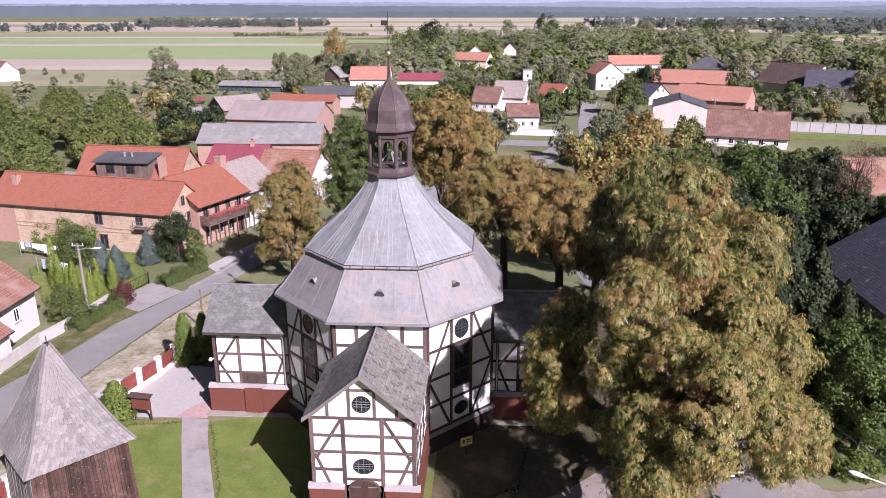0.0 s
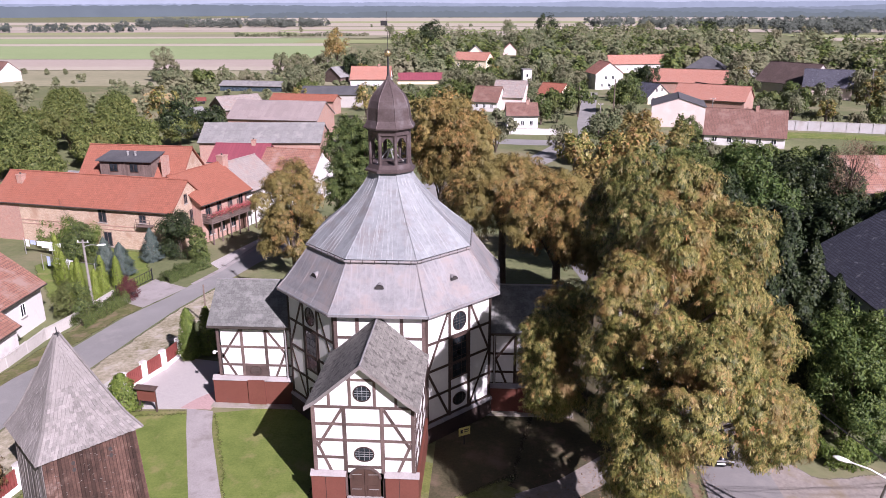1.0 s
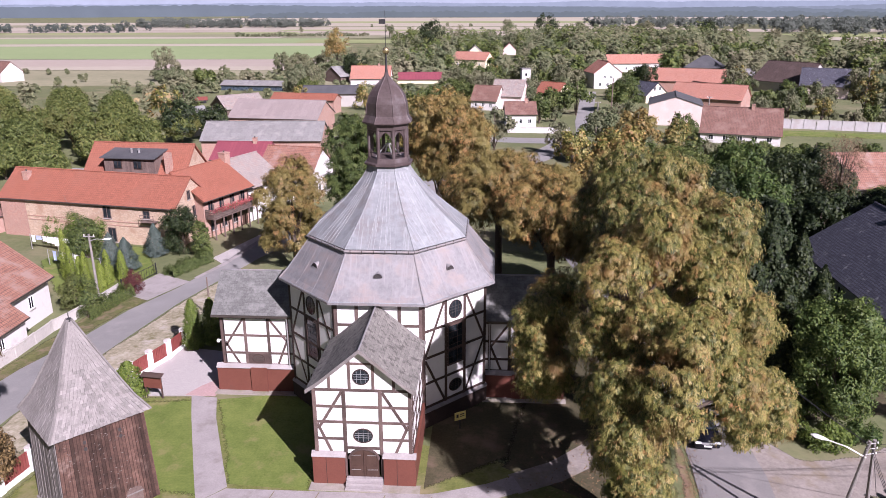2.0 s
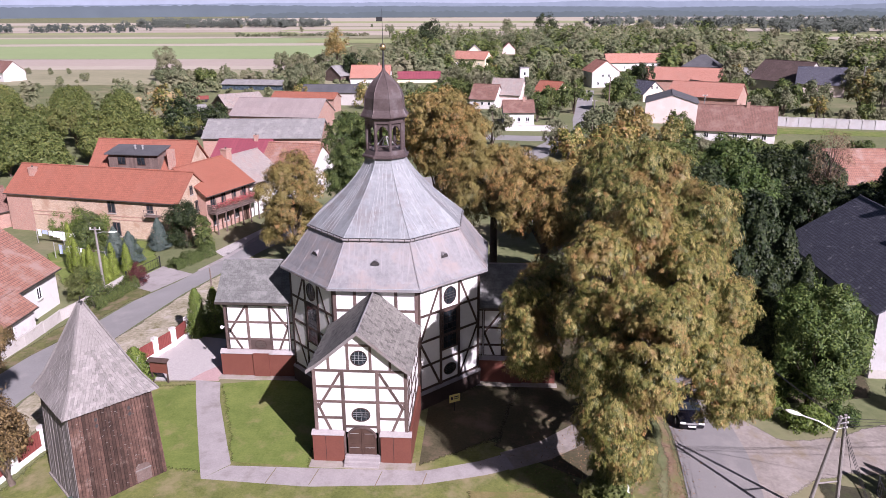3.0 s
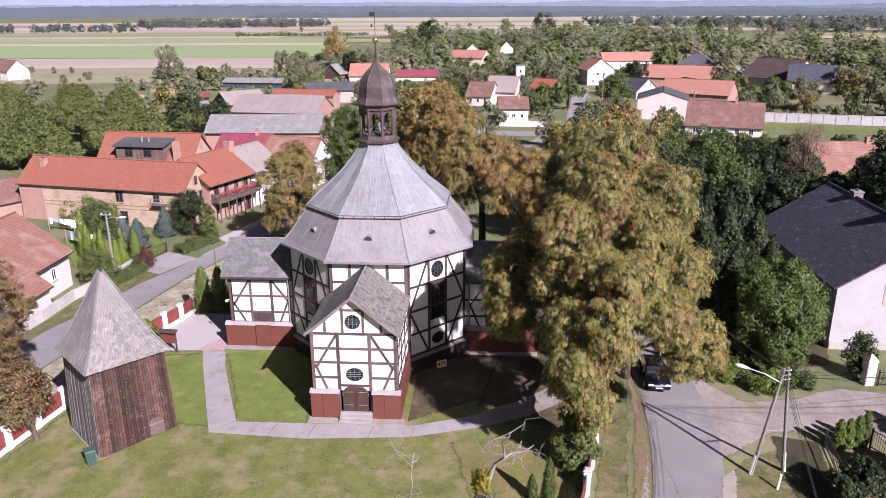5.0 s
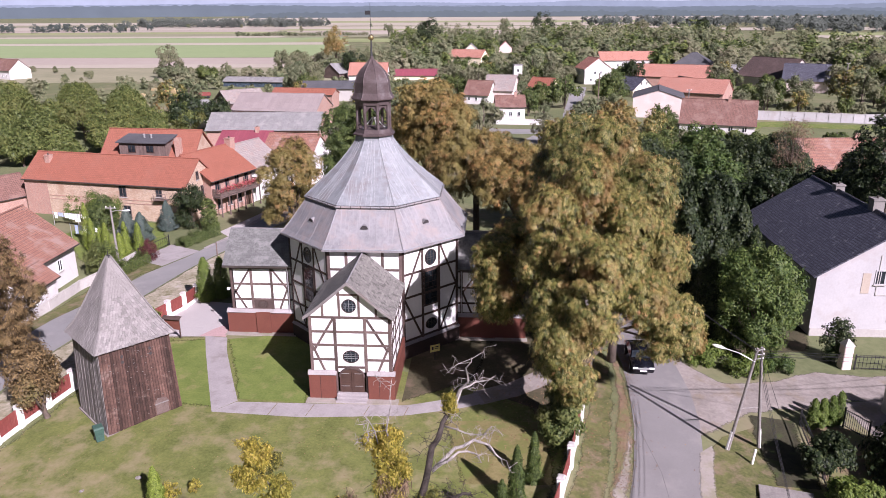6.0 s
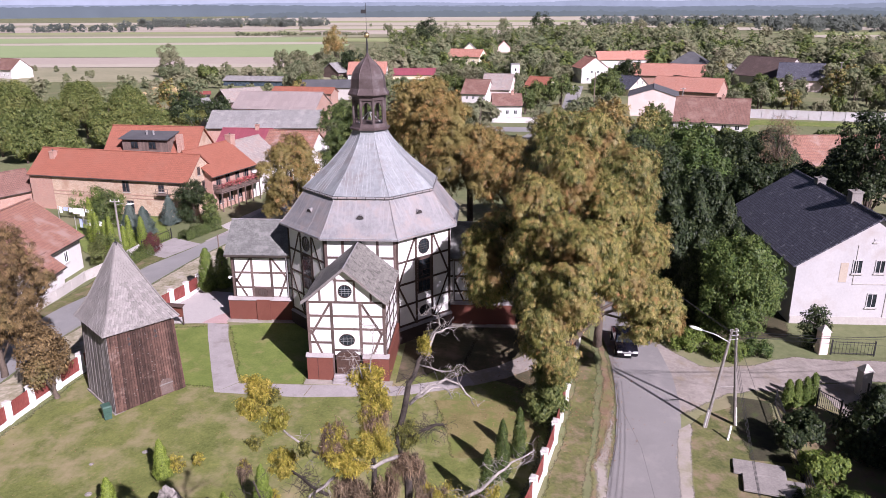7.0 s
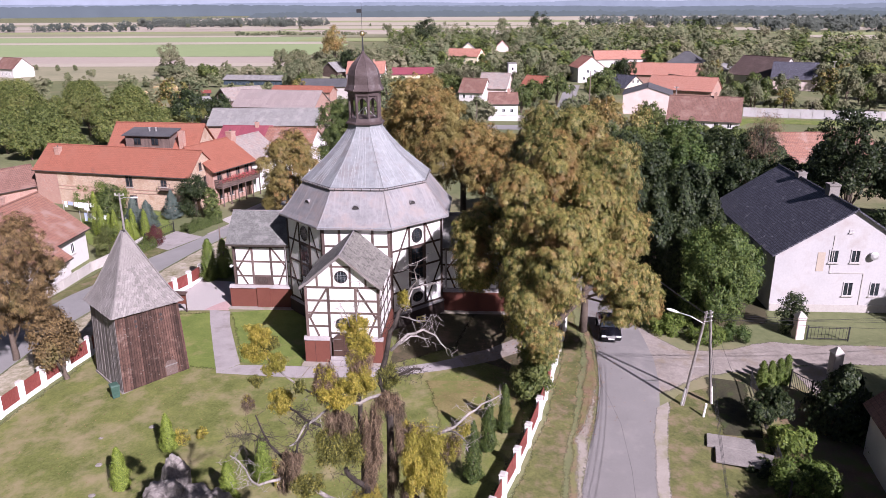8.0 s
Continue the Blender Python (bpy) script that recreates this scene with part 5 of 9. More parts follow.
    box(x0 - 0.15, x1 + 0.15, 10.3, 10.95, -0.12, 0.07, bm)
    cpart("apron", bm, M["gravel"])


wing(-1)
wing(1)
# small white lamp on the wing wall
bm = bmesh.new()
bmesh.ops.create_uvsphere(bm, u_segments=10, v_segments=8, radius=0.14, matrix=Matrix.Translation((-12.75, 11.2, 4.0)))
box(-12.72, -12.5, 11.18, 11.24, 4.05, 4.1, bm)
cpart("wall_lamp", bm, M["lamp"])


# ---- bell tower ----
def bell_tower():
    bx, by, rot = -15.75, -1.8, 47.6
    z0 = -0.3
    tw = thing("bell_tower", bx, by, z0, rot, "brown boarded wooden bell tower with grey shingle roof", "bell tower")
    B, T, H = 2.58, 2.36, 6.3
    bm = bmesh.new()
    hexa(bm, [(-B, -B, -0.2), (B, -B, -0.2), (B, B, -0.2), (-B, B, -0.2), (-T, -T, H), (T, -T, H), (T, T, H), (-T, T, H)])
    core = part("core_wall", bm, M["board"], tw)
    bm = bmesh.new()
    box(-B - 0.14, B + 0.05, -B - 0.1, B + 0.1, -0.15, 0.16, bm)
    part("stone_base", bm, M["rock"], tw)
    rng = random.Random(5)

    def board(face, i, n, mat):
        """One vertical board on a leaning wall."""
        def at(u, z, d):
            k = B + (T - B) * z / H
            p = {0: (u * k, -k - d), 1: (-k - d, -u * k), 2: (k + d, u * k), 3: (-u * k, k + d)}[face]
            return (*p, z)
        a, b = -1 + 2 * i / n + 0.004, -1 + 2 * (i + 1) / n - 0.004
        d, lo = 0.035 + rng.uniform(0, 0.03), 0.1 + rng.uniform(-0.04, 0.1)
        hi = H - rng.uniform(0.0, 0.06)
        bm = bmesh.new()
        hexa(bm, [at(a, lo, d), at(b, lo, d), at(b, lo, 0), at(a, lo, 0), at(a, hi, d), at(b, hi, d), at(b, hi, 0), at(a, hi, 0)])
        part("plank", bm, mat, tw)
    for face, n, mat in ((0, 27, M["board"]), (1, 24, M["greyboard"]), (2, 14, M["board"]), (3, 14, M["board"])):
        for i in range(n):
            board(face, i, n, mat)
    # slots, door hatch, rail under the eaves
    def front(u, z, d=0.085):
        k = B + (T - B) * z / H
        return Vector((u, -k - d, z))
    # Dark discs lie on the boards and stand for shade in sound holes.
    for u in (-0.95, 0.95):
        for z in (5.0, 5.4):
            bm = bmesh.new()
            vs = [bm.verts.new(front(u + 0.1 * math.cos(t * math.tau / 10), z + 0.12 * math.sin(t * math.tau / 10))) for t in range(10)]
            bm.faces.new(vs)
            part("sound_hole", bm, M["ink"], tw, "flat dark disc painting a round hole")
    bm = bmesh.new()
    n = 8
    arc = [(0.75, 0.35)] + [(1.2 - 0.45 * math.cos(math.pi * i / n), 1.25 + 0.3 * math.sin(math.pi * i / n)) for i in range(n + 1)] + [(1.65, 0.35)]
    bm.faces.new([bm.verts.new(front(s, z, 0.08)) for s, z in arc])
    dr = part("door", bm, M["oldwood"], tw, "small grey arched door")
    bm = bmesh.new()
    bar(bm, front(0.72, 1.15, 0.09), front(1.68, 1.15, 0.09), 0.08, 0.03, (0, -1, 0))
    part("door_rail", bm, M["greyboard"], dr)
    bm = bmesh.new()
    bar(bm, front(-2.3, H - 0.12, 0.05), front(2.3, H - 0.12, 0.05), 0.14, 0.12, (0, -1, 0))
    part("wall_plate", bm, M["greyboard"], tw)
    bm = bmesh.new()
    k = T + 0.05
    bar(bm, (-k, -2.3, H - 0.15), (-k, 2.3, H - 0.15), 0.14, 0.12, (-1, 0, 0))
    part("wall_plate", bm, M["board"], tw)
    # pale nail stains on the boards
    bm = bmesh.new()
    for i in range(95):
        u, z = rng.uniform(-2.1, 2.1), rng.uniform(0.6, 5.9)
        w, h = rng.uniform(0.03, 0.06), rng.uniform(0.02, 0.05)
        bar(bm, front(u - w, z, 0.07), front(u + w, z + rng.uniform(-h, h), 0.07), 0.02, 0.012, (0, -1, 0))
    tagged(part("knot_mark", bm, M["greyboard"], tw), kind="stuff")
    # roof: flared pyramid under shingle courses
    E, Z0, Z1 = 2.42, H - 0.2, 11.65
    def edge(v):
        """Half width and height of the roof at v from eaves to top."""
        return E * (1 - v) * (1 + 0.09 * max(0, 0.2 - v) / 0.2) + 0.07, Z0 + (Z1 - Z0) * (v - 0.008 * math.sin(math.pi * v))
    bm = bmesh.new()
    vs = []
    for v in np.linspace(0, 1, 9):
        w, z = edge(v)
        vs.append([bm.verts.new((x * (w - 0.05), y * (w - 0.05), z - 0.04)) for x, y in ((-1, -1), (1, -1), (1, 1), (-1, 1))])
    for a, b in zip(vs, vs[1:]):
        for k in range(4):
            bm.faces.new((a[k], a[(k + 1) % 4], b[(k + 1) % 4], b[k]))
    bm.faces.new(vs[0][::-1])
    bm.faces.new(vs[-1])
    roof = part("roof", bm, M["greyboard"], tw, "steep grey wooden shingle roof")
    rows = 29
    rest = bmesh.new()
    made = 0
    for face in (0, 1, 2, 3):
        for r in range(rows):
            v0, v1 = max(0, r / rows - 0.004), min(1, (r + 1.25) / rows)
            w0, z0_ = edge(v0)
            w1, z1_ = edge(v1)
            n = max(2, int(round(2 * w0 / 0.2)))
            for i in range(n):
                a, b = -1 + 2 * i / n, -1 + 2 * (i + 1) / n
                j = rng.uniform(-0.035, 0.03)
                lift = 0.03 + rng.uniform(0, 0.02)
                def at(u, w, z, d):
                    p = {0: (u * w, -w - d), 1: (-w - d, -u * w), 2: (w + d, u * w), 3: (-u * w, w + d)}[face]
                    return (*p, z + d * 0.5)
                g = 0.006 / max(w0, 0.2)
                pts = [at(a + g, w0, z0_ + j, lift), at(b - g, w0, z0_ + j, lift), at(b - g, w0, z0_ + j, 0.0), at(a + g, w0, z0_ + j, 0.0), at(a + g, w1, z1_, 0.012), at(b - g, w1, z1_, 0.012), at(b - g, w1, z1_, -0.01), at(a + g, w1, z1_, -0.01)]
                if face < 2 and made < 300:
                    bm = hexa(bmesh.new(), pts)
                    part("shingle", bm, M["shingle"], roof)
                    made += 1
                else:
                    hexa(rest, pts)
    tagged(part("shingles", rest, M["shingle"], roof), kind="stuff")
    for x, y in ((-1, -1), (1, -1), (1, 1), (-1, 1)):
        bm = bmesh.new()
        tube(bm, [(x * (edge(v)[0] + 0.03), y * (edge(v)[0] + 0.03), edge(v)[1] + 0.03) for v in np.linspace(0, 1, 7)], [0.07] * 7, 5)
        part("hip_board", bm, M["shingle"], roof)
    bm = bmesh.new()
    lathe(bm, 0, 0, [(0.16, Z1 - 0.2), (0.13, Z1 + 0.05), (0.03, Z1 + 0.1), (0.025, Z1 + 0.4)], 8)
    part("finial", bm, M["metal_dark"], tw)


bell_tower()


# ---- trees and shrubs ----
def leaf_arrays(pts, nrm, size, rng, kind="quad", droop=0.3):
    """Vertices and faces of many leaves: 'quad' and 'tri' are single blades, 'palm' five leaflets fanned round one stalk."""
    n = len(pts)
    pts, nrm = np.asarray(pts, float), np.asarray(nrm, float)
    nrm = nrm / np.maximum(1e-6, np.linalg.norm(nrm, axis=1))[:, None]
    t = rng.normal(size=(n, 3))
    t -= nrm * (t * nrm).sum(1)[:, None]
    t /= np.maximum(1e-6, np.linalg.norm(t, axis=1))[:, None]
    b = np.cross(nrm, t)
    s = size * rng.uniform(0.65, 1.3, n)[:, None]
    down = np.array([0, 0, -1.0])
    if kind == "needle":
        v = np.stack([pts - t * s * 0.5, pts + b * s * 0.035, pts + t * s * 0.5 + down * s * droop, pts - b * s * 0.035], 1)
        return v.reshape(-1, 3), np.arange(4 * n).reshape(n, 4)
    if kind == "quad":
        v = np.stack([pts - t * s * 0.5, pts + b * s * 0.26, pts + t * s * 0.5 + down * s * droop, pts - b * s * 0.26], 1)
        f = np.arange(4 * n).reshape(n, 4)
        return v.reshape(-1, 3), f
    if kind == "tri":
        v = np.stack([pts - t * s * 0.5, pts + t * s * 0.35 + b * s * 0.32, pts + t * s * 0.35 - b * s * 0.32 + down * s * droop], 1)
        return v.reshape(-1, 3), np.arange(3 * n).reshape(n, 3)
    rows = [pts]
    for k in range(5):
        a = (k - 2) * 0.95 + rng.uniform(-0.2, 0.2, n)[:, None]
        u = t * np.cos(a) + b * np.sin(a)
        w = -t * np.sin(a) + b * np.cos(a)
        tip = pts + u * s * 0.52 + down * s * droop * rng.uniform(0.5, 1.4, (n, 1))
        rows += [tip + w * s * 0.095, tip - w * s * 0.095]
    v = np.stack(rows, 1)
    base = (np.arange(n) * 11)[:, None]
    f = np.concatenate([base + np.array([[0, 1 + 2 * k, 2 + 2 * k]]) for k in range(5)], 0)
    return v.reshape(-1, 3), f


def leaf_mesh(name, verts, faces, material):
    me = bpy.data.meshes.new(name)
    me.vertices.add(len(verts))
    me.vertices.foreach_set("co", np.asarray(verts, np.float32).ravel())
    me.loops.add(faces.size)
    me.loops.foreach_set("vertex_index", faces.astype(np.int32).ravel())
    me.polygons.add(len(faces))
    me.polygons.foreach_set("loop_start", np.arange(0, faces.size, faces.shape[1], dtype=np.int32))
    me.update(calc_edges=True)
    me.materials.append(material)
    return me


def crown(rng, centre, radii, lobes, lobe_r, leaves, low=-0.55, flat=0.85, full=0.8, masses=None):
    """Leaf places and facings: a few great masses, each of many small clumps, with dark gaps between them."""
    centre, radii = np.array(centre, float), np.array(radii, float)
    mean = radii.mean()
    if masses is None:
        n = int(np.clip(lobes // 6, 7, 15))
        u = (np.arange(n) + 0.5) / n
        z = 1 - u * (1 - low)
        a = np.arange(n) * 2.39996 + rng.uniform(0, 6)
        h = np.sqrt(np.maximum(0, 1 - z * z))
        d = np.stack([h * np.cos(a), h * np.sin(a), z], 1) + rng.normal(scale=0.1, size=(n, 3))
        big = mean * 0.40 * rng.uniform(0.75, 1.25, n)
        mid = centre + d * np.maximum(0.2, radii - big[:, None] * 1.1)
    else:
        mass = np.array(masses, float)
        mid, big = mass[:, :3], mass[:, 3]
    out = mid - centre
    out /= np.maximum(1e-6, np.linalg.norm(out, axis=1))[:, None]
    lobes = max(lobes * 2, len(mid) * 8)
    which = rng.choice(len(mid), lobes, p=big ** 2 / (big ** 2).sum())
    d = rng.normal(size=(lobes, 3)) + out[which] * 0.6
    d /= np.linalg.norm(d, axis=1)[:, None]
    at = mid[which] + d * big[which][:, None] * rng.uniform(0.5, 0.95, (lobes, 1)) * np.array([1, 1, 1.15])
    r = np.minimum(lobe_r * 0.8, 0.5 * big[which]) * rng.uniform(0.5, 1.25, lobes)
    who = rng.choice(lobes, leaves, p=r ** 2 / (r ** 2).sum())
    e = rng.normal(size=(leaves, 3))
    e /= np.linalg.norm(e, axis=1)[:, None]
    e[:, 2] = np.where(e[:, 2] < -0.6, -e[:, 2], e[:, 2])
    k = np.abs(rng.normal(0.85, 0.2, (leaves, 1)))
    p = at[who] + e * r[who][:, None] * k * np.array([1, 1, 1.15 * flat])
    nrm = e * 0.8 + d[who] * 0.6 + np.array([0, 0, 0.35]) + rng.normal(scale=0.42, size=(leaves, 3))
    return p, nrm, np.concatenate([mid, at])


def limb_path(p, q, rng, bend=0.12, n=5):
    p, q = np.array(p, float), np.array(q, float)
    out = []
    for i in range(n + 1):
        u = i / n
        out.append(tuple(p + (q - p) * u + rng.normal(scale=bend * np.linalg.norm(q - p) / 4, size=3) * math.sin(math.pi * u) + np.array([0, 0, 0.12 * np.linalg.norm(q - p) * math.sin(math.pi * u)])))
    return out


def tree(name, x, y, height, radii, material, label, category="tree", seed=0, leaves=6000, size=0.32, kind="quad", lobes=60, lobe_r=1.3, clear=0.18, trunk_r=0.3, shift=(0, 0), droop=0.3, group="", limbs=9, low=-0.55, masses=None):
    """A tapered trunk with limbs and a crown of clumps. Built at its own base."""
    rng = np.random.default_rng(seed)
    ob = thing(name, x, y, gz(x, y) - 0.05, 0, label, category, group)
    rz = (height * (1 - clear)) / 2
    centre = (shift[0], shift[1], height - rz)
    p, nrm, at = crown(rng, centre, (radii[0] - lobe_r * 0.5, radii[1] - lobe_r * 0.5, rz - lobe_r * 0.4), lobes, lobe_r, leaves, low, masses=None if masses is None else [(a - x, b - y, c - gz(x, y), r) for a, b, c, r in masses])
    keep = p[:, 2] > 0.4
    p, nrm = p[keep], nrm[keep]
    v, f = leaf_arrays(p, nrm, size, rng, kind, droop)
    cr = new("crown", leaf_mesh("crown", v, f, material))
    cr.parent = ob
    bm = bmesh.new()
    fork = height * clear * 1.1
    tube(bm, [(0, 0, -0.3), (0.05, 0, fork * 0.3), (shift[0] * 0.15, shift[1] * 0.15, fork), (shift[0] * 0.6, shift[1] * 0.6, height * 0.62), (shift[0], shift[1], height * 0.88)], [trunk_r * 1.35, trunk_r * 1.05, trunk_r * 0.85, trunk_r * 0.45, trunk_r * 0.1], 9)
    for i in range(min(limbs, len(at))):
        q = at[i]
        z = fork * rng.uniform(0.75, 1.3)
        b = (shift[0] * 0.2, shift[1] * 0.2, z)
        path = limb_path(b, q, rng)
        tube(bm, path, list(np.linspace(trunk_r * 0.45, trunk_r * 0.08, len(path))), 6)
    part("trunk", bm, M["bark"], ob, "", True)
    return ob


def conifer(name, x, y, height, radius, material, label, category="conifer", seed=0, leaves=2500, size=0.28, power=0.85, group="", skirt=0.05):
    """A narrow tree whose sprays hang on whorls round one stem."""
    rng = np.random.default_rng(seed)
    ob = thing(name, x, y, gz(x, y) - 0.05, 0, label, category, group)
    u = rng.uniform(0, 1, leaves) ** 1.35
    a = rng.uniform(0, math.tau, leaves)
    lump = 1 + 0.16 * np.sin(a * 3 + u * 17) + 0.1 * np.sin(a * 5 - u * 29)
    r = radius * (1 - u) ** power * lump * np.clip(rng.normal(0.9, 0.13, leaves), 0.3, 1.15) * np.minimum(1, 0.55 + u * 4)
    z = height * (skirt + (1 - skirt) * u) + rng.normal(scale=0.03 * height, size=leaves) * 0.3
    p = np.stack([r * np.cos(a), r * np.sin(a), z], 1)
    nrm = np.stack([np.cos(a), np.sin(a), np.full(leaves, 0.45)], 1) + rng.normal(scale=0.4, size=(leaves, 3))
    v, f = leaf_arrays(p, nrm, size, rng, "tri", 0.25)
    cr = new("foliage", leaf_mesh("foliage", v, f, material))
    cr.parent = ob
    bm = bmesh.new()
    tube(bm, [(0, 0, -0.2), (0, 0, height * 0.5), (0, 0, height * 0.97)], [radius * 0.12 + 0.03, radius * 0.07 + 0.02, 0.01], 7)
    part("trunk", bm, M["bark"], ob)
    return ob


def shrub(name, x, y, radii, material, label, category="shrub", seed=0, leaves=1400, size=0.16, group="", z=None):
    rng = np.random.default_rng(seed)
    ob = thing(name, x, y, gz(x, y) - 0.03 if z is None else z, 0, label, category, group)
    p, nrm, at = crown(rng, (0, 0, radii[2] * 0.75), radii, 70, max(radii) * 0.5, int(leaves * 1.5), -0.7, 0.9, 0.7)
    keep = p[:, 2] > 0.02
    v, f = leaf_arrays(p[keep], nrm[keep], size, rng, "quad", 0.2)
    cr = new("foliage", leaf_mesh("foliage", v, f, material))
    cr.parent = ob
    bm = bmesh.new()
    for i in range(5):
        q = at[i * (len(at) // 5)]
        tube(bm, limb_path((0, 0, -0.1), q, rng), [0.03, 0.028, 0.024, 0.02, 0.014, 0.008], 5)
    part("stem", bm, M["bark"], ob)
    return ob


def hedge(name, x0, y0, x1, y1, width, height, material, label, seed=0, leaves=2600, size=0.16):
    rng = np.random.default_rng(seed)
    ob = thing(name, (x0 + x1) / 2, (y0 + y1) / 2, gz((x0 + x1) / 2, (y0 + y1) / 2), 0, label, "hedge")
    L = math.hypot(x1 - x0, y1 - y0)
    d, s = np.array([(x1 - x0) / L, (y1 - y0) / L]), np.array([-(y1 - y0) / L, (x1 - x0) / L])
    u, a = rng.uniform(-L / 2, L / 2, leaves), rng.uniform(-0.2, math.pi + 0.2, leaves)
    bulge = 1 + 0.14 * np.sin(u * 2.1 + seed) + 0.1 * np.sin(u * 4.7)
    k = np.clip(rng.normal(0.95, 0.08, leaves), 0.5, 1.1)
    off = np.sign(np.cos(a)) * np.abs(np.cos(a)) ** 0.5 * width / 2 * bulge * k
    z = np.maximum(0.03, np.abs(np.sin(a)) ** 0.6 * height * bulge * k * rng.uniform(0.35, 1, leaves) ** 0.4)
    p = np.stack([d[0] * u + s[0] * off, d[1] * u + s[1] * off, z], 1)
    nrm = np.stack([s[0] * np.cos(a), s[1] * np.cos(a), np.abs(np.sin(a)) + 0.2], 1) + rng.normal(scale=0.4, size=(leaves, 3))
    v, f = leaf_arrays(p, nrm, size, rng)
    cr = new("foliage", leaf_mesh("foliage", v, f, material))
    cr.parent = ob
    bm = bmesh.new()
    for i in range(max(2, int(L / 1.2))):
        q = -L / 2 + (i + 0.5) * 1.2
        if q < L / 2:
            tube(bm, [(d[0] * q, d[1] * q, -0.1), (d[0] * q, d[1] * q, height * 0.8)], [0.04, 0.015], 5)
    part("stem", bm, M["bark"], ob)
    return ob


ROW = "row of chestnut trees beside the church"
LC = "tall horse chestnut with yellowing drooping leaves"
tree("chestnut_tree", 15.0, -2.6, 17.6, (6.6, 7.4), M["chestnut"], LC + " and ivy on its trunk", seed=11, leaves=112000, size=0.275, kind="palm", lobes=1050, lobe_r=0.58, clear=0.2, trunk_r=0.5, droop=0.4, group=ROW, limbs=14,
     masses=((14.5, -4.7, 6.4, 1.9), (14.3, -5.0, 9.6, 2.0), (10.9, -0.6, 8.9, 1.8), (13.2, -3.0, 11.6, 1.6), (19.4, -1.5, 9.8, 2.1), (17.3, -4.9, 12.0, 1.9), (18.3, -1.6, 13.6, 2.2), (13.6, -3.2, 14.6, 2.0), (16.0, -1.4, 16.2, 2.0), (16.4, -5.4, 8.6, 1.2), (21.4, -0.7, 6.2, 2.0), (20.8, -2.6, 8.6, 1.4), (22.3, -1.2, 7.6, 1.5), (15.0, -4.6, 12.9, 1.6), (18.6, 1.4, 13.4, 1.8), (13.2, -3.6, 8.8, 1.3), (10.2, -0.4, 11.3, 1.5), (10.0, -0.6, 8.1, 1.2), (20.6, -2.2, 12.0, 1.5), (15.5, -7.6, 11.0, 1.8), (14.2, -7.0, 8.6, 1.6), (18.8, -5.8, 10.8, 1.8), (16.4, -6.8, 13.0, 1.8), (13.7, -5.6, 10.6, 1.5), (10.0, 0.0, 9.7, 1.5), (11.6, 2.6, 11.2, 1.8), (15.2, -6.4, 5.4, 1.3), (14.4, -6.6, 6.4, 1.2), (22.8, -0.8, 6.2, 1.6)))
tree("chestnut_tree", 16.0, 8.4, 17.4, (5.8, 5.8), M["chestnut"], LC, seed=12, leaves=28000, size=0.345, kind="palm", lobes=400, lobe_r=0.66, clear=0.3, trunk_r=0.42, droop=0.4, group=ROW, limbs=12,
     masses=((15.4, 5.6, 14.0, 1.9), (15.9, 4.6, 15.8, 2.2), (17.2, 7.2, 13.6, 2.2), (15.8, 8.8, 17.0, 2.1), (15.0, 11.6, 14.4, 2.2), (17.0, 10.6, 16.0, 2.1)))
tree("chestnut_tree", 18.8, 17.6, 16.0, (4.4, 4.6), M["chestnut"], LC, seed=13, leaves=18000, size=0.44, kind="palm", lobes=400, lobe_r=0.72, clear=0.2, trunk_r=0.42, droop=0.4, group=ROW, limbs=10)
tree("chestnut_tree", 19.7, 7.4, 16.6, (4.6, 5.4), M["chestnut"], LC + " over the road", seed=19, leaves=26000, size=0.345, kind="palm", lobes=360, lobe_r=0.66, clear=0.36, trunk_r=0.3, droop=0.4, group=ROW, limbs=10,
     masses=((20.7, 4.2, 15.0, 2.3), (18.6, 8.2, 16.8, 2.3), (21.6, 2.6, 10.4, 2.1), (21.4, 6.8, 12.4, 2.2), (19.4, 3.4, 12.0, 2.2), (20.4, 10.4, 14.6, 2.2)))
tree("chestnut_tree", 13.0, 27.0, 14.8, (6.2, 5.6), M["brownleaf"], "horse chestnut with rusty brown autumn leaves", seed=14, leaves=13000, size=0.46, kind="palm", lobes=320, lobe_r=0.7, clear=0.44, trunk_r=0.4, droop=0.38, group=ROW)
tree("chestnut_tree", 8.2, 33.0, 16.0, (6.2, 5.6), M["brownleaf"], "horse chestnut with rusty brown autumn leaves", seed=15, leaves=12500, size=0.48, kind="palm", lobes=320, lobe_r=0.7, clear=0.42, trunk_r=0.4, droop=0.38, group=ROW)
tree("chestnut_tree", 15.6, 23.0, 14.0, (4.4, 4.4), M["brownleaf"], "horse chestnut with rusty brown autumn leaves", seed=25, leaves=12000, size=0.44, kind="palm", lobes=300, lobe_r=0.7, clear=0.42, trunk_r=0.36, droop=0.38, group=ROW)
tree("chestnut_tree", 19.2, 29.0, 14.6, (4.8, 5.0), M["chestnut"], LC, seed=16, leaves=12000, size=0.5, kind="palm", lobes=320, lobe_r=0.75, clear=0.18, trunk_r=0.4, droop=0.38, group=ROW)
tree("chestnut_tree", 3.0, 47.0, 21.0, (6.2, 6.2), M["brownleaf"], "horse chestnut with brown and green leaves", seed=17, leaves=13000, size=0.52, kind="palm", lobes=320, lobe_r=0.78, clear=0.26, trunk_r=0.4, droop=0.38, group=ROW)
tree("chestnut_tree", -7.6, 48.0, 18.0, (6.0, 6.0), M["green"], "broad tree with dull green leaves", seed=18, leaves=11000, size=0.55, kind="palm", lobes=300, lobe_r=0.8, clear=0.18, trunk_r=0.4, group=ROW)
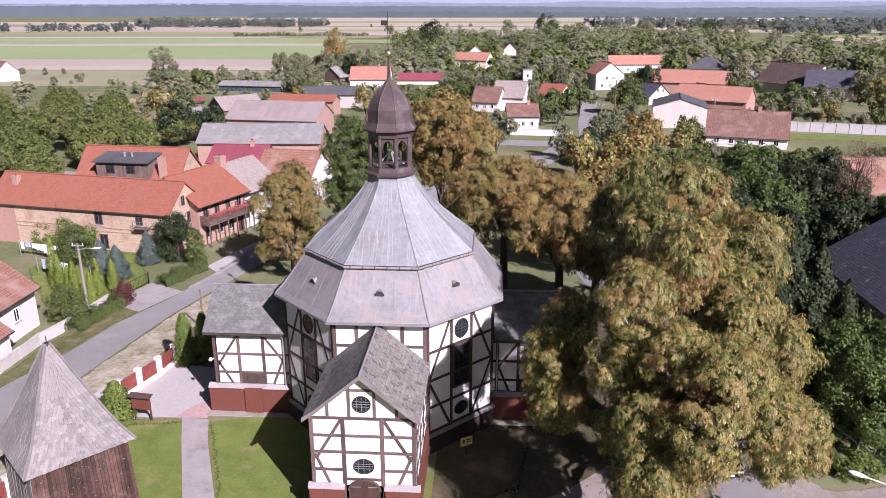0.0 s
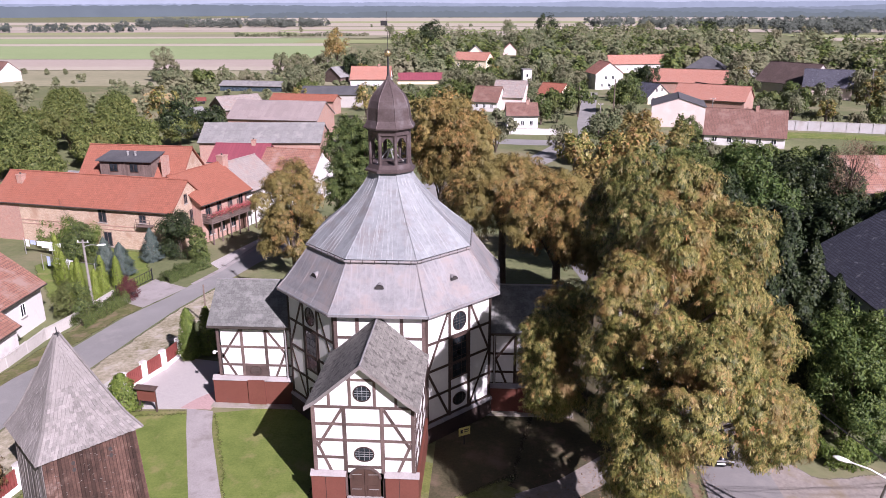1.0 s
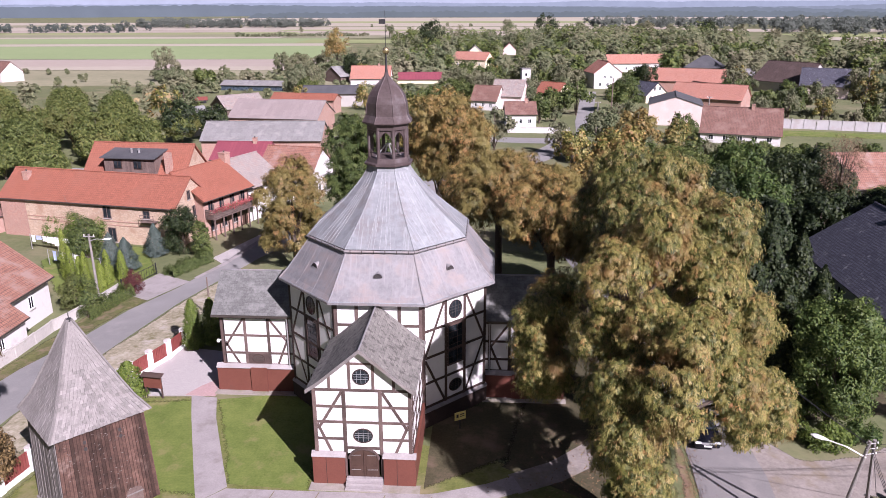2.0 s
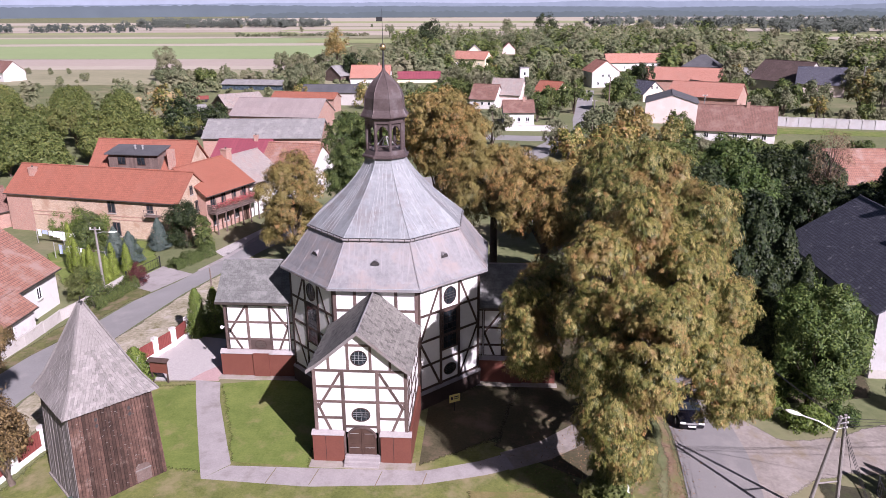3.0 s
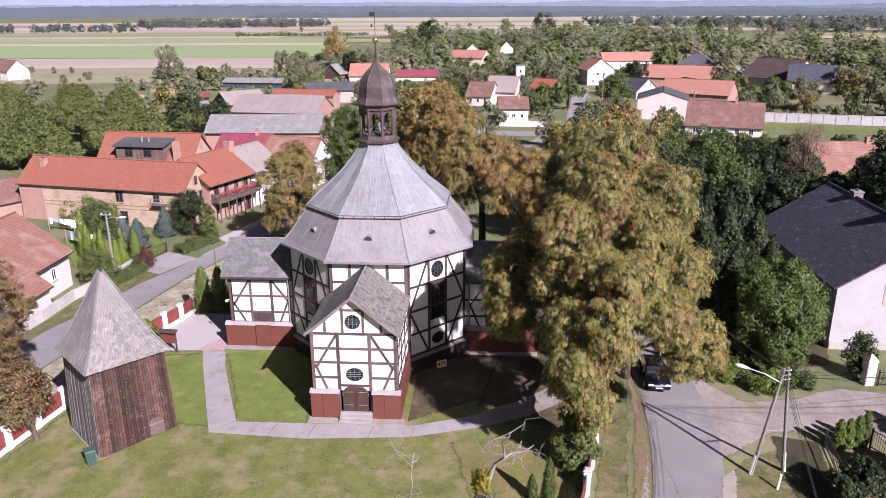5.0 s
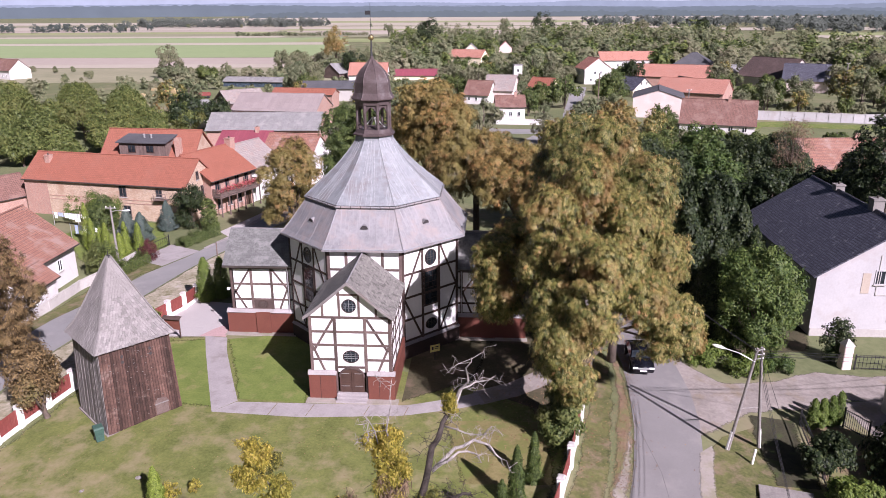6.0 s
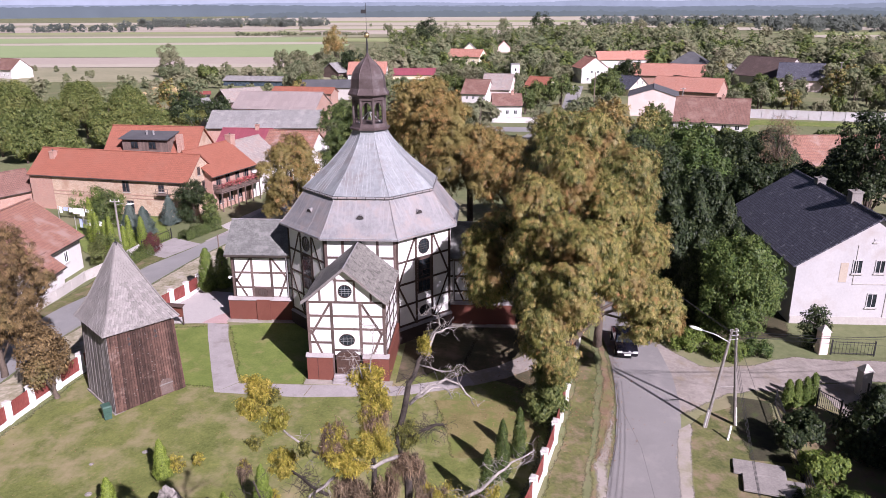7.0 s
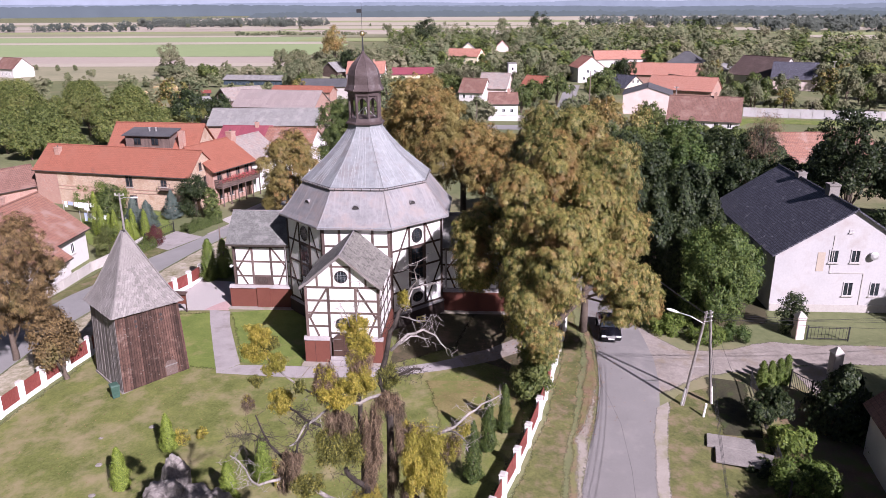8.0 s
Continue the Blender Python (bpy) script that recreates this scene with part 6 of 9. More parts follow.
tree("chestnut_tree", -15.2, 42.5, 13.6, (4.9, 4.8), M["brownleaf"], "horse chestnut turned brown at the street corner", seed=20, leaves=13000, size=0.44, kind="palm", lobes=300, lobe_r=0.66, clear=0.1, trunk_r=0.34, droop=0.3, low=-0.85)
tree("maple_tree", 0.5, 58.0, 19.5, (6.4, 6.4), M["brownleaf"], "yellow-brown maple behind the church", seed=21, leaves=12000, size=0.42, kind="tri", lobes=260, lobe_r=0.8, clear=0.25)
tree("maple_tree", 20.5, 43.0, 14.0, (6.2, 6.2), M["brownleaf"], "yellow-brown maple beside the road", seed=22, leaves=12000, size=0.42, kind="tri", lobes=260, lobe_r=0.8, clear=0.25)
tree("maple_tree", 24.5, 62.0, 14.5, (5, 5), M["chestnut"], "yellowing maple beside the road", seed=23, leaves=9000, size=0.46, kind="tri", lobes=260, lobe_r=0.8, clear=0.22)
tree("maple_tree", 33.5, 93.0, 11.0, (4.2, 4.2), M["brownleaf"], "brown-leaved lime tree at the road", seed=24, leaves=8000, size=0.44, kind="tri", lobes=260, lobe_r=0.8, clear=0.15)
# ivy on the near trunk
shrub("ivy", 14.8, -4.3, (1.7, 1.6, 3.2), M["grovegreen"], "dense dark green ivy round a chestnut trunk", "ivy", 31, 9000, 0.22)
# trees round the dark-roofed house
tree("robinia_tree", 31.3, 9.6, 10.6, (3.9, 3.9), M["robinia"], "fresh green robinia beside the house", seed=41, leaves=44000, size=0.2, lobes=360, lobe_r=0.62, clear=0.04, trunk_r=0.25, low=-0.9)
tree("robinia_tree", 34.2, 12.6, 8.4, (2.9, 2.9), M["robinia"], "green robinia at the driveway", seed=42, leaves=12000, size=0.28, lobes=80, lobe_r=0.8, clear=0.06, trunk_r=0.2, low=-0.8)
SP = "dark green spruce in deep shade"
for k, (x, y, h, r) in enumerate(((28.0, 19.5, 12.5, 3.0), (31.8, 25.0, 12.0, 3.0), (27.5, 28.5, 12.0, 3.2), (34.0, 33.0, 10.5, 2.8), (29.5, 14.6, 9.5, 2.8), (25.8, 24.0, 11.5, 2.8), (34.6, 20.5, 9.0, 2.6), (36.0, 28.5, 9.5, 2.7))):
    conifer("spruce_tree", x, y, h, r, M["darkgreen"], SP, "spruce", 50 + k, 13000, 0.32, 0.8, "dark spruces beside the house")
GR = "green trees behind the house"
for k, (x, y, h, r, m) in enumerate(((30.5, 41, 12.5, 4.6, "darkgreen"), (38, 47, 12.0, 4.8, "robinia"), (31, 56, 12.0, 4.6, "darkgreen"), (40, 61, 12.6, 5.0, "robinia"), (49, 52, 9.5, 4.2, "darkgreen"), (54.6, 37, 18.2, 6.0, "darkgreen"), (57, 29, 7.5, 4.2, "darkgreen"), (63, 37, 17.5, 6.6, "darkgreen"), (70, 27, 17.5, 6.6, "darkgreen"), (57, 71, 7.5, 4.0, "darkgreen"), (66, 72, 3.8, 3.4, "green"), (76, 69, 3.4, 3.0, "green"), (72, 46, 8.5, 4.4, "green"), (60, 24, 10, 4.2, "darkgreen"), (36, 74, 9.5, 4.2, "green"), (46, 74, 9, 4, "darkgreen"), (27, 76, 9, 4.2, "green"), (64, 62, 5.4, 3.4, "green"), (55, 66, 8, 3.6, "darkgreen"), (78, 60, 4.8, 3.4, "green"), (88, 48, 11, 5, "darkgreen"), (36, 39, 10.5, 4.2, "darkgreen"), (43.5, 42.5, 10.5, 4.4, "darkgreen"), (50.5, 43.5, 10, 4.2, "darkgreen"), (34, 49, 11.5, 4.2, "darkgreen"), (45, 55, 11.5, 4.6, "darkgreen"), (26, 48, 11, 4, "green"), (47, 64, 10.5, 4.2, "darkgreen"), (61, 55, 11, 4.8, "darkgreen"), (52, 60, 9.5, 4, "darkgreen"), (58, 79, 8.5, 4, "darkgreen"), (57, 88, 7.2, 3.8, "green"), (80, 74, 3.2, 2.6, "green"))):
    tree("deciduous_tree", x, y, h, (r, r), M[m], "leafy %s tree in the old garden" % ("fresh green" if m in ("robinia", "green") else "dark green"), seed=60 + k, leaves=16000 if h > 15 else 11000, size=0.36, lobes=260, lobe_r=0.7, clear=0.12, group=GR, trunk_r=0.25, kind="tri")
tree("bare_tree", 49.3, 52.0, 15.3, (3.4, 3.2), M["drytwig"], "half-bare brown-twigged tree in the old garden", seed=59, leaves=2600, size=0.55, kind="needle", lobes=120, lobe_r=0.9, clear=0.35, trunk_r=0.2, limbs=26, group=GR)
# left: grove behind the brick house
GV = "grove behind the brick house"
for k, (x, y, h, r) in enumerate(((-76, 92, 8, 5), (-84, 99, 9.5, 5.5), (-93, 108, 10, 6), (-82, 114, 10.5, 6), (-72, 106, 9.5, 5.5), (-66, 113, 8.5, 4.6), (-101, 120, 11, 6), (-90, 128, 11, 6), (-78, 128, 10, 5.5), (-111, 133, 11, 6), (-99, 143, 10, 6), (-88, 147, 9.5, 5.5), (-121, 148, 11, 6.2), (-108, 160, 9.5, 5.6), (-61, 121, 8.6, 4.6), (-70, 84, 6.5, 4.4), (-118, 118, 10.5, 6), (-130, 132, 10.5, 6), (-79, 86, 7, 4.6), (-88, 92, 8, 5), (-97, 101, 8.5, 5.4), (-68, 98, 7.5, 4.6), (-62, 105, 7.5, 4.4), (-107, 109, 9, 5.6), (-74, 118, 9, 5), (-93, 118, 9.5, 5.4))):
    tree("deciduous_tree", x, y, h, (r, r), M["grovegreen"], "rounded green broadleaf tree", seed=90 + k, leaves=9500, size=0.44, kind="tri", lobes=230, lobe_r=0.9, clear=0.04, group=GV, trunk_r=0.25, limbs=5)
# garden of the brick house
TH = "bright green columnar thuja in the garden"
for k, (x, y, h) in enumerate(((-38.5, 35.7, 4.2), (-36.6, 34.2, 3.6), (-35.3, 33.0, 4.4), (-34.5, 35.9, 3.8), (-33.4, 37.0, 3.4), (-39.8, 37.0, 5.6), (-33.9, 33.4, 3.2))):
    conifer("thuja", x, y, h * 1.1, 0.62, M["limegreen"], TH, "thuja", 120 + k, 5000, 0.12, 0.45, "garden thujas")
conifer("spruce_tree", -34.8, 40.8, 4.0, 1.6, M["bluegreen"], "small blue spruce in the garden", "spruce", 131, 6500, 0.17, 0.7)
conifer("spruce_tree", -33.6, 46.0, 4.2, 1.4, M["bluegreen"], "small blue spruce by the brick wall", "spruce", 132, 6500, 0.17, 0.7)
conifer("spruce_tree", -37.8, 43.0, 3.9, 1.3, M["bluegreen"], "small blue spruce in the garden", "spruce", 133, 6500, 0.17, 0.7)
shrub("garden_bush", -30.6, 47.0, (2.7, 2.0, 3.6), M["darkgreen"], "large dark green garden bush", "bush", 134, 6500, 0.22)
shrub("garden_bush", -27.9, 46.4, (1.3, 1.3, 2.7), M["green"], "round green garden bush", "bush", 135, 2200, 0.26)
shrub("garden_bush", -41.5, 44.6, (2.4, 1.6, 2.9), M["green"], "leafy green lilac bush", "bush", 136, 6000, 0.22)
shrub("garden_bush", -45.5, 49.0, (4.2, 0.8, 2.6), M["brightgreen"], "green vine along the brick wall", "bush", 137, 5200, 0.2)
shrub("garden_bush", -33.6, 28.6, (2.2, 1.6, 2.5), M["green"], "green shrubs beside the white house", "bush", 138, 4400, 0.2)
hedge("hedge", -32.1, 26.2, -30.9, 33.2, 1.5, 1.3, M["green"], "clipped dark green hedge along the street", 140, 9000, 0.13)
hedge("hedge", -28.9, 38.6, -26.5, 44.6, 1.6, 1.4, M["green"], "clipped green hedge along the street", 141, 9000, 0.13)
shrub("barberry_bush", -30.6, 33.6, (1.2, 1.2, 1.5), M["redleaf"], "dark red barberry bush", "bush", 142, 3000, 0.13)
# round the church
conifer("thuja", -17.7, 18.2, 4.6, 0.95, M["brightgreen"], "tall dense green thuja beside the church", "thuja", 150, 7000, 0.14, 0.45)
conifer("thuja", -16.4, 19.0, 4.4, 0.9, M["brightgreen"], "tall dense green thuja beside the church", "thuja", 151, 6500, 0.14, 0.45)
conifer("round_bush", -19.4, 9.9, 2.9, 1.35, M["brightgreen"], "dense rounded green bush by the forecourt", "bush", 152, 5200, 0.16, 0.5)
YT = "young thujas on the lawn"
for k, (x, y, h, r) in enumerate(((-9.2, -12.3, 2.5, 0.55), (-10.6, -16.0, 2.7, 0.6), (-2.1, -15.0, 2.9, 0.62), (-3.6, -16.9, 2.6, 0.6), (12.6, -9.0, 2.8, 0.6), (11.5, -11.2, 3.2, 0.7), (10.6, -14.3, 3.3, 0.72))):
    conifer("thuja", x, y, h * (1.1 if k < 4 else 1.3), r * (0.95 if k < 4 else 0.8), M["limegreen"] if k < 4 else M["thujagreen"], "young %s columnar thuja on the lawn" % ("bright green" if k < 4 else "dark green"), "thuja", 160 + k, 6500, 0.11, 0.5, YT)
for k, (x, y, r) in enumerate(((-7.5, -10.9, 0.42), (-1.7, -14.3, 0.5), (-1.0, -15.6, 0.4), (-8.6, -11.6, 0.6))):
    shrub("flowering_shrub", x, y, (r, r, r * 1.1), M["yellowgreen"], "small pale yellowish shrub on the lawn", "shrub", 170 + k, 420, 0.12)
tree("plum_tree", -21.4, -3.0, 5.9, (2.2, 2.6), M["rust"], "small rust-brown tree leaning over the fence", seed=180, leaves=12000, size=0.19, lobes=90, lobe_r=0.7, clear=0.06, trunk_r=0.2, shift=(-0.7, 0.3), low=-0.9)
tree("chestnut_tree", -28.0, 0.8, 13.6, (5.4, 5.6), M["rust"], "brownish chestnut over the street", seed=181, leaves=13000, size=0.38, kind="palm", lobes=320, lobe_r=0.62, clear=0.12, trunk_r=0.25, low=-0.9)
# gardens at the lower road
# Added low growth whose dark leaves stand in for shade on the verge.
for k, (x, y, r) in enumerate(((28.9, -11.0, 0.9),)):
    shrub("ditch_weeds", x, y, (r, r, 0.32), M["darkgreen"], "low dark growth added to darken the shaded verge", "weeds", 230 + k, 2600, 0.18)
for k, (x, y, h) in enumerate(((32.6, -0.1, 2.4), (33.35, 0.2, 2.3), (34.1, 0.5, 2.4), (34.8, 0.85, 2.6))):
    conifer("thuja", x, y, h, 0.42, M["brightgreen"], "small clipped green thuja at the fence", "thuja", 190 + k, 3600, 0.11, 0.3, "thujas at the fence")
tree("apple_tree", 31.0, -6.0, 3.3, (2.2, 2.0), M["darkgreen"], "grey-green small garden tree", seed=195, leaves=9000, size=0.22, lobes=90, lobe_r=0.8, clear=0.06, trunk_r=0.1)
shrub("garden_bush", 31.5, -8.9, (1.7, 1.4, 1.25), M["brightgreen"], "spreading bright green garden bush", "bush", 196, 5200, 0.2)
shrub("garden_bush", 30.9, -12.8, (2.3, 1.7, 1.3), M["brightgreen"], "green garden bushes beside the fence", "bush", 197, 5600, 0.2)
conifer("spruce_tree", 36.3, -5.2, 5.0, 2.7, M["darkgreen"], "dark spreading spruce in the garden", "spruce", 198, 6000, 0.3, 0.7)
conifer("spruce_tree", 38.8, -7.8, 4.6, 2.3, M["darkgreen"], "dark spreading spruce in the garden", "spruce", 199, 4600, 0.34, 0.7)
shrub("garden_bush", 38.9, 11.0, (1.4, 1.2, 2.4), M["darkgreen"], "dark green bush at the gate pillar", "bush", 200, 2400, 0.22)
shrub("wayside_bush", 27.6, 8.8, (2.2, 1.6, 1.2), M["brightgreen"], "low bright green wayside growth", "bush", 201, 2600, 0.2)
shrub("wayside_bush", 30.4, 7.2, (1.8, 1.2, 1.1), M["brightgreen"], "low bright green wayside growth", "bush", 203, 2600, 0.18)
shrub("wayside_bush", 33.0, 8.2, (1.5, 1.1, 1.0), M["robinia"], "low green wayside growth", "bush", 204, 2200, 0.18)
shrub("wayside_bush", 25.6, 12.0, (1.4, 2.0, 1.2), M["brightgreen"], "low bright green wayside growth", "bush", 202, 2200, 0.2)


# ---- dead tree with mistletoe, close to the camera ----
def dead_tree():
    """Two leaders wrapped in withered growth, bare bleached limbs and mistletoe bunches. Limbs: x, z and offset in depth."""
    rng = np.random.default_rng(7)
    ob = thing("mistletoe_tree", 8.0, -34.6, gz(8, -34.6) - 0.1, 0, "half-dead tree with bleached branches and mistletoe clumps", "tree")
    z0 = 1.5 + 0.1
    def P(x, z, dy=0.0):
        return (x - 8.0, dy, z + z0)
    bm = bmesh.new()
    tube(bm, [(0.3, 0, -0.3), (0.25, 0.1, 4), (0.3, 0, 8), (0.35, -0.1, 10.5), (0.2, -0.1, 12.3)], [0.36, 0.28, 0.22, 0.19, 0.12], 10)
    part("trunk", bm, M["darkbark"], ob, "dark furrowed trunk", True)
    limbs = (
        ("dark", 0.110, 0.050, [(8.59, 11.79, 0.0), (8.65, 16.15, 0.16), (8.51, 16.7, 0.31), (8.36, 17.01, 0.47), (8.51, 17.72, 0.63), (8.63, 18.43, 0.79), (8.83, 18.83, 0.94), (8.98, 19.11, 1.1)]),
        ("dark", 0.085, 0.035, [(7.88, 11.92, -0.2), (7.9, 15.58, -0.02), (7.82, 16.44, 0.16), (7.78, 17.22, 0.34), (7.76, 17.75, 0.52), (7.68, 18.28, 0.7)]),
        ("pale", 0.035, 0.010, [(8.98, 19.11, 1.1), (9.23, 19.51, 1.37), (9.49, 19.52, 1.63), (9.94, 19.55, 1.9)]),
        ("pale", 0.030, 0.008, [(9.07, 19.3, 1.1), (9.38, 19.89, 0.97), (9.33, 20.27, 0.83), (9.45, 20.57, 0.7)]),
        ("pale", 0.050, 0.010, [(8.62, 17.84, 0.8), (9.09, 18.21, 1.12), (9.49, 18.22, 1.44), (9.83, 17.9, 1.76), (10.11, 17.34, 2.08), (10.19, 16.92, 2.4)]),
        ("pale", 0.035, 0.010, [(8.76, 18.0, 0.8), (9.18, 18.22, 0.97), (9.52, 18.09, 1.13), (9.59, 17.86, 1.3)]),
        ("pale", 0.022, 0.008, [(8.86, 18.82, 1.0), (9.34, 18.77, 0.83), (9.71, 18.86, 0.67), (9.81, 19.11, 0.5)]),
        ("dark", 0.045, 0.030, [(8.5, 17.12, 0.5), (9.12, 17.25, 0.7), (9.46, 17.24, 0.9)]),
        ("pale", 0.055, 0.022, [(8.6, 16.65, 0.3), (8.34, 16.81, 0.07), (7.88, 16.69, -0.16), (7.29, 16.74, -0.39), (6.92, 16.62, -0.61), (6.47, 16.34, -0.84), (6.31, 16.06, -1.07), (6.15, 16.0, -1.3)]),
        ("dark", 0.045, 0.020, [(6.9, 16.41, -0.9), (6.43, 16.34, -0.53), (5.87, 16.49, -0.17), (5.35, 16.45, 0.2)]),
        ("dark", 0.050, 0.018, [(6.22, 14.92, -1.3), (5.9, 15.48, -1.1), (5.47, 15.77, -0.9), (5.23, 16.08, -0.7), (5.01, 16.43, -0.5)]),
        ("dark", 0.018, 0.008, [(5.55, 16.03, -1.1), (5.28, 16.28, -1.3), (5.13, 16.45, -1.5), (4.82, 16.5, -1.7)]),
        ("pale", 0.075, 0.012, [(7.85, 13.32, -0.3), (6.93, 13.84, -0.54), (6.46, 14.46, -0.78), (6.14, 14.85, -1.01), (5.74, 14.9, -1.25), (5.27, 14.88, -1.49), (5.14, 15.26, -1.73), (4.98, 15.94, -1.96), (4.87, 16.26, -2.2)]),
        ("dark", 0.030, 0.020, [(6.23, 15.06, -1.3), (6.29, 15.72, -1.17), (6.46, 16.16, -1.03), (6.61, 16.52, -0.9)]),
        ("dark", 0.100, 0.060, [(7.95, 13.43, -0.2), (8.04, 14.24, -0.53), (7.79, 14.68, -0.87), (7.6, 15.3, -1.2)]),
        ("pale", 0.075, 0.018, [(8.8, 14.95, 0.0), (9.28, 15.08, 0.33), (9.83, 15.23, 0.67), (10.4, 15.29, 1.0), (10.84, 15.58, 1.33), (11.2, 15.7, 1.67), (11.81, 15.87, 2.0)]),
        ("pale", 0.028, 0.008, [(10.26, 15.16, 1.0), (10.65, 15.34, 0.47), (10.83, 15.49, -0.07), (10.87, 15.56, -0.6)]),
        ("pale", 0.018, 0.006, [(7.78, 18.64, 0.6), (7.74, 19.11, 0.73), (7.77, 19.51, 0.87), (7.81, 19.91, 1.0)]),
        ("pale", 0.015, 0.006, [(7.55, 18.68, 0.5), (7.45, 19.31, 0.25), (7.32, 19.67, 0.0)]),
        ("pale", 0.035, 0.020, [(7.85, 16.53, 0.0), (6.77, 16.76, 0.1), (6.18, 16.92, 0.2), (5.71, 17.2, 0.3), (5.44, 17.42, 0.4), (5.08, 17.83, 0.5)]),
    )
    for tone, r0, r1, path in limbs:
        path = [P(*p) for p in path]
        path = [p for a, b in zip(path, path[1:]) for p in (a, tuple((np.array(a) + np.array(b)) / 2 + rng.normal(scale=0.035, size=3)))] + [path[-1]]
        bm = bmesh.new()
        tube(bm, path, list(np.linspace(r0, r1, len(path))), 7)
        br = part("branch", bm, M["deadwood"] if tone == "pale" else M["darkbark"], ob, "bleached bare branch" if tone == "pale" else "", True)
        tw = bmesh.new()
        for i in range(7 if tone == "pale" and r0 < 0.06 else 34):
            k = rng.integers(2, len(path))
            u = rng.uniform(0, 1)
            p = np.array(path[k - 1]) * (1 - u) + np.array(path[k]) * u
            d = rng.normal(size=3)
            d[2] = d[2] * 0.6 - 0.1
            d /= np.linalg.norm(d)
            q = p + d * rng.uniform(0.12, 0.6)
            m = (p + q) / 2 + rng.normal(scale=0.06, size=3)
            tube(tw, [p, m, q], [0.0065, 0.005, 0.0025], 4)
            for j in range(3):
                e = m + (q - m) * rng.uniform(0, 0.9)
                g = e + rng.normal(scale=0.11, size=3)
                tube(tw, [e, g, g + rng.normal(scale=0.07, size=3) + np.array([0, 0, -0.05])], [0.005, 0.004, 0.002], 4)
        tagged(part("twig", tw, M["deadwood"] if tone == "pale" else M["darkbark"], br), kind="stuff")
    # x, z, offset in depth, half width, half height; 0 withered, 1 golden, 2 golden and withered, 3 olive
    clumps = ((7.62, 18.63, 0.7, 0.41, 0.34, 1), (7.79, 18.14, 0.6, 0.37, 0.5, 1), (7.79, 17.77, 0.4, 0.34, 0.35, 2), (7.84, 17.25, 0.2, 0.41, 0.39, 1), (6.94, 17.27, -0.1, 0.37, 0.48, 2), (7.31, 17.19, -0.7, 0.51, 0.24, 1), (7.55, 17.32, -0.3, 0.38, 0.31, 1), (6.84, 17.75, -0.3, 0.17, 0.17, 2), (7.4, 16.52, -0.8, 0.38, 0.58, 0), (7.46, 16.0, -1.2, 0.64, 0.58, 3), (7.42, 15.23, 0.5, 0.37, 0.42, 3), (9.25, 15.24, 0.6, 0.52, 0.5, 2), (9.59, 14.83, 0.1, 0.64, 0.79, 1), (9.94, 14.66, -0.7, 0.4, 0.69, 1), (9.42, 15.09, -1.0, 0.41, 0.63, 1), (10.27, 14.82, 0.8, 0.43, 0.39, 2), (10.66, 15.09, 1.2, 0.21, 0.24, 1), (8.56, 17.18, 0.6, 0.35, 0.32, 3), (5.61, 16.59, 0.1, 0.38, 0.38, 1), (6.26, 17.27, -0.3, 0.2, 0.2, 3), (7.93, 13.84, -0.4, 0.47, 0.3, 1), (6.2, 15.65, -1.4, 0.34, 0.33, 0), (5.86, 14.91, -1.1, 0.2, 0.39, 0), (6.72, 15.03, -1.6, 0.48, 0.33, 3), (8.2, 15.79, -0.2, 0.26, 0.84, 0), (8.15, 14.88, -0.2, 0.26, 0.74, 0), (8.76, 16.12, 0.5, 0.26, 0.49, 0), (8.51, 16.79, -0.1, 0.41, 0.19, 0), (8.94, 15.71, -0.1, 0.14, 0.44, 0), (9.0, 19.32, 1.1, 0.23, 0.2, 1), (9.11, 13.91, -0.3, 0.33, 0.38, 0), (8.74, 14.59, -0.1, 0.12, 0.91, 0), (4.97, 18.48, 0.4, 0.45, 0.29, 1), (4.96, 18.1, 0.1, 0.37, 0.26, 1), (5.28, 18.13, 0.5, 0.29, 0.26, 3), (5.4, 17.64, 0.3, 0.37, 0.3, 1), (4.96, 17.03, -0.8, 0.17, 0.15, 2), (5.18, 17.55, -0.6, 0.19, 0.15, 3))
    for x, z, dy, r, h, sort in clumps:
        for fresh in ((0,), (1,), (1, 0), (1,))[sort]:
            share = 0.55 if sort == 2 else 1.0
            n = int((40000 if fresh else 14000) * share * r * h) + 60
            balls = 26
            c = rng.normal(size=(balls, 3))
            c *= (rng.uniform(0.15, 1.0, balls) ** 0.6 / np.linalg.norm(c, axis=1))[:, None]
            rr = rng.uniform(0.14, 0.4, balls)
            who = rng.choice(balls, n, p=rr ** 2 / (rr ** 2).sum())
            e = rng.normal(size=(n, 3))
            e /= np.linalg.norm(e, axis=1)[:, None]
            k = np.abs(rng.normal(0.75, 0.38, (n, 1)))
            hang = np.array([0, 0, -1.0]) * rng.exponential(0.1, (n, 1))
            p = np.array(P(x, z, dy)) + (c[who] + e * k * rr[who][:, None] + hang) * np.array([r, (r + h) / 2, h]) * 0.98
            v, f = leaf_arrays(p, e + np.array([0, 0, 0.3]) + rng.normal(scale=0.6, size=(n, 3)), 0.056 if fresh else 0.24, rng, "quad" if fresh else "needle", 0.5 if fresh else 0.8)
            tone = M["drytwig"] if not fresh else M["olivegreen"] if sort == 3 else M["yellowgreen"]
            ob2 = new("mistletoe", leaf_mesh("mistletoe", v, f, tone))
            ob2.parent = ob
            ob2["label"] = "brown withered twig clump" if not fresh else "dull olive mistletoe clump" if sort == 3 else "golden mistletoe clump"



dead_tree()


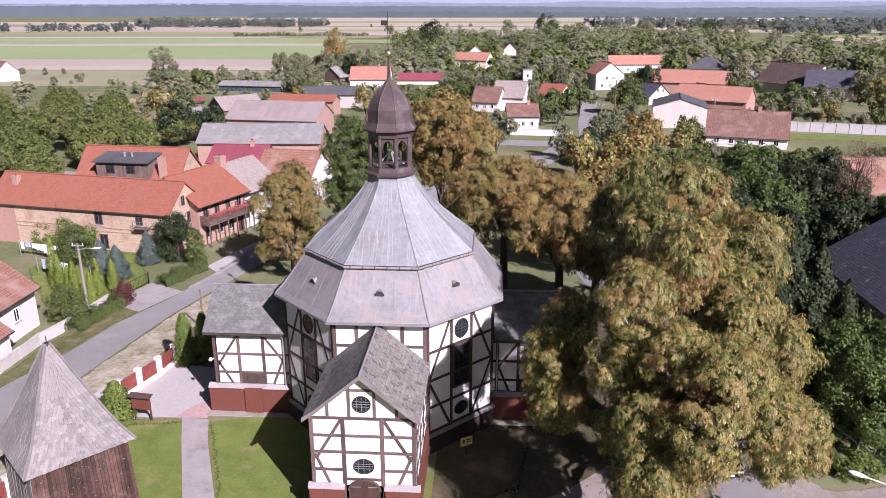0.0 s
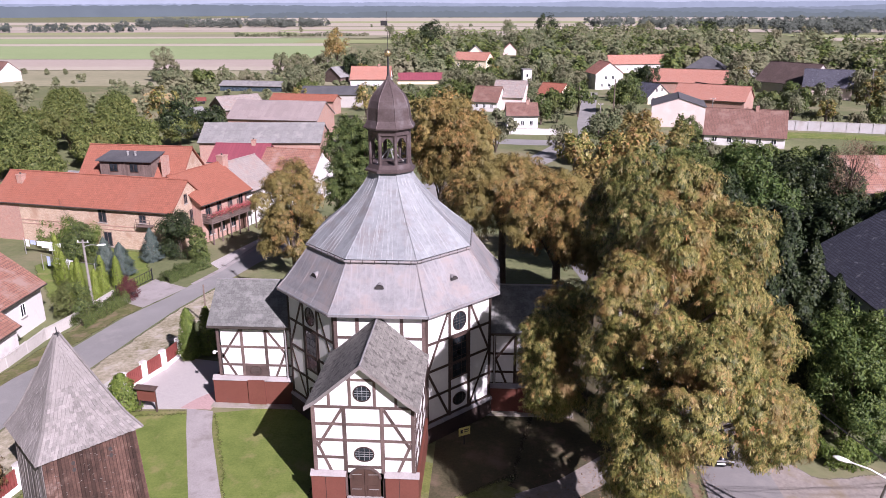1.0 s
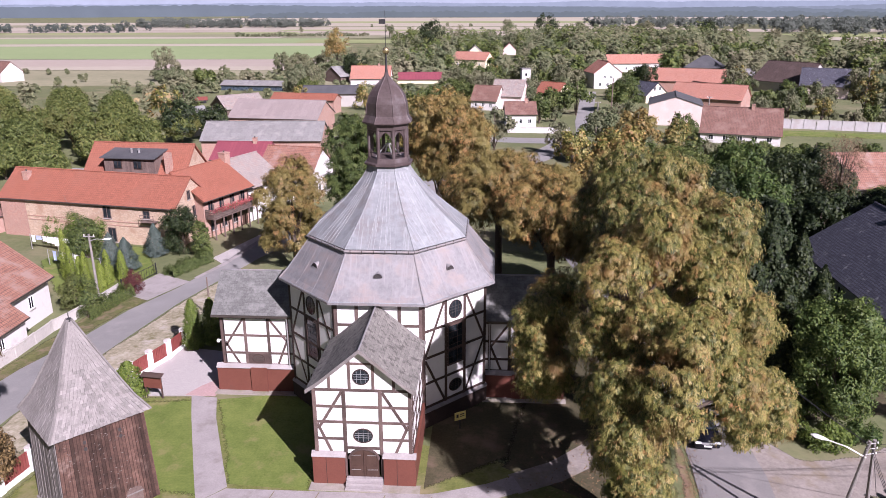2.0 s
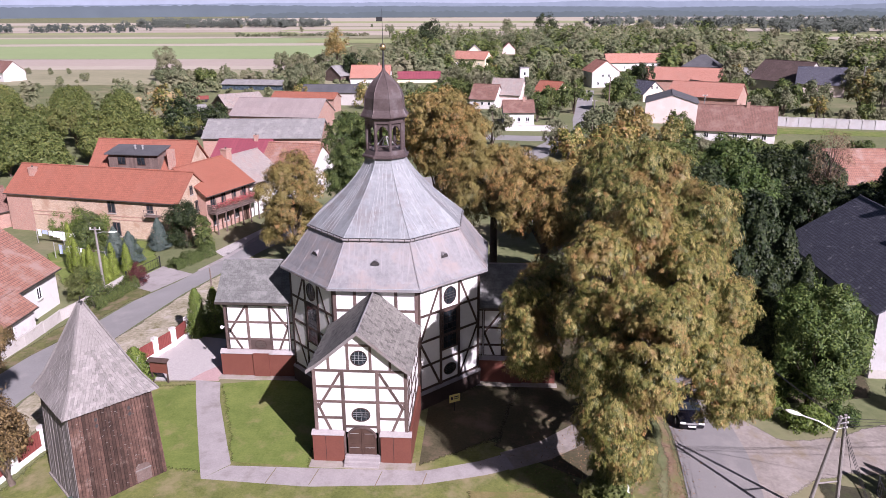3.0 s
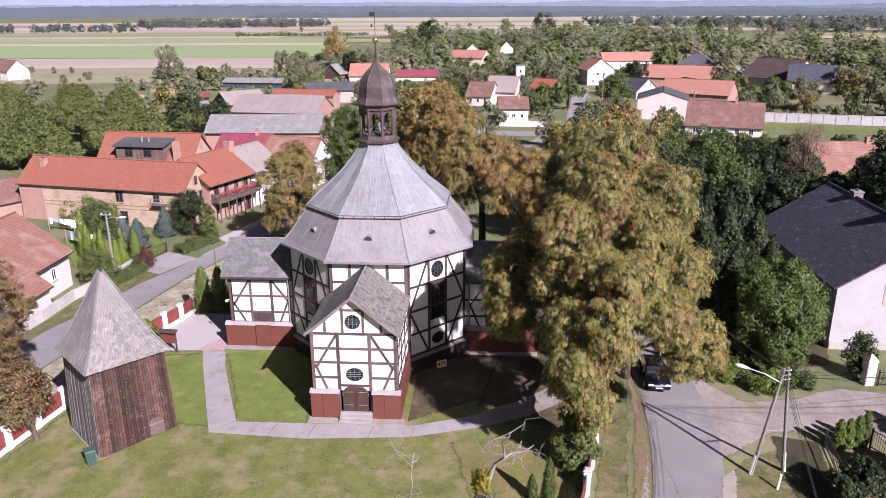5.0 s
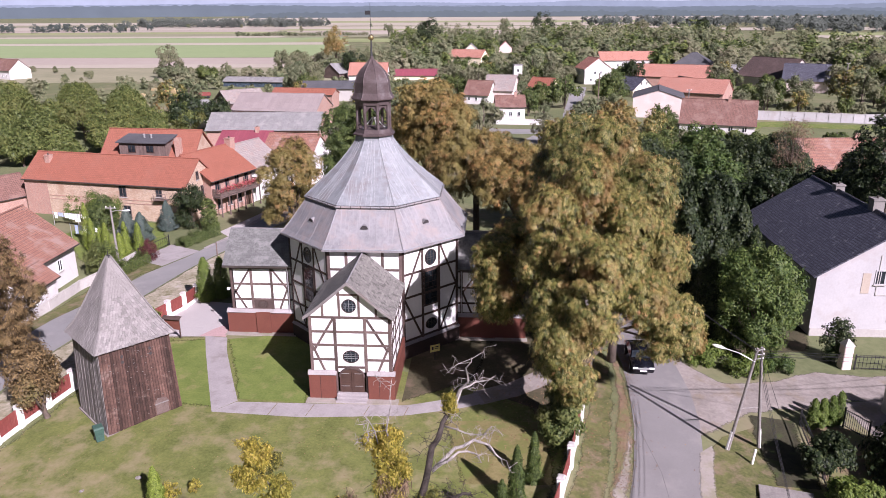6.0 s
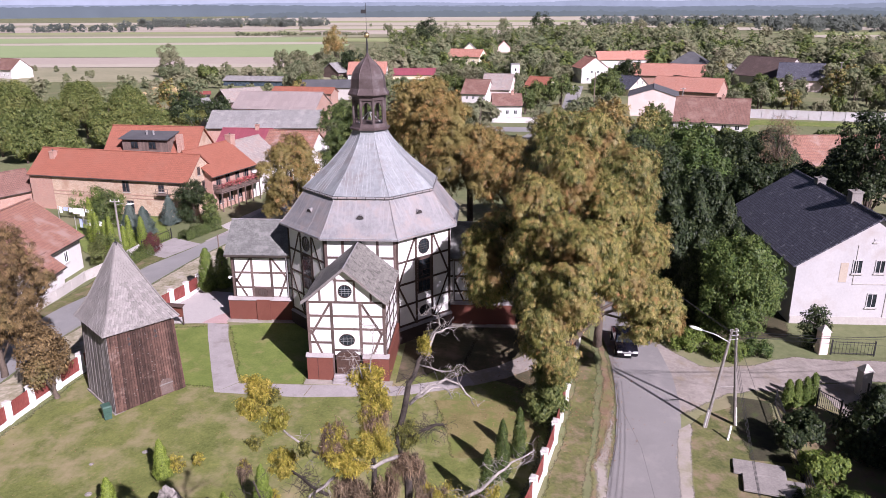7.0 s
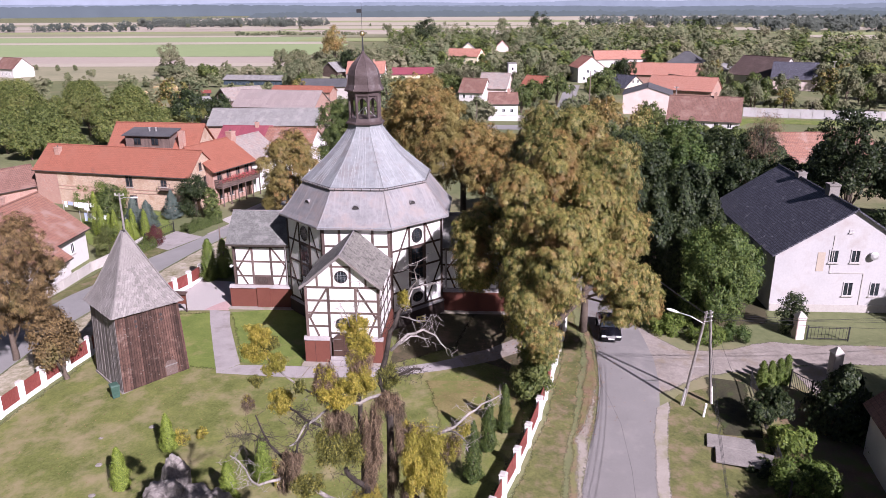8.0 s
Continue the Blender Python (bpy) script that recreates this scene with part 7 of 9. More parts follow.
# added tall trees, out of sight, placed to shade the gardens and the white gable
for k, (x, y, h) in enumerate(((45.5, -20.0, 13.5), (48.0, -8.5, 12.0), (37.5, -24.5, 11.0), (57.6, 9.0, 11.0))):
    tree("deciduous_tree", x, y, h, (4.6, 4.6), M["darkgreen"], "unseen dark green tree added to cast shade", seed=210 + k, leaves=5000, size=0.6, lobes=60, lobe_r=1.4, clear=0.1, trunk_r=0.25)


# ---- houses ----
FOOT = []


def house(name, x, y, rot, L, W, eh, rh, wall, roof, label, windows=(), chimneys=(), over=0.4, group="", hip=0.0, base=-1.5, category="house", doors=(), frame_of="white", flue="redbrick"):
    """A gabled or hipped house. Local x runs along the ridge; the front wall faces -y.
    windows: (side, s, z, width, height), side f/b/l/r, s from the middle of that side; chimneys: (x, y, top above ridge, width)."""
    FOOT.append((x, y, max(L, W) / 2, eh))
    ob = thing(name, x, y, base, rot, label, category, group)
    l, w = L / 2, W / 2
    bm = bmesh.new()
    low = [bm.verts.new(p) for p in ((-l, -w, -0.5), (l, -w, -0.5), (l, w, -0.5), (-l, w, -0.5))]
    top = [bm.verts.new(p) for p in ((-l, -w, eh), (l, -w, eh), (l, w, eh), (-l, w, eh))]
    for k in range(4):
        bm.faces.new((low[k], low[(k + 1) % 4], top[(k + 1) % 4], top[k]))
    bm.faces.new(low[::-1])
    if hip:
        bm.faces.new(top)
    else:
        a, b = bm.verts.new((-l, 0, rh - 0.1)), bm.verts.new((l, 0, rh - 0.1))
        bm.faces.new((top[0], a, top[3]))
        bm.faces.new((top[1], top[2], b))
        bm.faces.new((top[0], top[1], b, a))
        bm.faces.new((top[2], top[3], a, b))
        bmesh.ops.recalc_face_normals(bm, faces=bm.faces[:])
    part("wall", bm, wall, ob)
    sl = (rh - eh) / w
    e, ze, xo = w + over, eh - sl * over + 0.05, l + over * 0.7
    rl = l - hip if hip else xo
    bm = bmesh.new()
    for m in (-1, 1):
        q = [(-xo, -e, ze), (xo, -e, ze), (rl, 0, rh + 0.08), (-rl, 0, rh + 0.08)]
        if m > 0:
            q = [(-p[0], -p[1], p[2]) for p in q]
        slab(bm, *q, 0.14)
    if hip:
        for m in (-1, 1):
            q = [(m * xo, -m * e, ze), (m * xo, m * e, ze), (m * rl, 0.02, rh + 0.08), (m * rl, -0.02, rh + 0.08)]
            slab(bm, *q, 0.14)
    bmesh.ops.remove_doubles(bm, verts=bm.verts[:], dist=0.03)
    part("roof", bm, roof, ob)
    bm = bmesh.new()
    tube(bm, [(-rl, 0, rh + 0.1), (rl, 0, rh + 0.1)], [0.11, 0.11], 6)
    part("ridge_tiles", bm, roof, ob)
    bm = bmesh.new()
    bar(bm, (-xo, -e - 0.02, ze - 0.13), (xo, -e - 0.02, ze - 0.13), 0.12, 0.12, (0, 0, 1))
    part("gutter", bm, M["gutter"], ob)
    for side, s, z, ww, hh in tuple(windows) + tuple(("d" + d[0], *d[1:]) for d in doors):
        door = len(side) == 2
        key = side[-1]
        t, n, o = {"f": ((1, 0), (0, -1), (0, -w)), "b": ((-1, 0), (0, 1), (0, w)), "l": ((0, -1), (-1, 0), (-l, 0)), "r": ((0, 1), (1, 0), (l, 0))}[key]
        def at(a, zz, d):
            return (o[0] + t[0] * a + n[0] * d, o[1] + t[1] * a + n[1] * d, zz)
        def blk(bm, a, b, c, d_, d0, d1):
            return hexa(bm, [at(a, c, d1), at(b, c, d1), at(b, c, d0), at(a, c, d0), at(a, d_, d1), at(b, d_, d1), at(b, d_, d0), at(a, d_, d0)])
        a, b, c, d = s - ww / 2, s + ww / 2, z, z + hh
        bm = bmesh.new()
        g = 0.09
        for q in ((a, a + g, c, d), (b - g, b, c, d), (a + g, b - g, c, c + g), (a + g, b - g, d - g, d), (s - 0.03, s + 0.03, c + g, d - g)):
            blk(bm, *q, 0.003, 0.055)
        wn = part("door" if door else "window", bm, M["door"] if door else M[frame_of], ob)
        bm = blk(bmesh.new(), a + g, b - g, c + g, d - g, 0.003, 0.02)
        part("door_leaf" if door else "pane", bm, M["door"] if door else M["glass"], wn)
        if not door:
            bm = blk(bmesh.new(), a - 0.08, b + 0.08, c - 0.09, c - 0.005, 0.003, 0.12)
            part("sill", bm, M["render_grey"], wn)
    for cx, cy, up, cw in chimneys:
        bm = bmesh.new()
        zb = rh - abs(cy) * sl - 0.5
        box(cx - cw / 2, cx + cw / 2, cy - cw / 2, cy + cw / 2, zb, rh + up - 0.15, bm)
        box(cx - cw / 2 - 0.06, cx + cw / 2 + 0.06, cy - cw / 2 - 0.06, cy + cw / 2 + 0.06, rh + up - 0.15, rh + up, bm)
        ch = part("chimney", bm, M[flue], ob)
        bm = bmesh.new()
        tube(bm, [(cx, cy, rh + up), (cx, cy, rh + up + 0.25)], [0.12, 0.1], 7)
        part("chimney_pot", bm, M["gutter"], ch)
    return ob


def row(side, n, span, z, w, h, off=0.0):
    return tuple((side, off - span / 2 + span * (i + 0.5) / n, z, w, h) for i in range(n))


# the white house with the dark slate roof
dark_roofed = house("white_house", 45.6, 26.0, 90, 19.6, 13.6, 6.0, 10.35, M["render_old"], M["tile_dark"], "large white rendered house with dark slate roof", (("l", -1.4, 5.05, 0.9, 1.35), ("l", 0.6, 5.1, 0.9, 1.3), ("l", 0.4, 1.7, 0.95, 1.45), ("l", 2.9, 1.7, 0.95, 1.45), ("l", -0.2, 8.1, 0.3, 0.32)) + row("b", 5, 16, 1.0, 1.0, 1.5) + row("b", 5, 16, 3.9, 1.0, 1.3), ((-3.9, -0.2, 1.1, 1.0), (4.0, -0.2, 0.6, 0.9)), 0.45, flue="pole", frame_of="render_old")
part("base_band", box(-9.86, -9.803, -6.75, 6.75, -0.3, 0.75), M["render_grey"], dark_roofed, "greyish damp base band")
part("render_patch", box(-9.83, -9.803, 2.2, 2.9, 4.2, 6.1), M["render_buff"], dark_roofed, "patch of bare buff render")
for _y0, _y1, _z0, _z1 in ((1.55, 1.62, 4.0, 7.8), (-1.6, 1.6, 4.0, 4.07), (-1.65, -1.58, 0.8, 4.0)):
    part("conduit", box(-9.85, -9.803, _y0, _y1, _z0, _z1), M["render_grey"], dark_roofed)
bm = bmesh.new()
lathe(bm, 0, 0, [(0.42, 0), (0.40, 0.05), (0.2, 0.12)], 14)
bm.transform(pose(-10.1, -2.2, 5.9, 0, -80, 0))
part("satellite_dish", bm, M["galv"], dark_roofed)
house("barn", -36.9, 105.2, 2.9, 22.9, 10.3, 5.0, 7.7, M["redbrick"], M["sheet_grey"], "long brick barn with grey sheet roof", row("f", 4, 19.5, 1.0, 0.9, 1.2), (), category="barn")
house("farm_building", -37.3, 93.1, -2.8, 9.8, 8.6, 3.5, 5.8, M["render_grey"], M["sheet_maroon"], "low farm building with maroon metal roof", (), ((2.0, -0.2, 0.9, 0.7),), category="barn")
house("barn", -42.0, 135.3, -6.7, 21.4, 12.4, 5.0, 8.3, M["redbrick"], M["sheet_pink"], "long brick barn with pinkish grey roof", row("f", 5, 18.2, 1.0, 0.9, 1.2), (), category="barn")
house("shed", -41.9, 192.0, 2.5, 17.5, 8.3, 4.0, 5.9, M["render_grey"], M["sheet_dark"], "long shed with dark felt roof", (), (), category="shed")
house("shed", -46.3, 175.6, -9.4, 19.2, 5.7, 4.0, 5.3, M["redbrick"], M["tile_orange"], "long brick shed with orange tiled roof", (), (), category="shed")
house("barn", -65.4, 173.0, 40.0, 12.0, 12.2, 2.2, 5.2, M["oldwood"], M["tile_pale"], "weathered wooden barn with patchy tiled roof", (), (), category="barn")
house("greenhouse", -79.9, 234.5, -7.4, 23.7, 6.9, 2.0, 3.3, M["glassblue"], M["sheet_grey"], "long low greenhouse with pale panes", (), (), category="greenhouse")
house("shed", -65.1, 137.9, 55.3, 6.7, 10.9, 3.0, 6.1, M["render_grey"], M["sheet_grey"], "grey shed with pale sheet roof", (), (), category="shed")
house("house", -37.6, 242.8, 2.2, 14.5, 11.4, 4.0, 8.0, M["render_white"], M["tile_red"], "white house with orange tiled roof", row("f", 4, 12.3, 1.0, 0.9, 1.2), ((2.9, -0.2, 0.9, 0.7),), category="house")
house("house", -54.6, 267.7, 52.2, 9.0, 10.8, 2.5, 6.0, M["oldwood"], M["sheet_grey"], "small wooden house with grey roof", (), (), category="house")
house("house", -2.5, 343.8, -24.1, 18.6, 9.3, 4.0, 7.3, M["render_cream"], M["tile_red"], "long house with orange tiled roof", row("f", 4, 15.8, 1.0, 0.9, 1.2), (), category="house")
house("house", -2.2, 381.7, 91.3, 12.0, 11.3, 3.6, 8.6, M["render_cream"], M["sheet_grey"], "pale gabled house with grey roof", (), (), category="house")
house("house", 17.9, 445.5, 91.4, 10.0, 8.0, 3.2, 7.1, M["render_pink"], M["tile_red"], "small pink gabled house", (), (), category="house")
house("house", 12.9, 189.0, -15.5, 9.2, 9.8, 4.0, 8.1, M["render_pink"], M["tile_pale"], "pink house with faded beige roof", row("f", 3, 7.8, 1.0, 0.9, 1.2), (), category="house")
house("house", 26.9, 203.9, -33.2, 8.0, 8.3, 3.0, 5.9, M["render_cream"], M["tile_orange"], "small house with orange roof", (), (), category="house")
house("house", 14.6, 153.2, 2.7, 7.6, 8.3, 3.5, 5.9, M["render_white"], M["tile_brown"], "low white house with brown roof and porch", row("f", 3, 6.5, 1.0, 0.9, 1.2), ((1.5, -0.2, 0.9, 0.7),), category="house")
house("house", 6.3, 185.6, -17.7, 7.8, 8.8, 3.0, 6.7, M["render_white"], M["tile_brown"], "white house with brown roof", row("f", 3, 6.6, 1.0, 0.9, 1.2), (), category="house")
house("house", 48.7, 248.4, 103.0, 11.0, 10.5, 5.8, 9.6, M["render_white"], M["tile_red"], "tall white house with orange roof", row("l", 3, 8.4, 0.9, 1.0, 1.3) + row("l", 2, 5.2, 3.6, 1.0, 1.2), (), category="house")
house("house", 73.5, 320.7, 8, 27.0, 9.9, 4.0, 7.5, M["render_white"], M["tile_red"], "long white house with orange roof", row("f", 4, 14.1, 1.0, 0.9, 1.2), ((3.3, -0.2, 0.9, 0.7),), category="house")
house("barn", 76.2, 236.1, -19.8, 26.7, 12.9, 4.0, 7.7, M["redbrick"], M["tile_red"], "long barn with orange tiled roof", (), (), category="barn")
house("barn", 71.0, 185.1, -29.7, 20.0, 11.9, 4.0, 7.4, M["redbrick"], M["tile_red"], "long barn with orange tiled roof", (), (), category="barn")
house("house", 56.6, 205.8, 127.7, 9.0, 10.0, 2.5, 6.0, M["render_cream"], M["tile_dark"], "cream gabled house with dark roof", row("l", 3, 7.8, 0.9, 1.0, 1.3) + row("l", 2, 4.8, 3.6, 1.0, 1.2), (), category="house")
house("house", 72.1, 197.2, 112.7, 10.0, 7.6, 2.8, 6.6, M["render_cream"], M["tile_brown"], "cream gabled house with brown roof", (), (), category="house")
house("hall", 55.2, 160.6, 78, 14.0, 12.9, 5.3, 7.3, M["render_pink"], M["sheet_dark"], "pink rendered hall with low dark roof", (), (), 0.3, category="hall")
house("house", 63.5, 132.9, -17, 16.5, 11.0, 2.5, 7.3, M["render_white"], M["tile_brown"], "long white house with brown tiled roof", row("f", 5, 15.0, 0.7, 1.1, 1.2), ((2.2, -0.2, 0.9, 0.7),), category="house")
house("house", 99.5, 297.7, -20.4, 15.7, 15.1, 4.0, 8.4, M["render_grey"], M["sheet_dark"], "house with dark pyramid roof", (), (), category="house", hip=6.6)
house("barn", 112.9, 235.6, -53.1, 19.3, 17.5, 4.0, 10.1, M["render_grey"], M["tile_darkbrown"], "barn with steep dark brown roof", (), (), category="barn")
house("barn", 118.4, 221.5, -23.0, 14.5, 13.6, 4.0, 9.0, M["render_pink"], M["tile_dark"], "barn with dark purple roof and pale gable", (), (), category="barn")
house("house", 68.3, 80.5, 3.1, 17.9, 11.6, 3.0, 7.1, M["render_grey"], M["tile_old"], "old house with faded red tiled roof", row("f", 4, 11.0, 1.0, 0.9, 1.2), ((2.6, -0.2, 0.9, 0.7),), category="house")
house("house", -196.2, 264.6, -26.6, 13.5, 9.5, 4.0, 8.0, M["render_white"], M["tile_brown"], "white house with reddish roof at the fields", row("f", 4, 11.5, 1.0, 0.9, 1.2), (), category="house")

# the buff brick house and the larger one behind it
brick_house = house("brick_house", -44.3, 55.2, -10.5, 26.4, 7.6, 5.4, 8.4, M["brick"], M["tile_orange"], "long buff brick house with orange tiled roof", (("f", 3.2, 3.3, 1.2, 1.7), ("f", 3.6, 0.2, 1.2, 1.9), ("f", 9.0, 3.6, 1.0, 1.1), ("r", -2.0, 3.1, 0.9, 1.5), ("r", 0.4, 3.1, 0.9, 1.5), ("r", -0.6, 5.6, 0.7, 1.2)), ((-10.6, -1.3, -0.1, 0.8),), 0.35, frame_of="oldwood")
for z in (2.9, 2.4):
    bm = bmesh.new()
    box(-9.5, 9.5, -3.86, -3.8, z, z + 0.09, bm)
    part("string_course", bm, M["redbrick"], brick_house)
bm = bmesh.new()
box(-13.25, -9.3, -3.83, -3.8, -0.3, 5.2, bm)
part("brick_patch", bm, M["redbrick"], brick_house, "patch of redder brick")
bm = bmesh.new()
tube(bm, [(12.6, -3.95, 5.2), (12.6, -3.95, 0)], [0.06, 0.06], 6)
part("downpipe", bm, M["galv"], brick_house)
bm = bmesh.new()
box(8.6, 10.6, -4.7, -3.8, 3.35, 3.45, bm)
for sx in (8.65, 10.55):
    box(sx - 0.03, sx + 0.03, -4.7, -4.64, 3.45, 4.3, bm)
box(8.6, 10.6, -4.7, -4.66, 4.25, 4.3, bm)
box(8.6, 10.6, -4.7, -4.66, 3.85, 3.9, bm)
part("small_balcony", bm, M["oldwood"], brick_house)
big_house = house("brick_house", -41.2, 62.2, -5, 14.5, 11.0, 5.6, 11.0, M["brick"], M["tile_orange"], "large brick house with orange roof and wooden dormer", (), (), 0.5)
bm = bmesh.new()
box(-3.9, 3.5, -4.0, 0.3, 7.2, 9.85, bm)
dm = part("dormer", bm, M["oldwood"], big_house, "wide boarded roof dormer")
bm = bmesh.new()
slab(bm, (-4.2, -4.5, 9.8), (3.8, -4.5, 9.8), (3.8, 1.0, 10.75), (-4.2, 1.0, 10.75), 0.14)
part("dormer_roof", bm, M["sheet_dark"], dm)
for s in (-0.6, 0.5):
    bm = bmesh.new()
    tube(bm, [(s, -2.4, 10.0), (s, -2.4, 10.65)], [0.14, 0.14], 8)
    tube(bm, [(s, -2.4, 10.65), (s, -2.4, 10.75)], [0.22, 0.1], 8)
    part("roof_vent", bm, M["galv"], dm)
for s in (-1.9, 1.0):
    bm = bmesh.new()
    box(s - 0.6, s + 0.6, -4.06, -4.0, 8.2, 9.4, bm)
    wn = part("dormer_window", bm, M["door"], dm)
    for k in (-0.28, 0.28):
        bm = box(s + k - 0.24, s + k + 0.24, -4.09, -4.06, 8.3, 9.3)
        part("pane", bm, M["glass"], wn)
for i in range(24):
    u = -3.9 + 7.4 * (i + 0.5) / 24
    if not (abs(u + 1.9) < 0.75 or abs(u - 1.0) < 0.75):
        bm = box(u - 0.14, u + 0.14, -4.04, -4.0, 7.2, 9.8)
        part("board", bm, M["oldwood"], dm)
bm = box(4.7, 5.5, -3.6, -2.8, 7.6, 10.4)
part("chimney", bm, M["redbrick"], big_house)
# street wing with a flowered balcony
wing_house = house("brick_house", -32.6, 58.8, 69, 9.0, 9.2, 5.7, 8.6, M["redbrick"], M["tile_orange"], "street wing with orange roof over a flowered balcony", row("f", 4, 8.6, 3.4, 0.9, 1.8) + row("f", 3, 6.4, 0.9, 1.0, 1.5, -0.8), (), 0.75, doors=(("f", 3.4, 0.0, 1.1, 2.1),), frame_of="oldwood")
bm = box(-4.4, 4.4, -6.2, -4.7, 2.75, 2.9)
balcony = part("balcony", bm, M["oldwood"], wing_house, "long wooden balcony with red flowers")
for z in (3.1, 3.38, 3.66, 3.94):
    bm = box(-4.4, 4.4, -6.25, -6.19, z - 0.12, z + 0.11)
    part("rail_board", bm, M["oldwood"], balcony)
    for u in (-4.4, 4.4):
        part("rail_board", box(u - 0.03, u + 0.03, -6.2, -4.75, z - 0.12, z + 0.11), M["oldwood"], balcony)
for i in range(6):
    yv = -4.3 + 8.6 * i / 5
    part("post", box(yv - 0.07, yv + 0.07, -6.18, -6.04, -0.2, 4.9), M["oldwood"], balcony)
_rf = np.random.default_rng(77)
for i in range(9):
    yv = -4.0 + 8.0 * i / 8
    e = _rf.normal(size=(240, 3)) * np.array([0.5, 0.2, 0.2]) + np.array([yv, -6.4, 4.05])
    v, f = leaf_arrays(e, _rf.normal(size=(240, 3)) + np.array([0, -1, 1]), 0.15, _rf)
    o = new("flower_box", leaf_mesh("flower_box", v, f, M["flower_red"]))
    o.parent = balcony
    tagged(o, kind="stuff")
house("side_house", -29.6, 66.7, 69, 8.0, 9.0, 5.0, 8.3, M["render_white"], M["tile_pale"], "white house end with lichen-patched pale roof", row("r", 2, 6, 1.0, 1.0, 1.4), ((-3.2, -0.3, 1.3, 1.1),), 0.4)
house("side_house", -24.0, 78.0, -10.5, 9.0, 9.5, 4.4, 7.8, M["render_white"], M["tile_old"], "white village house with old tiled roof", row("r", 2, 6, 1.0, 1.0, 1.4) + row("f", 3, 7, 1, 1, 1.3), (), 0.4)
house("outbuilding", -57.5, 79.0, -8, 10.0, 5.5, 2.6, 3.4, M["render_grey"], M["sheet_grey"], "low outbuilding with pale roof", (), (), 0.3, category="shed")
house("outbuilding", -62.5, 54.0, 60, 7.0, 5.5, 2.6, 5.2, M["redbrick"], M["tile_brown"], "red brick lean-to with tiled roof", (), (), 0.3, category="shed")

# white house with red roof on the street
house("white_house", -41.6, 20.4, 90, 15.4, 10.4, 4.1, 8.0, M["render_white"], M["tile_old"], "white rendered house with faded red tiled roof", (("f", 4.6, 1.7, 0.8, 1.3), ("f", -2.0, 1.7, 0.8, 1.3), ("f", -5.0, 1.7, 0.8, 1.3)), ((3.0, 1.2, 0.7, 0.7),), 0.5)
house("porch_annex", -36.0, 18.2, 90, 5.0, 3.4, 2.9, 4.2, M["render_white"], M["tile_old"], "low white annex with red tiled roof", (("f", -1.0, 1.1, 0.7, 1.1),), (), 0.35, category="annex")
# house in the lower corner
house("corner_house", 40.5, -16.0, 82, 14.0, 10.0, 4.0, 8.8, M["render_white"], M["tile_brown"], "white house with dark brown roof in shade", (("b", 3.0, 1.0, 0.9, 1.3), ("b", -2.0, 1.0, 0.9, 1.3)), (), 0.5)


# white church-like tower between the houses, arched hangar
def small_tower(x, y, w, h):
    t = thing("white_tower", x, y, -1.5, 8, "narrow white rendered tower", "tower")
    bm = bmesh.new()
    box(-w / 2, w / 2, -w / 2, w / 2, -0.3, h, bm)
    part("wall", bm, M["render_white"], t)
    bm = bmesh.new()
    box(-w / 2 - 0.15, w / 2 + 0.15, -w / 2 - 0.15, w / 2 + 0.15, h, h + 0.25, bm)
    part("roof", bm, M["sheet_grey"], t)
    for z in (h * 0.45, h * 0.75):
        bm = bmesh.new()
        box(-0.3, 0.3, -w / 2 - 0.03, -w / 2 - 0.003, z, z + 0.9, bm)
        part("window", bm, M["glass"], t)


small_tower(18.6, 218.0, 2.9, 9.0)


def hangar(x, y, rot, L, r):
    t = thing("hangar", x, y, -1.5, rot, "grey arched sheet-metal hangar", "hangar")
    bm = bmesh.new()
    n = 16
    a = [bm.verts.new((-L / 2, -r * math.cos(math.pi * i / n), r * 0.8 * math.sin(math.pi * i / n))) for i in range(n + 1)]
    b = [bm.verts.new((L / 2, -r * math.cos(math.pi * i / n), r * 0.8 * math.sin(math.pi * i / n))) for i in range(n + 1)]
    for i in range(n):
        bm.faces.new((a[i], b[i], b[i + 1], a[i + 1]))
    bm.faces.new(a)
    bm.faces.new(b[::-1])
    bmesh.ops.recalc_face_normals(bm, faces=bm.faces[:])
    part("shell", bm, M["sheet_grey"], t)
    # Dark face paints the black inside of the hangar's open front.
    bm = bmesh.new()
    box(-L / 2 - 0.05, -L / 2 - 0.01, -r * 0.5, r * 0.5, 0, r * 0.55, bm)
    part("gate", bm, M["sheet_dark"], t)


house("long_shed", -21.9, 262.8, 3.7, 18.0, 9.0, 1.8, 4.0, M["render_cream"], M["sheet_maroon"], "long low cream shed with maroon roof", (), (), category="shed")
hangar(104, 262, 60, 14, 7)


# ---- woods and hedgerows of the plain ----
def woods(name, spots, material, label, seed, leaves=260, size=1.5, lobe=2.2, kind="stuff"):
    """Many distant trees as one stand; spots are rows of x, y, height, radius."""
    rng = np.random.default_rng(seed)
    vs, fs, at = [], [], 0
    for x, y, h, r in spots:
        p, nrm, _ = crown(rng, (x, y, -1.5 + h * 0.46), (r, r, h * 0.5), 34, r * 0.4, leaves, -0.9)
        nrm = nrm * (0.12 if name == "forest" else 0.5) + np.array([0, -0.25, 0.75])
        v, f = leaf_arrays(p, nrm, size * rng.uniform(0.8, 1.2), rng, "tri")
        vs.append(v)
        fs.append(f + at)
        at += len(v)
    ob = new(name, leaf_mesh(name, np.concatenate(vs), np.concatenate(fs), material))
    return tagged(ob, label, "trees", kind=kind)


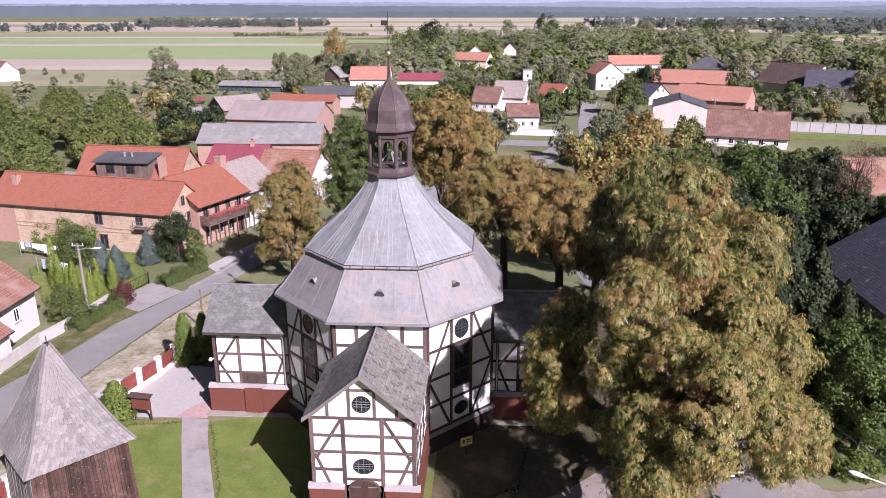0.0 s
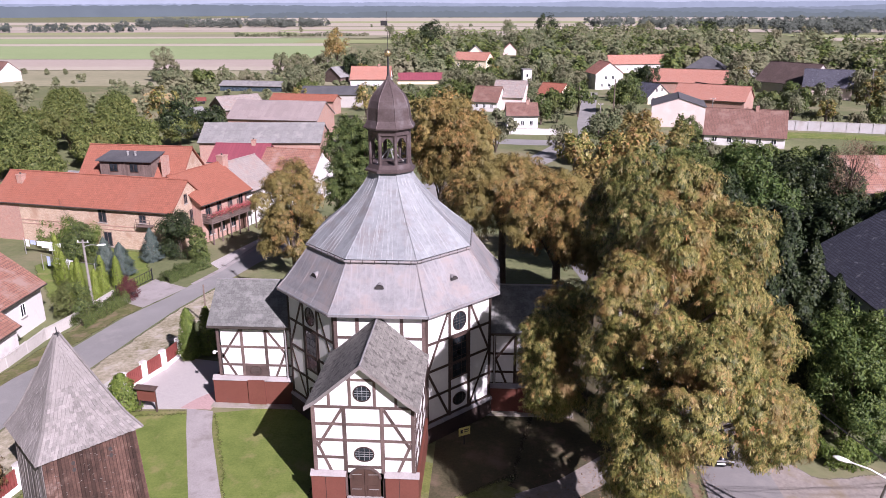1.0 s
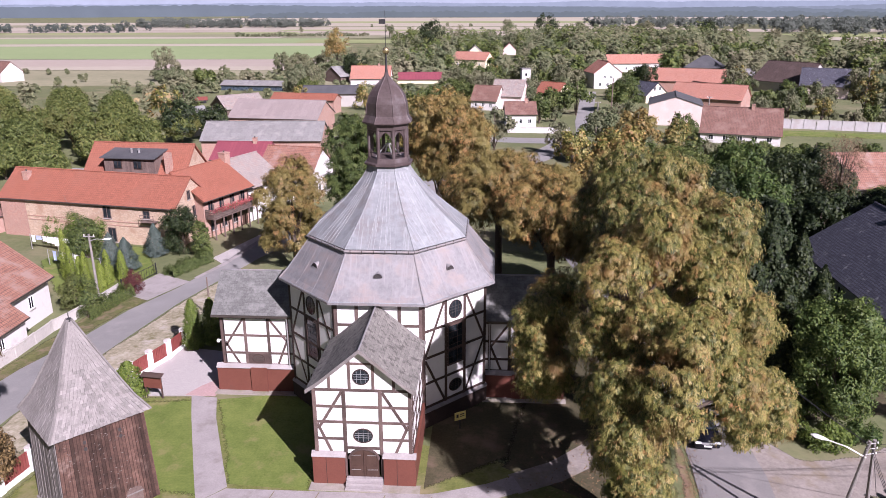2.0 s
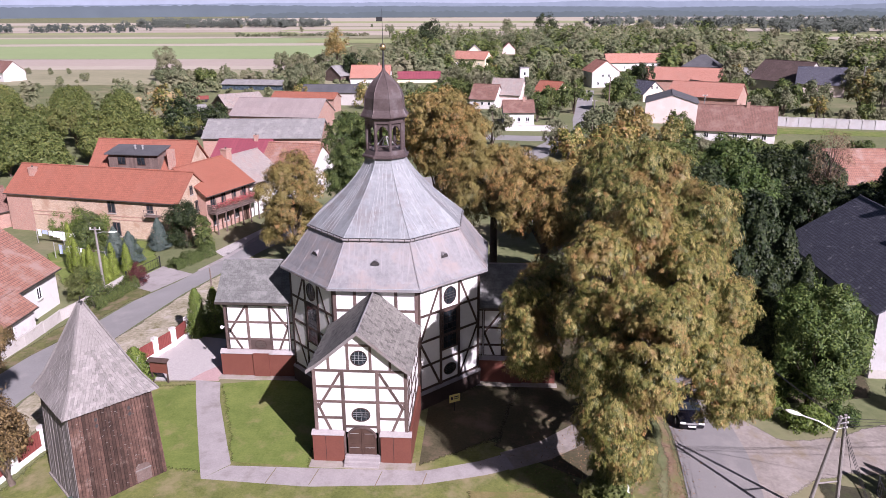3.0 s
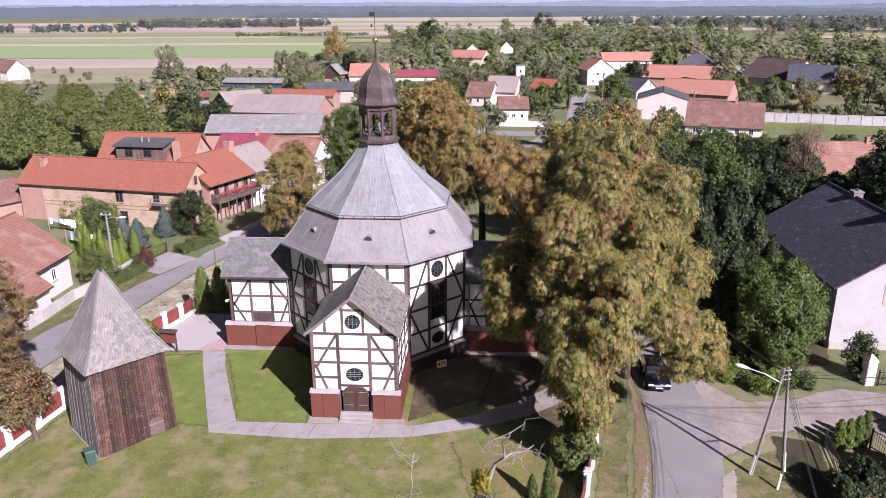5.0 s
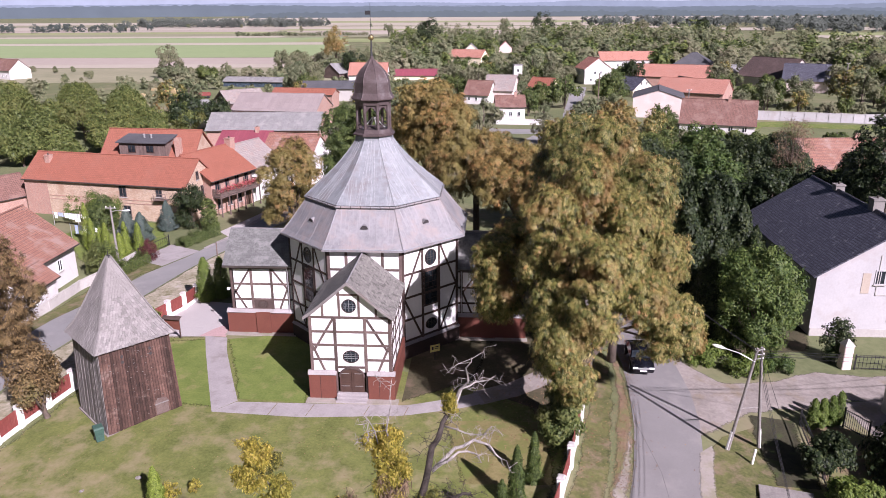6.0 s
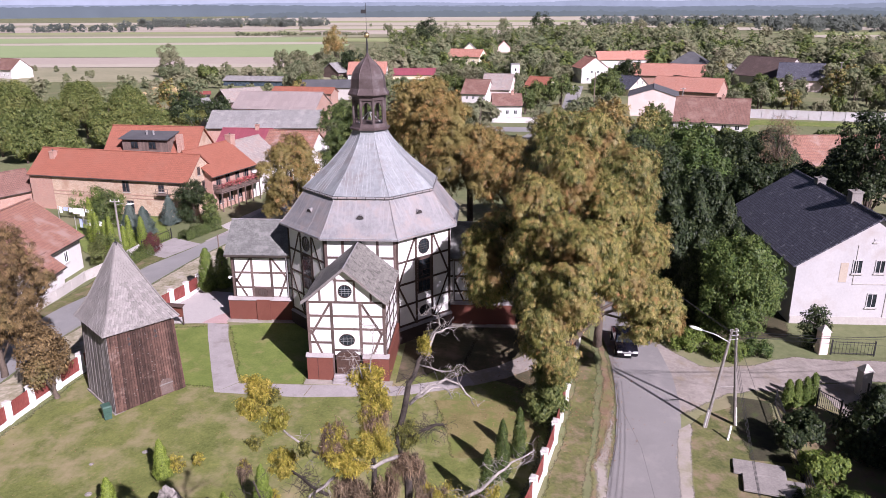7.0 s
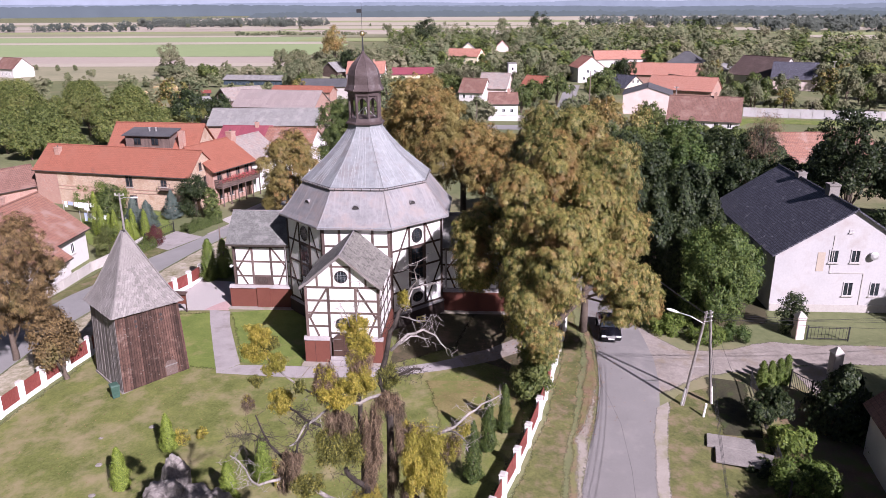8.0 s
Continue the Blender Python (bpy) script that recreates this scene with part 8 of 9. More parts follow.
def spots(rng, n, x0, x1, y0, y1, h0, h1, slope=0.0):
    out = []
    for _ in range(n):
        x, y, h = rng.uniform(x0, x1), rng.uniform(y0, y1), rng.uniform(h0, h1)
        out.append((x, y + slope * (x - x0), h, h * rng.uniform(0.36, 0.52)))
    return out



WAYS = (((6, 88), (14, 103), (24, 127), (31, 132), (33, 160), (36, 185), (42, 232)), ((-32, 131), (-5, 134), (28, 131)), ((30, 136), (46, 143), (62, 145), (80, 143), (110, 137), (200, 125)))


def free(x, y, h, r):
    """Whether a tree of that height and radius stands clear of houses and roads and hides no house from the camera
    side, near (0, -50, 28).
    """
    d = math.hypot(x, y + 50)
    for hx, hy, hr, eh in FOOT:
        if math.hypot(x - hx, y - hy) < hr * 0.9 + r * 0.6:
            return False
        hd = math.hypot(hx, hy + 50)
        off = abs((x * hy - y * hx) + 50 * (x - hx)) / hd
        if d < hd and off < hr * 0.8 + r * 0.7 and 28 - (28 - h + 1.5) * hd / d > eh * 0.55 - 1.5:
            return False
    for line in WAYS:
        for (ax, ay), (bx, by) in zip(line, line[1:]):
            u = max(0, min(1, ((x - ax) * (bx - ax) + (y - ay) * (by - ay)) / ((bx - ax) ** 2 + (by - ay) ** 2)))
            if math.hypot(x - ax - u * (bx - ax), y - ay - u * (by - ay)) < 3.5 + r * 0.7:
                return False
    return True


_r = np.random.default_rng(3)
# The x limit leaves the right-hand fields open to the camera.
for _tone, _seed in (("farleaf", 301), ("green", 302), ("farleaf", 303)):
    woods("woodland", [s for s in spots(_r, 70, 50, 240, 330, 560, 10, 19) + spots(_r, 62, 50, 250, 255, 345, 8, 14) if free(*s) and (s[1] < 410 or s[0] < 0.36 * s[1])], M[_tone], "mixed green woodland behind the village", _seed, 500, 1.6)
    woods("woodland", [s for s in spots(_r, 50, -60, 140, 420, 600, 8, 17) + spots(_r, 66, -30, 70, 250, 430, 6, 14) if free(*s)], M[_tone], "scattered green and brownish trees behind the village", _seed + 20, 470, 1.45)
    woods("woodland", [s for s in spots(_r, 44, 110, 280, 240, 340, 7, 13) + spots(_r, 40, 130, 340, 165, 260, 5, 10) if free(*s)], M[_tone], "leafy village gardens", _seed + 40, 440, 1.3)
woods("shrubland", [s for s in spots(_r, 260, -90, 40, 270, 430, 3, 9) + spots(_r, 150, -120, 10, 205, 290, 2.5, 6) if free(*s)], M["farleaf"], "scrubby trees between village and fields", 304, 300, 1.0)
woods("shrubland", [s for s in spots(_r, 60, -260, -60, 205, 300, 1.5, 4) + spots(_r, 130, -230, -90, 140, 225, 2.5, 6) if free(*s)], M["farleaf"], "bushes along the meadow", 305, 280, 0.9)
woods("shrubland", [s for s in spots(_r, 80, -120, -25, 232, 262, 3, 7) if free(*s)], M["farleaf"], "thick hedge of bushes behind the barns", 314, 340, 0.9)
woods("tree_row", [(x, 722 + 0.155 * (x + 250), 4.5 + 1.2 * math.sin(x * 1.7), 3.8) for x in range(-250, -120, 4)], M["farleaf"], "long hedgerow across the fields", 306, 120, 1.5)
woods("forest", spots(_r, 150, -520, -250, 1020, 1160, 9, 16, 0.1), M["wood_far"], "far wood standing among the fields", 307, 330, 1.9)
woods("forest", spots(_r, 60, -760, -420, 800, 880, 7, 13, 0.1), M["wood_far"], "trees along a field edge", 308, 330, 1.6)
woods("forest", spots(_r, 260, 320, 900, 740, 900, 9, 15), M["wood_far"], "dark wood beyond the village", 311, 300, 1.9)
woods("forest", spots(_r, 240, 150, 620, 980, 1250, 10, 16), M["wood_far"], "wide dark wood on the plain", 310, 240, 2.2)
woods("tree_row", spots(_r, 40, 330, 700, 560, 600, 4, 8), M["farleaf"], "trees along the meadow", 312, 160, 1.6)
woods("tree_row", spots(_r, 46, 20, 300, 600, 700, 6, 13), M["farleaf"], "scattered trees along the meadow", 315, 260, 1.6)
woods("tree_row", spots(_r, 30, -900, 200, 820, 1100, 4, 8), M["farleaf"], "single trees on the wide fields", 316, 160, 1.8)

# single trees and bushes among the village houses
VT = "trees among the village houses"
kinds = [tree("village_tree", 21.0, 113.0, 7.5, (3.6, 3.6), M["farleaf"], "rounded tree in a village garden", seed=501, leaves=1500, size=0.47, kind="tri", lobes=40, lobe_r=1.1, clear=0.02, limbs=4, trunk_r=0.2, group=VT),
         tree("village_tree", 2.0, 112.0, 6.0, (3.2, 3.2), M["green"], "rounded green tree in a village garden", seed=502, leaves=1500, size=0.44, kind="tri", lobes=40, lobe_r=1.0, clear=0.02, limbs=4, trunk_r=0.2, group=VT),
         tree("village_tree", -12.0, 108.0, 8.5, (3.4, 3.4), M["chestnut"], "yellow-green tree in a village garden", seed=503, leaves=1500, size=0.47, kind="tri", lobes=40, lobe_r=1.1, clear=0.04, limbs=4, trunk_r=0.2, group=VT),
         tree("village_tree", -20.0, 118.0, 3.4, (2.6, 2.6), M["farleaf"], "low bushy garden tree", seed=504, leaves=1500, size=0.36, kind="tri", lobes=36, lobe_r=0.9, clear=0.02, limbs=4, trunk_r=0.15, group=VT)]
_n = 0
for _ in range(5200):
    x, y = _r.uniform(-75, 175), _r.uniform(84, 262)
    k = int(_r.choice(4, p=(0.38, 0.34, 0.1, 0.18)))
    size = _r.uniform(0.8, 1.5)
    # Trees stay inside the camera's wedge and off its sight lines.
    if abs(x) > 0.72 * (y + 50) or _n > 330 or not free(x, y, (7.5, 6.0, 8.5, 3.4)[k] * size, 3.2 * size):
        continue
    if (x < 30 and y < 100 and x > -22) or (x > 58 and y < 153) or (-75 < x < -25 and y < 130):
        continue
    t = copy_thing(kinds[k], pose(x, y, -1.55, 0, 0, _r.uniform(0, 360)))
    t.scale = (size, size, size * _r.uniform(0.85, 1.15))
    _n += 1
for k, (x, y, h, r, m) in enumerate(((-125, 262, 15, 6.5, "farleaf"), (-74, 275, 12, 6.5, "farleaf"), (-48, 268, 12.5, 7, "darkgreen"), (-88, 300, 11, 5, "farleaf"), (-68, 330, 20, 8.5, "brownleaf"), (-30, 420, 24, 10, "darkgreen"), (55, 640, 25, 13, "darkgreen"), (20, 640, 20, 6.5, "farleaf"), (-92, 700, 14, 6.5, "farleaf"), (-84, 318, 9, 5, "green"), (44, 178, 9.5, 5.5, "green"), (31, 172, 10, 6, "green"), (58, 216, 12, 5.5, "darkgreen"), (-56, 128, 9, 5, "darkgreen"), (90, 690, 16, 8, "farleaf"), (140, 640, 18, 9, "farleaf"), (186, 610, 20, 9, "darkgreen"), (-6, 60, 12, 4.5, "green"), (42, 62, 9, 4, "green"), (22, 95, 9, 4.5, "chestnut"), (58, 104, 5.4, 3.8, "green"), (70, 108, 4.6, 3.6, "green"), (82, 112, 3.8, 3.2, "green"), (50, 96, 6.5, 4.2, "green"), (68, 94, 4.8, 3.6, "darkgreen"), (36, 109, 11, 5.2, "brownleaf"), (88, 170, 10.5, 6, "green"), (98, 174, 10, 5.5, "farleaf"), (81, 166, 8, 4, "green"), (-61, 121, 11, 5.2, "darkgreen"), (46, 177, 11.5, 5, "green"), (-112, 236, 9, 7, "farleaf"), (-100, 238, 8, 6, "green"), (24, 172, 8, 5.5, "green"), (0, 232, 12, 8, "green"), (-4, 120, 11, 6, "green"), (8, 118, 9, 5, "farleaf"))):
    tree("field_tree", x, y, h, (r, r), M[m], "single rounded tree among fields and gardens", seed=400 + k, leaves=3600, size=0.25 * r ** 0.5, kind="tri", lobes=44, lobe_r=r * 0.28, clear=0.02, limbs=4, trunk_r=0.3)


# ---- walls, fences, poles ----
def garden_wall(name, pts, height, thick, material, label, coping=True, base=None):
    ob = thing(name, pts[0][0], pts[0][1], 0, 0, label, "wall")
    inv = Matrix.Translation((-pts[0][0], -pts[0][1], 0))
    for (x0, y0), (x1, y1) in zip(pts, pts[1:]):
        n = max(1, int(math.hypot(x1 - x0, y1 - y0) / 2.6))
        for i in range(n):
            a = Vector((x0 + (x1 - x0) * i / n, y0 + (y1 - y0) * i / n, 0))
            b = Vector((x0 + (x1 - x0) * (i + 1) / n, y0 + (y1 - y0) * (i + 1) / n, 0))
            z = min(gz(a.x, a.y), gz(b.x, b.y)) - 0.1
            bm = bmesh.new()
            s = Vector((-(b - a).y, (b - a).x, 0)).normalized()
            bar(bm, a + Vector((0, 0, z)) + (b - a).normalized() * 0.06, b + Vector((0, 0, z)) - (b - a).normalized() * 0.06, thick, height, (0, 0, 1))
            bm.transform(inv)
            pn = part("panel", bm, material, ob)
            bm = bmesh.new()
            bar(bm, a - (b - a).normalized() * 0.1 + Vector((0, 0, z)), a + (b - a).normalized() * 0.1 + Vector((0, 0, z)), thick * 1.7, height + 0.12, (0, 0, 1))
            bm.transform(inv)
            part("pier", bm, material, ob)
            if coping:
                bm = bmesh.new()
                bar(bm, a + Vector((0, 0, z + height)), b + Vector((0, 0, z + height)), thick * 1.5, 0.06, (0, 0, 1))
                bm.transform(inv)
                part("coping", bm, M["concrete"], pn)
    return ob


garden_wall("garden_wall", [(-34.2, 11), (-33.7, 17.9), (-33.7, 23.7), (-32.9, 27.3), (-32.2, 33.6)], 1.15, 0.14, M["concrete"], "low white patterned garden wall along the street")
garden_wall("garden_wall", [(78.9, 151.3), (100.8, 145.6), (150, 138), (200, 132)], 2.4, 0.25, M["render_old"], "long white painted wall")
garden_wall("garden_wall", [(10.5, 141.5), (26.2, 140.2)], 1.5, 0.2, M["render_white"], "white wall along the far road")
garden_wall("garden_wall", [(-34, 126), (-18, 127), (-2, 126)], 1.2, 0.2, M["render_pink"], "low pale wall along the far road")


def church_fence(pts, name, label, panel_h=1.15, post_h=1.65, spacing=2.6, slats=9, ends=True):
    """White capped masonry posts on a low base with red-brown slatted panels between them."""
    ob = thing(name, pts[0][0], pts[0][1], gz(*pts[0]), 0, label, "fence")
    inv = ob.matrix_world.inverted()
    line = []
    for (x0, y0), (x1, y1) in zip(pts, pts[1:]):
        n = max(1, round(math.hypot(x1 - x0, y1 - y0) / spacing))
        line += [(x0 + (x1 - x0) * i / n, y0 + (y1 - y0) * i / n) for i in range(n)]
    line.append(pts[-1])
    for i, (x, y) in enumerate(line):
        z = gz(x, y)
        q = line[min(i + 1, len(line) - 1)]
        p = line[max(i - 1, 0)]
        turn = math.degrees(math.atan2(q[1] - p[1], q[0] - p[0]))
        bm = bmesh.new()
        box(-0.2, 0.2, -0.2, 0.2, -0.25, post_h, bm)
        bm.transform(inv @ pose(x, y, z, 0, 0, turn))
        po = part("post", bm, M["white"], ob, "white masonry post")
        bm = bmesh.new()
        hexa(bm, [(-0.25, -0.25, post_h), (0.25, -0.25, post_h), (0.25, 0.25, post_h), (-0.25, 0.25, post_h), (-0.16, -0.16, post_h + 0.12), (0.16, -0.16, post_h + 0.12), (0.16, 0.16, post_h + 0.12), (-0.16, 0.16, post_h + 0.12)])
        bm.transform(inv @ pose(x, y, z, 0, 0, turn))
        part("cap", bm, M["concrete"], po)
    for (x0, y0), (x1, y1) in zip(line, line[1:]):
        a, b = Vector((x0, y0, gz(x0, y0))), Vector((x1, y1, gz(x1, y1)))
        t = (b - a).normalized()
        a2, b2 = a + t * 0.22, b - t * 0.22
        bm = bmesh.new()
        bar(bm, a2 - Vector((0, 0, 0.2)), b2 - Vector((0, 0, 0.2)), 0.24, 0.5, (0, 0, 1))
        bm.transform(inv)
        part("base_wall", bm, M["white"], ob)
        s = Vector((-t.y, t.x, 0))
        bm = bmesh.new()
        for z in (0.5, 1.25):
            bar(bm, a2 + Vector((0, 0, z)) + s * 0.035, b2 + Vector((0, 0, z)) + s * 0.035, 0.035, 0.09, (0, 0, 1))
        bm.transform(inv)
        pn = part("panel", bm, M["fence_red"], ob)
        for k in range(slats):
            p = a2.lerp(b2, (k + 0.5) / slats)
            w = (b2 - a2).length / slats * 0.84
            bm = bmesh.new()
            bar(bm, p - t * w / 2 + Vector((0, 0, 0.36)), p + t * w / 2 + Vector((0, 0, 0.36)), 0.035, panel_h, (0, 0, 1))
            bm.transform(inv)
            part("slat", bm, M["fence_red"], pn)
    return ob


church_fence([(-25.6, -22), (-23.4, -8.3), (-22.6, -4.1), (-21.5, 0.8), (-20.6, 6.0)], "churchyard_fence", "red slatted churchyard fence with white posts")
church_fence([(-20.5, 12.2), (-19.2, 16.3), (-18.9, 18.7)], "churchyard_fence", "red slatted fence at the forecourt with white posts", spacing=2.3)
church_fence([(10.4, -22), (12.4, -15.5), (13.3, -13.0), (14.1, -10.4), (15.0, -7.2), (16.2, -2.0), (17.3, 3.3), (18.1, 7.4), (18.8, 16), (19.2, 30)], "churchyard_fence", "red slatted roadside fence with white posts", spacing=2.7)


# utility poles
def wire(name, p, q, sag, r=0.012, label="thin dark overhead wire"):
    p, q = Vector(p), Vector(q)
    bm = bmesh.new()
    pts = [p.lerp(q, u) - Vector((0, 0, sag * 4 * u * (1 - u))) for u in np.linspace(0, 1, 9)]
    o = pts[0].copy()
    tube(bm, [a - o for a in pts], [r] * 9, 4)
    ob = part(name, bm, M["metal_dark"], None)
    ob.location = o
    return tagged(ob, label, "wire")


def lamp_head(bm_arm, parent, a, b, z):
    """Bracket arm and flat street-lamp head at its end."""
    bm = bmesh.new()
    tube(bm, [a, Vector(a).lerp(Vector(b), 0.5) + Vector((0, 0, 0.12)), b], [0.035] * 3, 6)
    part("arm", bm, M["galv"], parent)
    d = (Vector(b) - Vector(a)).normalized()
    bm = bmesh.new()
    tube(bm, [Vector(b) - d * 0.1, Vector(b) + d * 0.15, Vector(b) + d * 0.5, Vector(b) + d * 0.75], [0.06, 0.15, 0.17, 0.06], 8)
    bmesh.ops.scale(bm, vec=(1, 1, 0.6), space=Matrix.Translation(-Vector(b)), verts=bm.verts[:])
    part("lamp_head", bm, M["lamp"], parent, "white street lamp head", True)


def twin_pole():
    x, y = 25.68, -3.76
    z = gz(x, y)
    ob = thing("utility_pole", x, y, z, 0, "leaning concrete utility poles with white bases and a lamp", "utility pole")
    top = Vector((26.45 - x, -4.5 - y, 6.95 - z))
    second = Vector((27.95 - x, -3.12 - y, gz(27.95, -3.12) - z))
    top2 = Vector((26.75 - x, -4.35 - y, 6.95 - z))
    for base, tp, m in ((Vector((0, 0, 0)), top, "pole"), (second, top2, "pole")):
        bm = bmesh.new()
        tube(bm, [base - Vector((0, 0, 0.3)), tp], [0.125, 0.085], 9)
        po = part("post", bm, M[m], ob)
        bm = bmesh.new()
        tube(bm, [base, base.lerp(tp, 0.19)], [0.14, 0.132], 9)
        part("white_base", bm, M["white"], po)
    bm = bmesh.new()
    m = 0.42
    tube(bm, [Vector((0, 0, 0)).lerp(top, m), second.lerp(top2, m)], [0.05, 0.05], 6)
    part("tie_bar", bm, M["pole"], ob)
    for dz in (0.15, 0.45, 0.75):
        bm = bmesh.new()
        tube(bm, [top - Vector((0.12, 0.03, dz)), top + Vector((0.45, 0.13, -dz))], [0.022, 0.022], 6)
        cb = part("cross_arm", bm, M["galv"], ob)
        for u in (-0.1, 0.42):
            bm = bmesh.new()
            lathe(bm, top.x + u, top.y + 0.05, [(0.02, top.z - dz), (0.04, top.z - dz + 0.04), (0.04, top.z - dz + 0.09), (0.015, top.z - dz + 0.12)], 7)
            part("insulator", bm, M["white"], cb)
    lamp_head(None, ob, top - Vector((0.05, 0, 0.95)), Vector((24.6 - x, -3.9 - y, 6.62 - z)), 0)
    return ob


twin_pole()
for k, (q, sag) in enumerate((((60, 2.5, 5.4), 0.9), ((60, 3.0, 5.0), 0.9), ((60, 1.5, 4.6), 0.9), ((60, 4.5, 5.7), 0.9))):
    wire("overhead_wire", (26.9, -4.4, 6.75 - 0.16 * k), q, sag)
for k, (q, sag) in enumerate((((20.6, 26, 7.0), 0.8), ((21.0, 26, 6.7), 0.8), ((21.4, 26, 6.4), 0.8), ((21.9, -25.8, 5.7), 0.5), ((22.0, -25.8, 5.4), 0.5), ((22.1, -25.8, 5.1), 0.5))):
    wire("overhead_wire", (26.4 + 0.15 * (k % 3), -4.4, 6.8 - 0.15 * (k % 3)), q, sag)
wire("guy_wire", (26.7, -4.4, 6.7), (31.0, 1.5, -1.0), 0.0, 0.014, "steel guy wire from the pole to the ground")
for dz in (0, 0.3, 0.6):
    wire("overhead_wire", (21, 41, 7.4 - dz), (66, 43.5, 7.2 - dz), 0.7)
bm = bmesh.new()
tube(bm, [(0, 0, -0.2), (0.15, 0.05, 1.05)], [0.09, 0.08], 8)
ob = part("marker_post", bm, M["white"], None)
ob.location = (26.84, -5.11, gz(26.84, -5.11))
tagged(ob, "short white leaning marker post", "post")


def street_pole(x, y, top, label, lamp=None, material="pole", r=0.16, arms=1):
    z = gz(x, y)
    ob = thing("street_lamp" if lamp else "utility_pole", x, y, z, 0, label, "street lamp" if lamp else "utility pole")
    bm = bmesh.new()
    tube(bm, [(0, 0, -0.3), (0, 0, top - z)], [r, r * 0.62], 9)
    part("post", bm, M[material], ob)
    for k in range(arms):
        bm = bmesh.new()
        box(-0.6, 0.6, -0.05, 0.05, top - z - 0.3 - 0.45 * k, top - z - 0.2 - 0.45 * k, bm)
        ar = part("cross_arm", bm, M["galv"], ob)
        for u in (-0.5, 0.5):
            bm = bmesh.new()
            lathe(bm, u, 0, [(0.03, top - z - 0.2 - 0.45 * k), (0.06, top - z - 0.14 - 0.45 * k), (0.05, top - z - 0.04 - 0.45 * k), (0.02, top - z - 0.02 - 0.45 * k)], 7)
            part("insulator", bm, M["white"], ar)
    if lamp:
        lamp_head(None, ob, Vector((0, 0, top - z - 0.7)), Vector(lamp), 0)
    return ob


street_pole(-33.1, 31.0, 5.9, "concrete street pole with a white lamp arm", (1.25, 0.4, 6.75))
for dz in (0.2, 0.5):
    wire("overhead_wire", (-33.1, 31.0, 5.9 - dz), (-50, 55, 4.6 - dz), 0.4, 0.012)
street_pole(-19.3, 26.0, 3.4, "dark slanting wooden pole beside the street", None, "darkpole", 0.1, 0)
street_pole(22.0, -25.8, 5.9, "concrete utility pole at the roadside", None, "pole", 0.14)
street_pole(31.4, 133.0, 7.0, "concrete pole at the far road", None, "pole", 0.2)
street_pole(58.0, 140.0, 7.5, "concrete pole before the brown-roofed house", None, "pole", 0.2)
street_pole(40.0, 168.0, 9.0, "tall pole at the far road", None, "darkpole", 0.2)
street_pole(122.0, 200.0, 9.5, "tall pole beyond the barns", None, "pole", 0.25)
street_pole(150.0, 215.0, 9.5, "tall pole beyond the barns", None, "pole", 0.25)


# gate pillars and iron fences at the side road
def pillar(x, y, h, label="weathered stone gate pillar with pointed cap"):
    ob = thing("gate_pillar", x, y, gz(x, y), 8, label, "gate pillar", "gate pillars")
    bm = bmesh.new()
    box(-0.4, 0.4, -0.4, 0.4, -0.2, h, bm)
    bmesh.ops.bevel(bm, geom=bm.edges[:], offset=0.05, segments=1, affect="EDGES")
    part("shaft", bm, M["render_pink"] if y > 5 else M["render_grey"], ob)
    bm = bmesh.new()
    hexa(bm, [(-0.46, -0.46, h), (0.46, -0.46, h), (0.46, 0.46, h), (-0.46, 0.46, h), (-0.08, -0.08, h + 0.5), (0.08, -0.08, h + 0.5), (0.08, 0.08, h + 0.5), (-0.08, 0.08, h + 0.5)])
    part("cap", bm, M["concrete"], ob)


pillar(39.2, 9.9, 2.1)
pillar(39.3, 2.7, 2.1)


def iron_fence(name, x0, y0, x1, y1, h, label, gap=0.16, category="fence"):
    ob = thing(name, x0, y0, gz(x0, y0), math.degrees(math.atan2(y1 - y0, x1 - x0)), label, category)
    L = math.hypot(x1 - x0, y1 - y0)
    for z in (0.15, h - 0.12):
        bm = box(0, L, -0.025, 0.025, z, z + 0.05)
        part("rail", bm, M["metal_dark"], ob)
    n = int(L / gap)
    for i in range(n + 1):
        bm = bmesh.new()
        box(i * gap - 0.012, i * gap + 0.012, -0.012, 0.012, 0.05, h, bm)
        part("bar", bm, M["metal_dark"], ob)
    for u in (0, L):
        bm = box(u - 0.05, u + 0.05, -0.05, 0.05, -0.2, h + 0.1)
        part("post", bm, M["metal_dark"], ob)


iron_fence("iron_gate", 35.0, 0.4, 35.9, -1.3, 1.5, "dark iron gate standing open on the driveway", category="gate")
iron_fence("iron_fence", 39.9, 9.6, 43.4, 9.45, 1.3, "low iron railing beside the gate pillar", 0.3)
iron_fence("iron_fence", 39.3, 1.9, 40.2, -8, 1.3, "dark iron railing along the garden", 0.3)
iron_fence("iron_fence", 31.9, 0.2, 29.6, -14, 1.2, "thin iron railing at the garden edge", 0.3)
iron_fence("iron_gate", -32.2, 34.2, -30.8, 39.6, 1.3, "dark iron driveway gate, shut", 0.4, "gate")


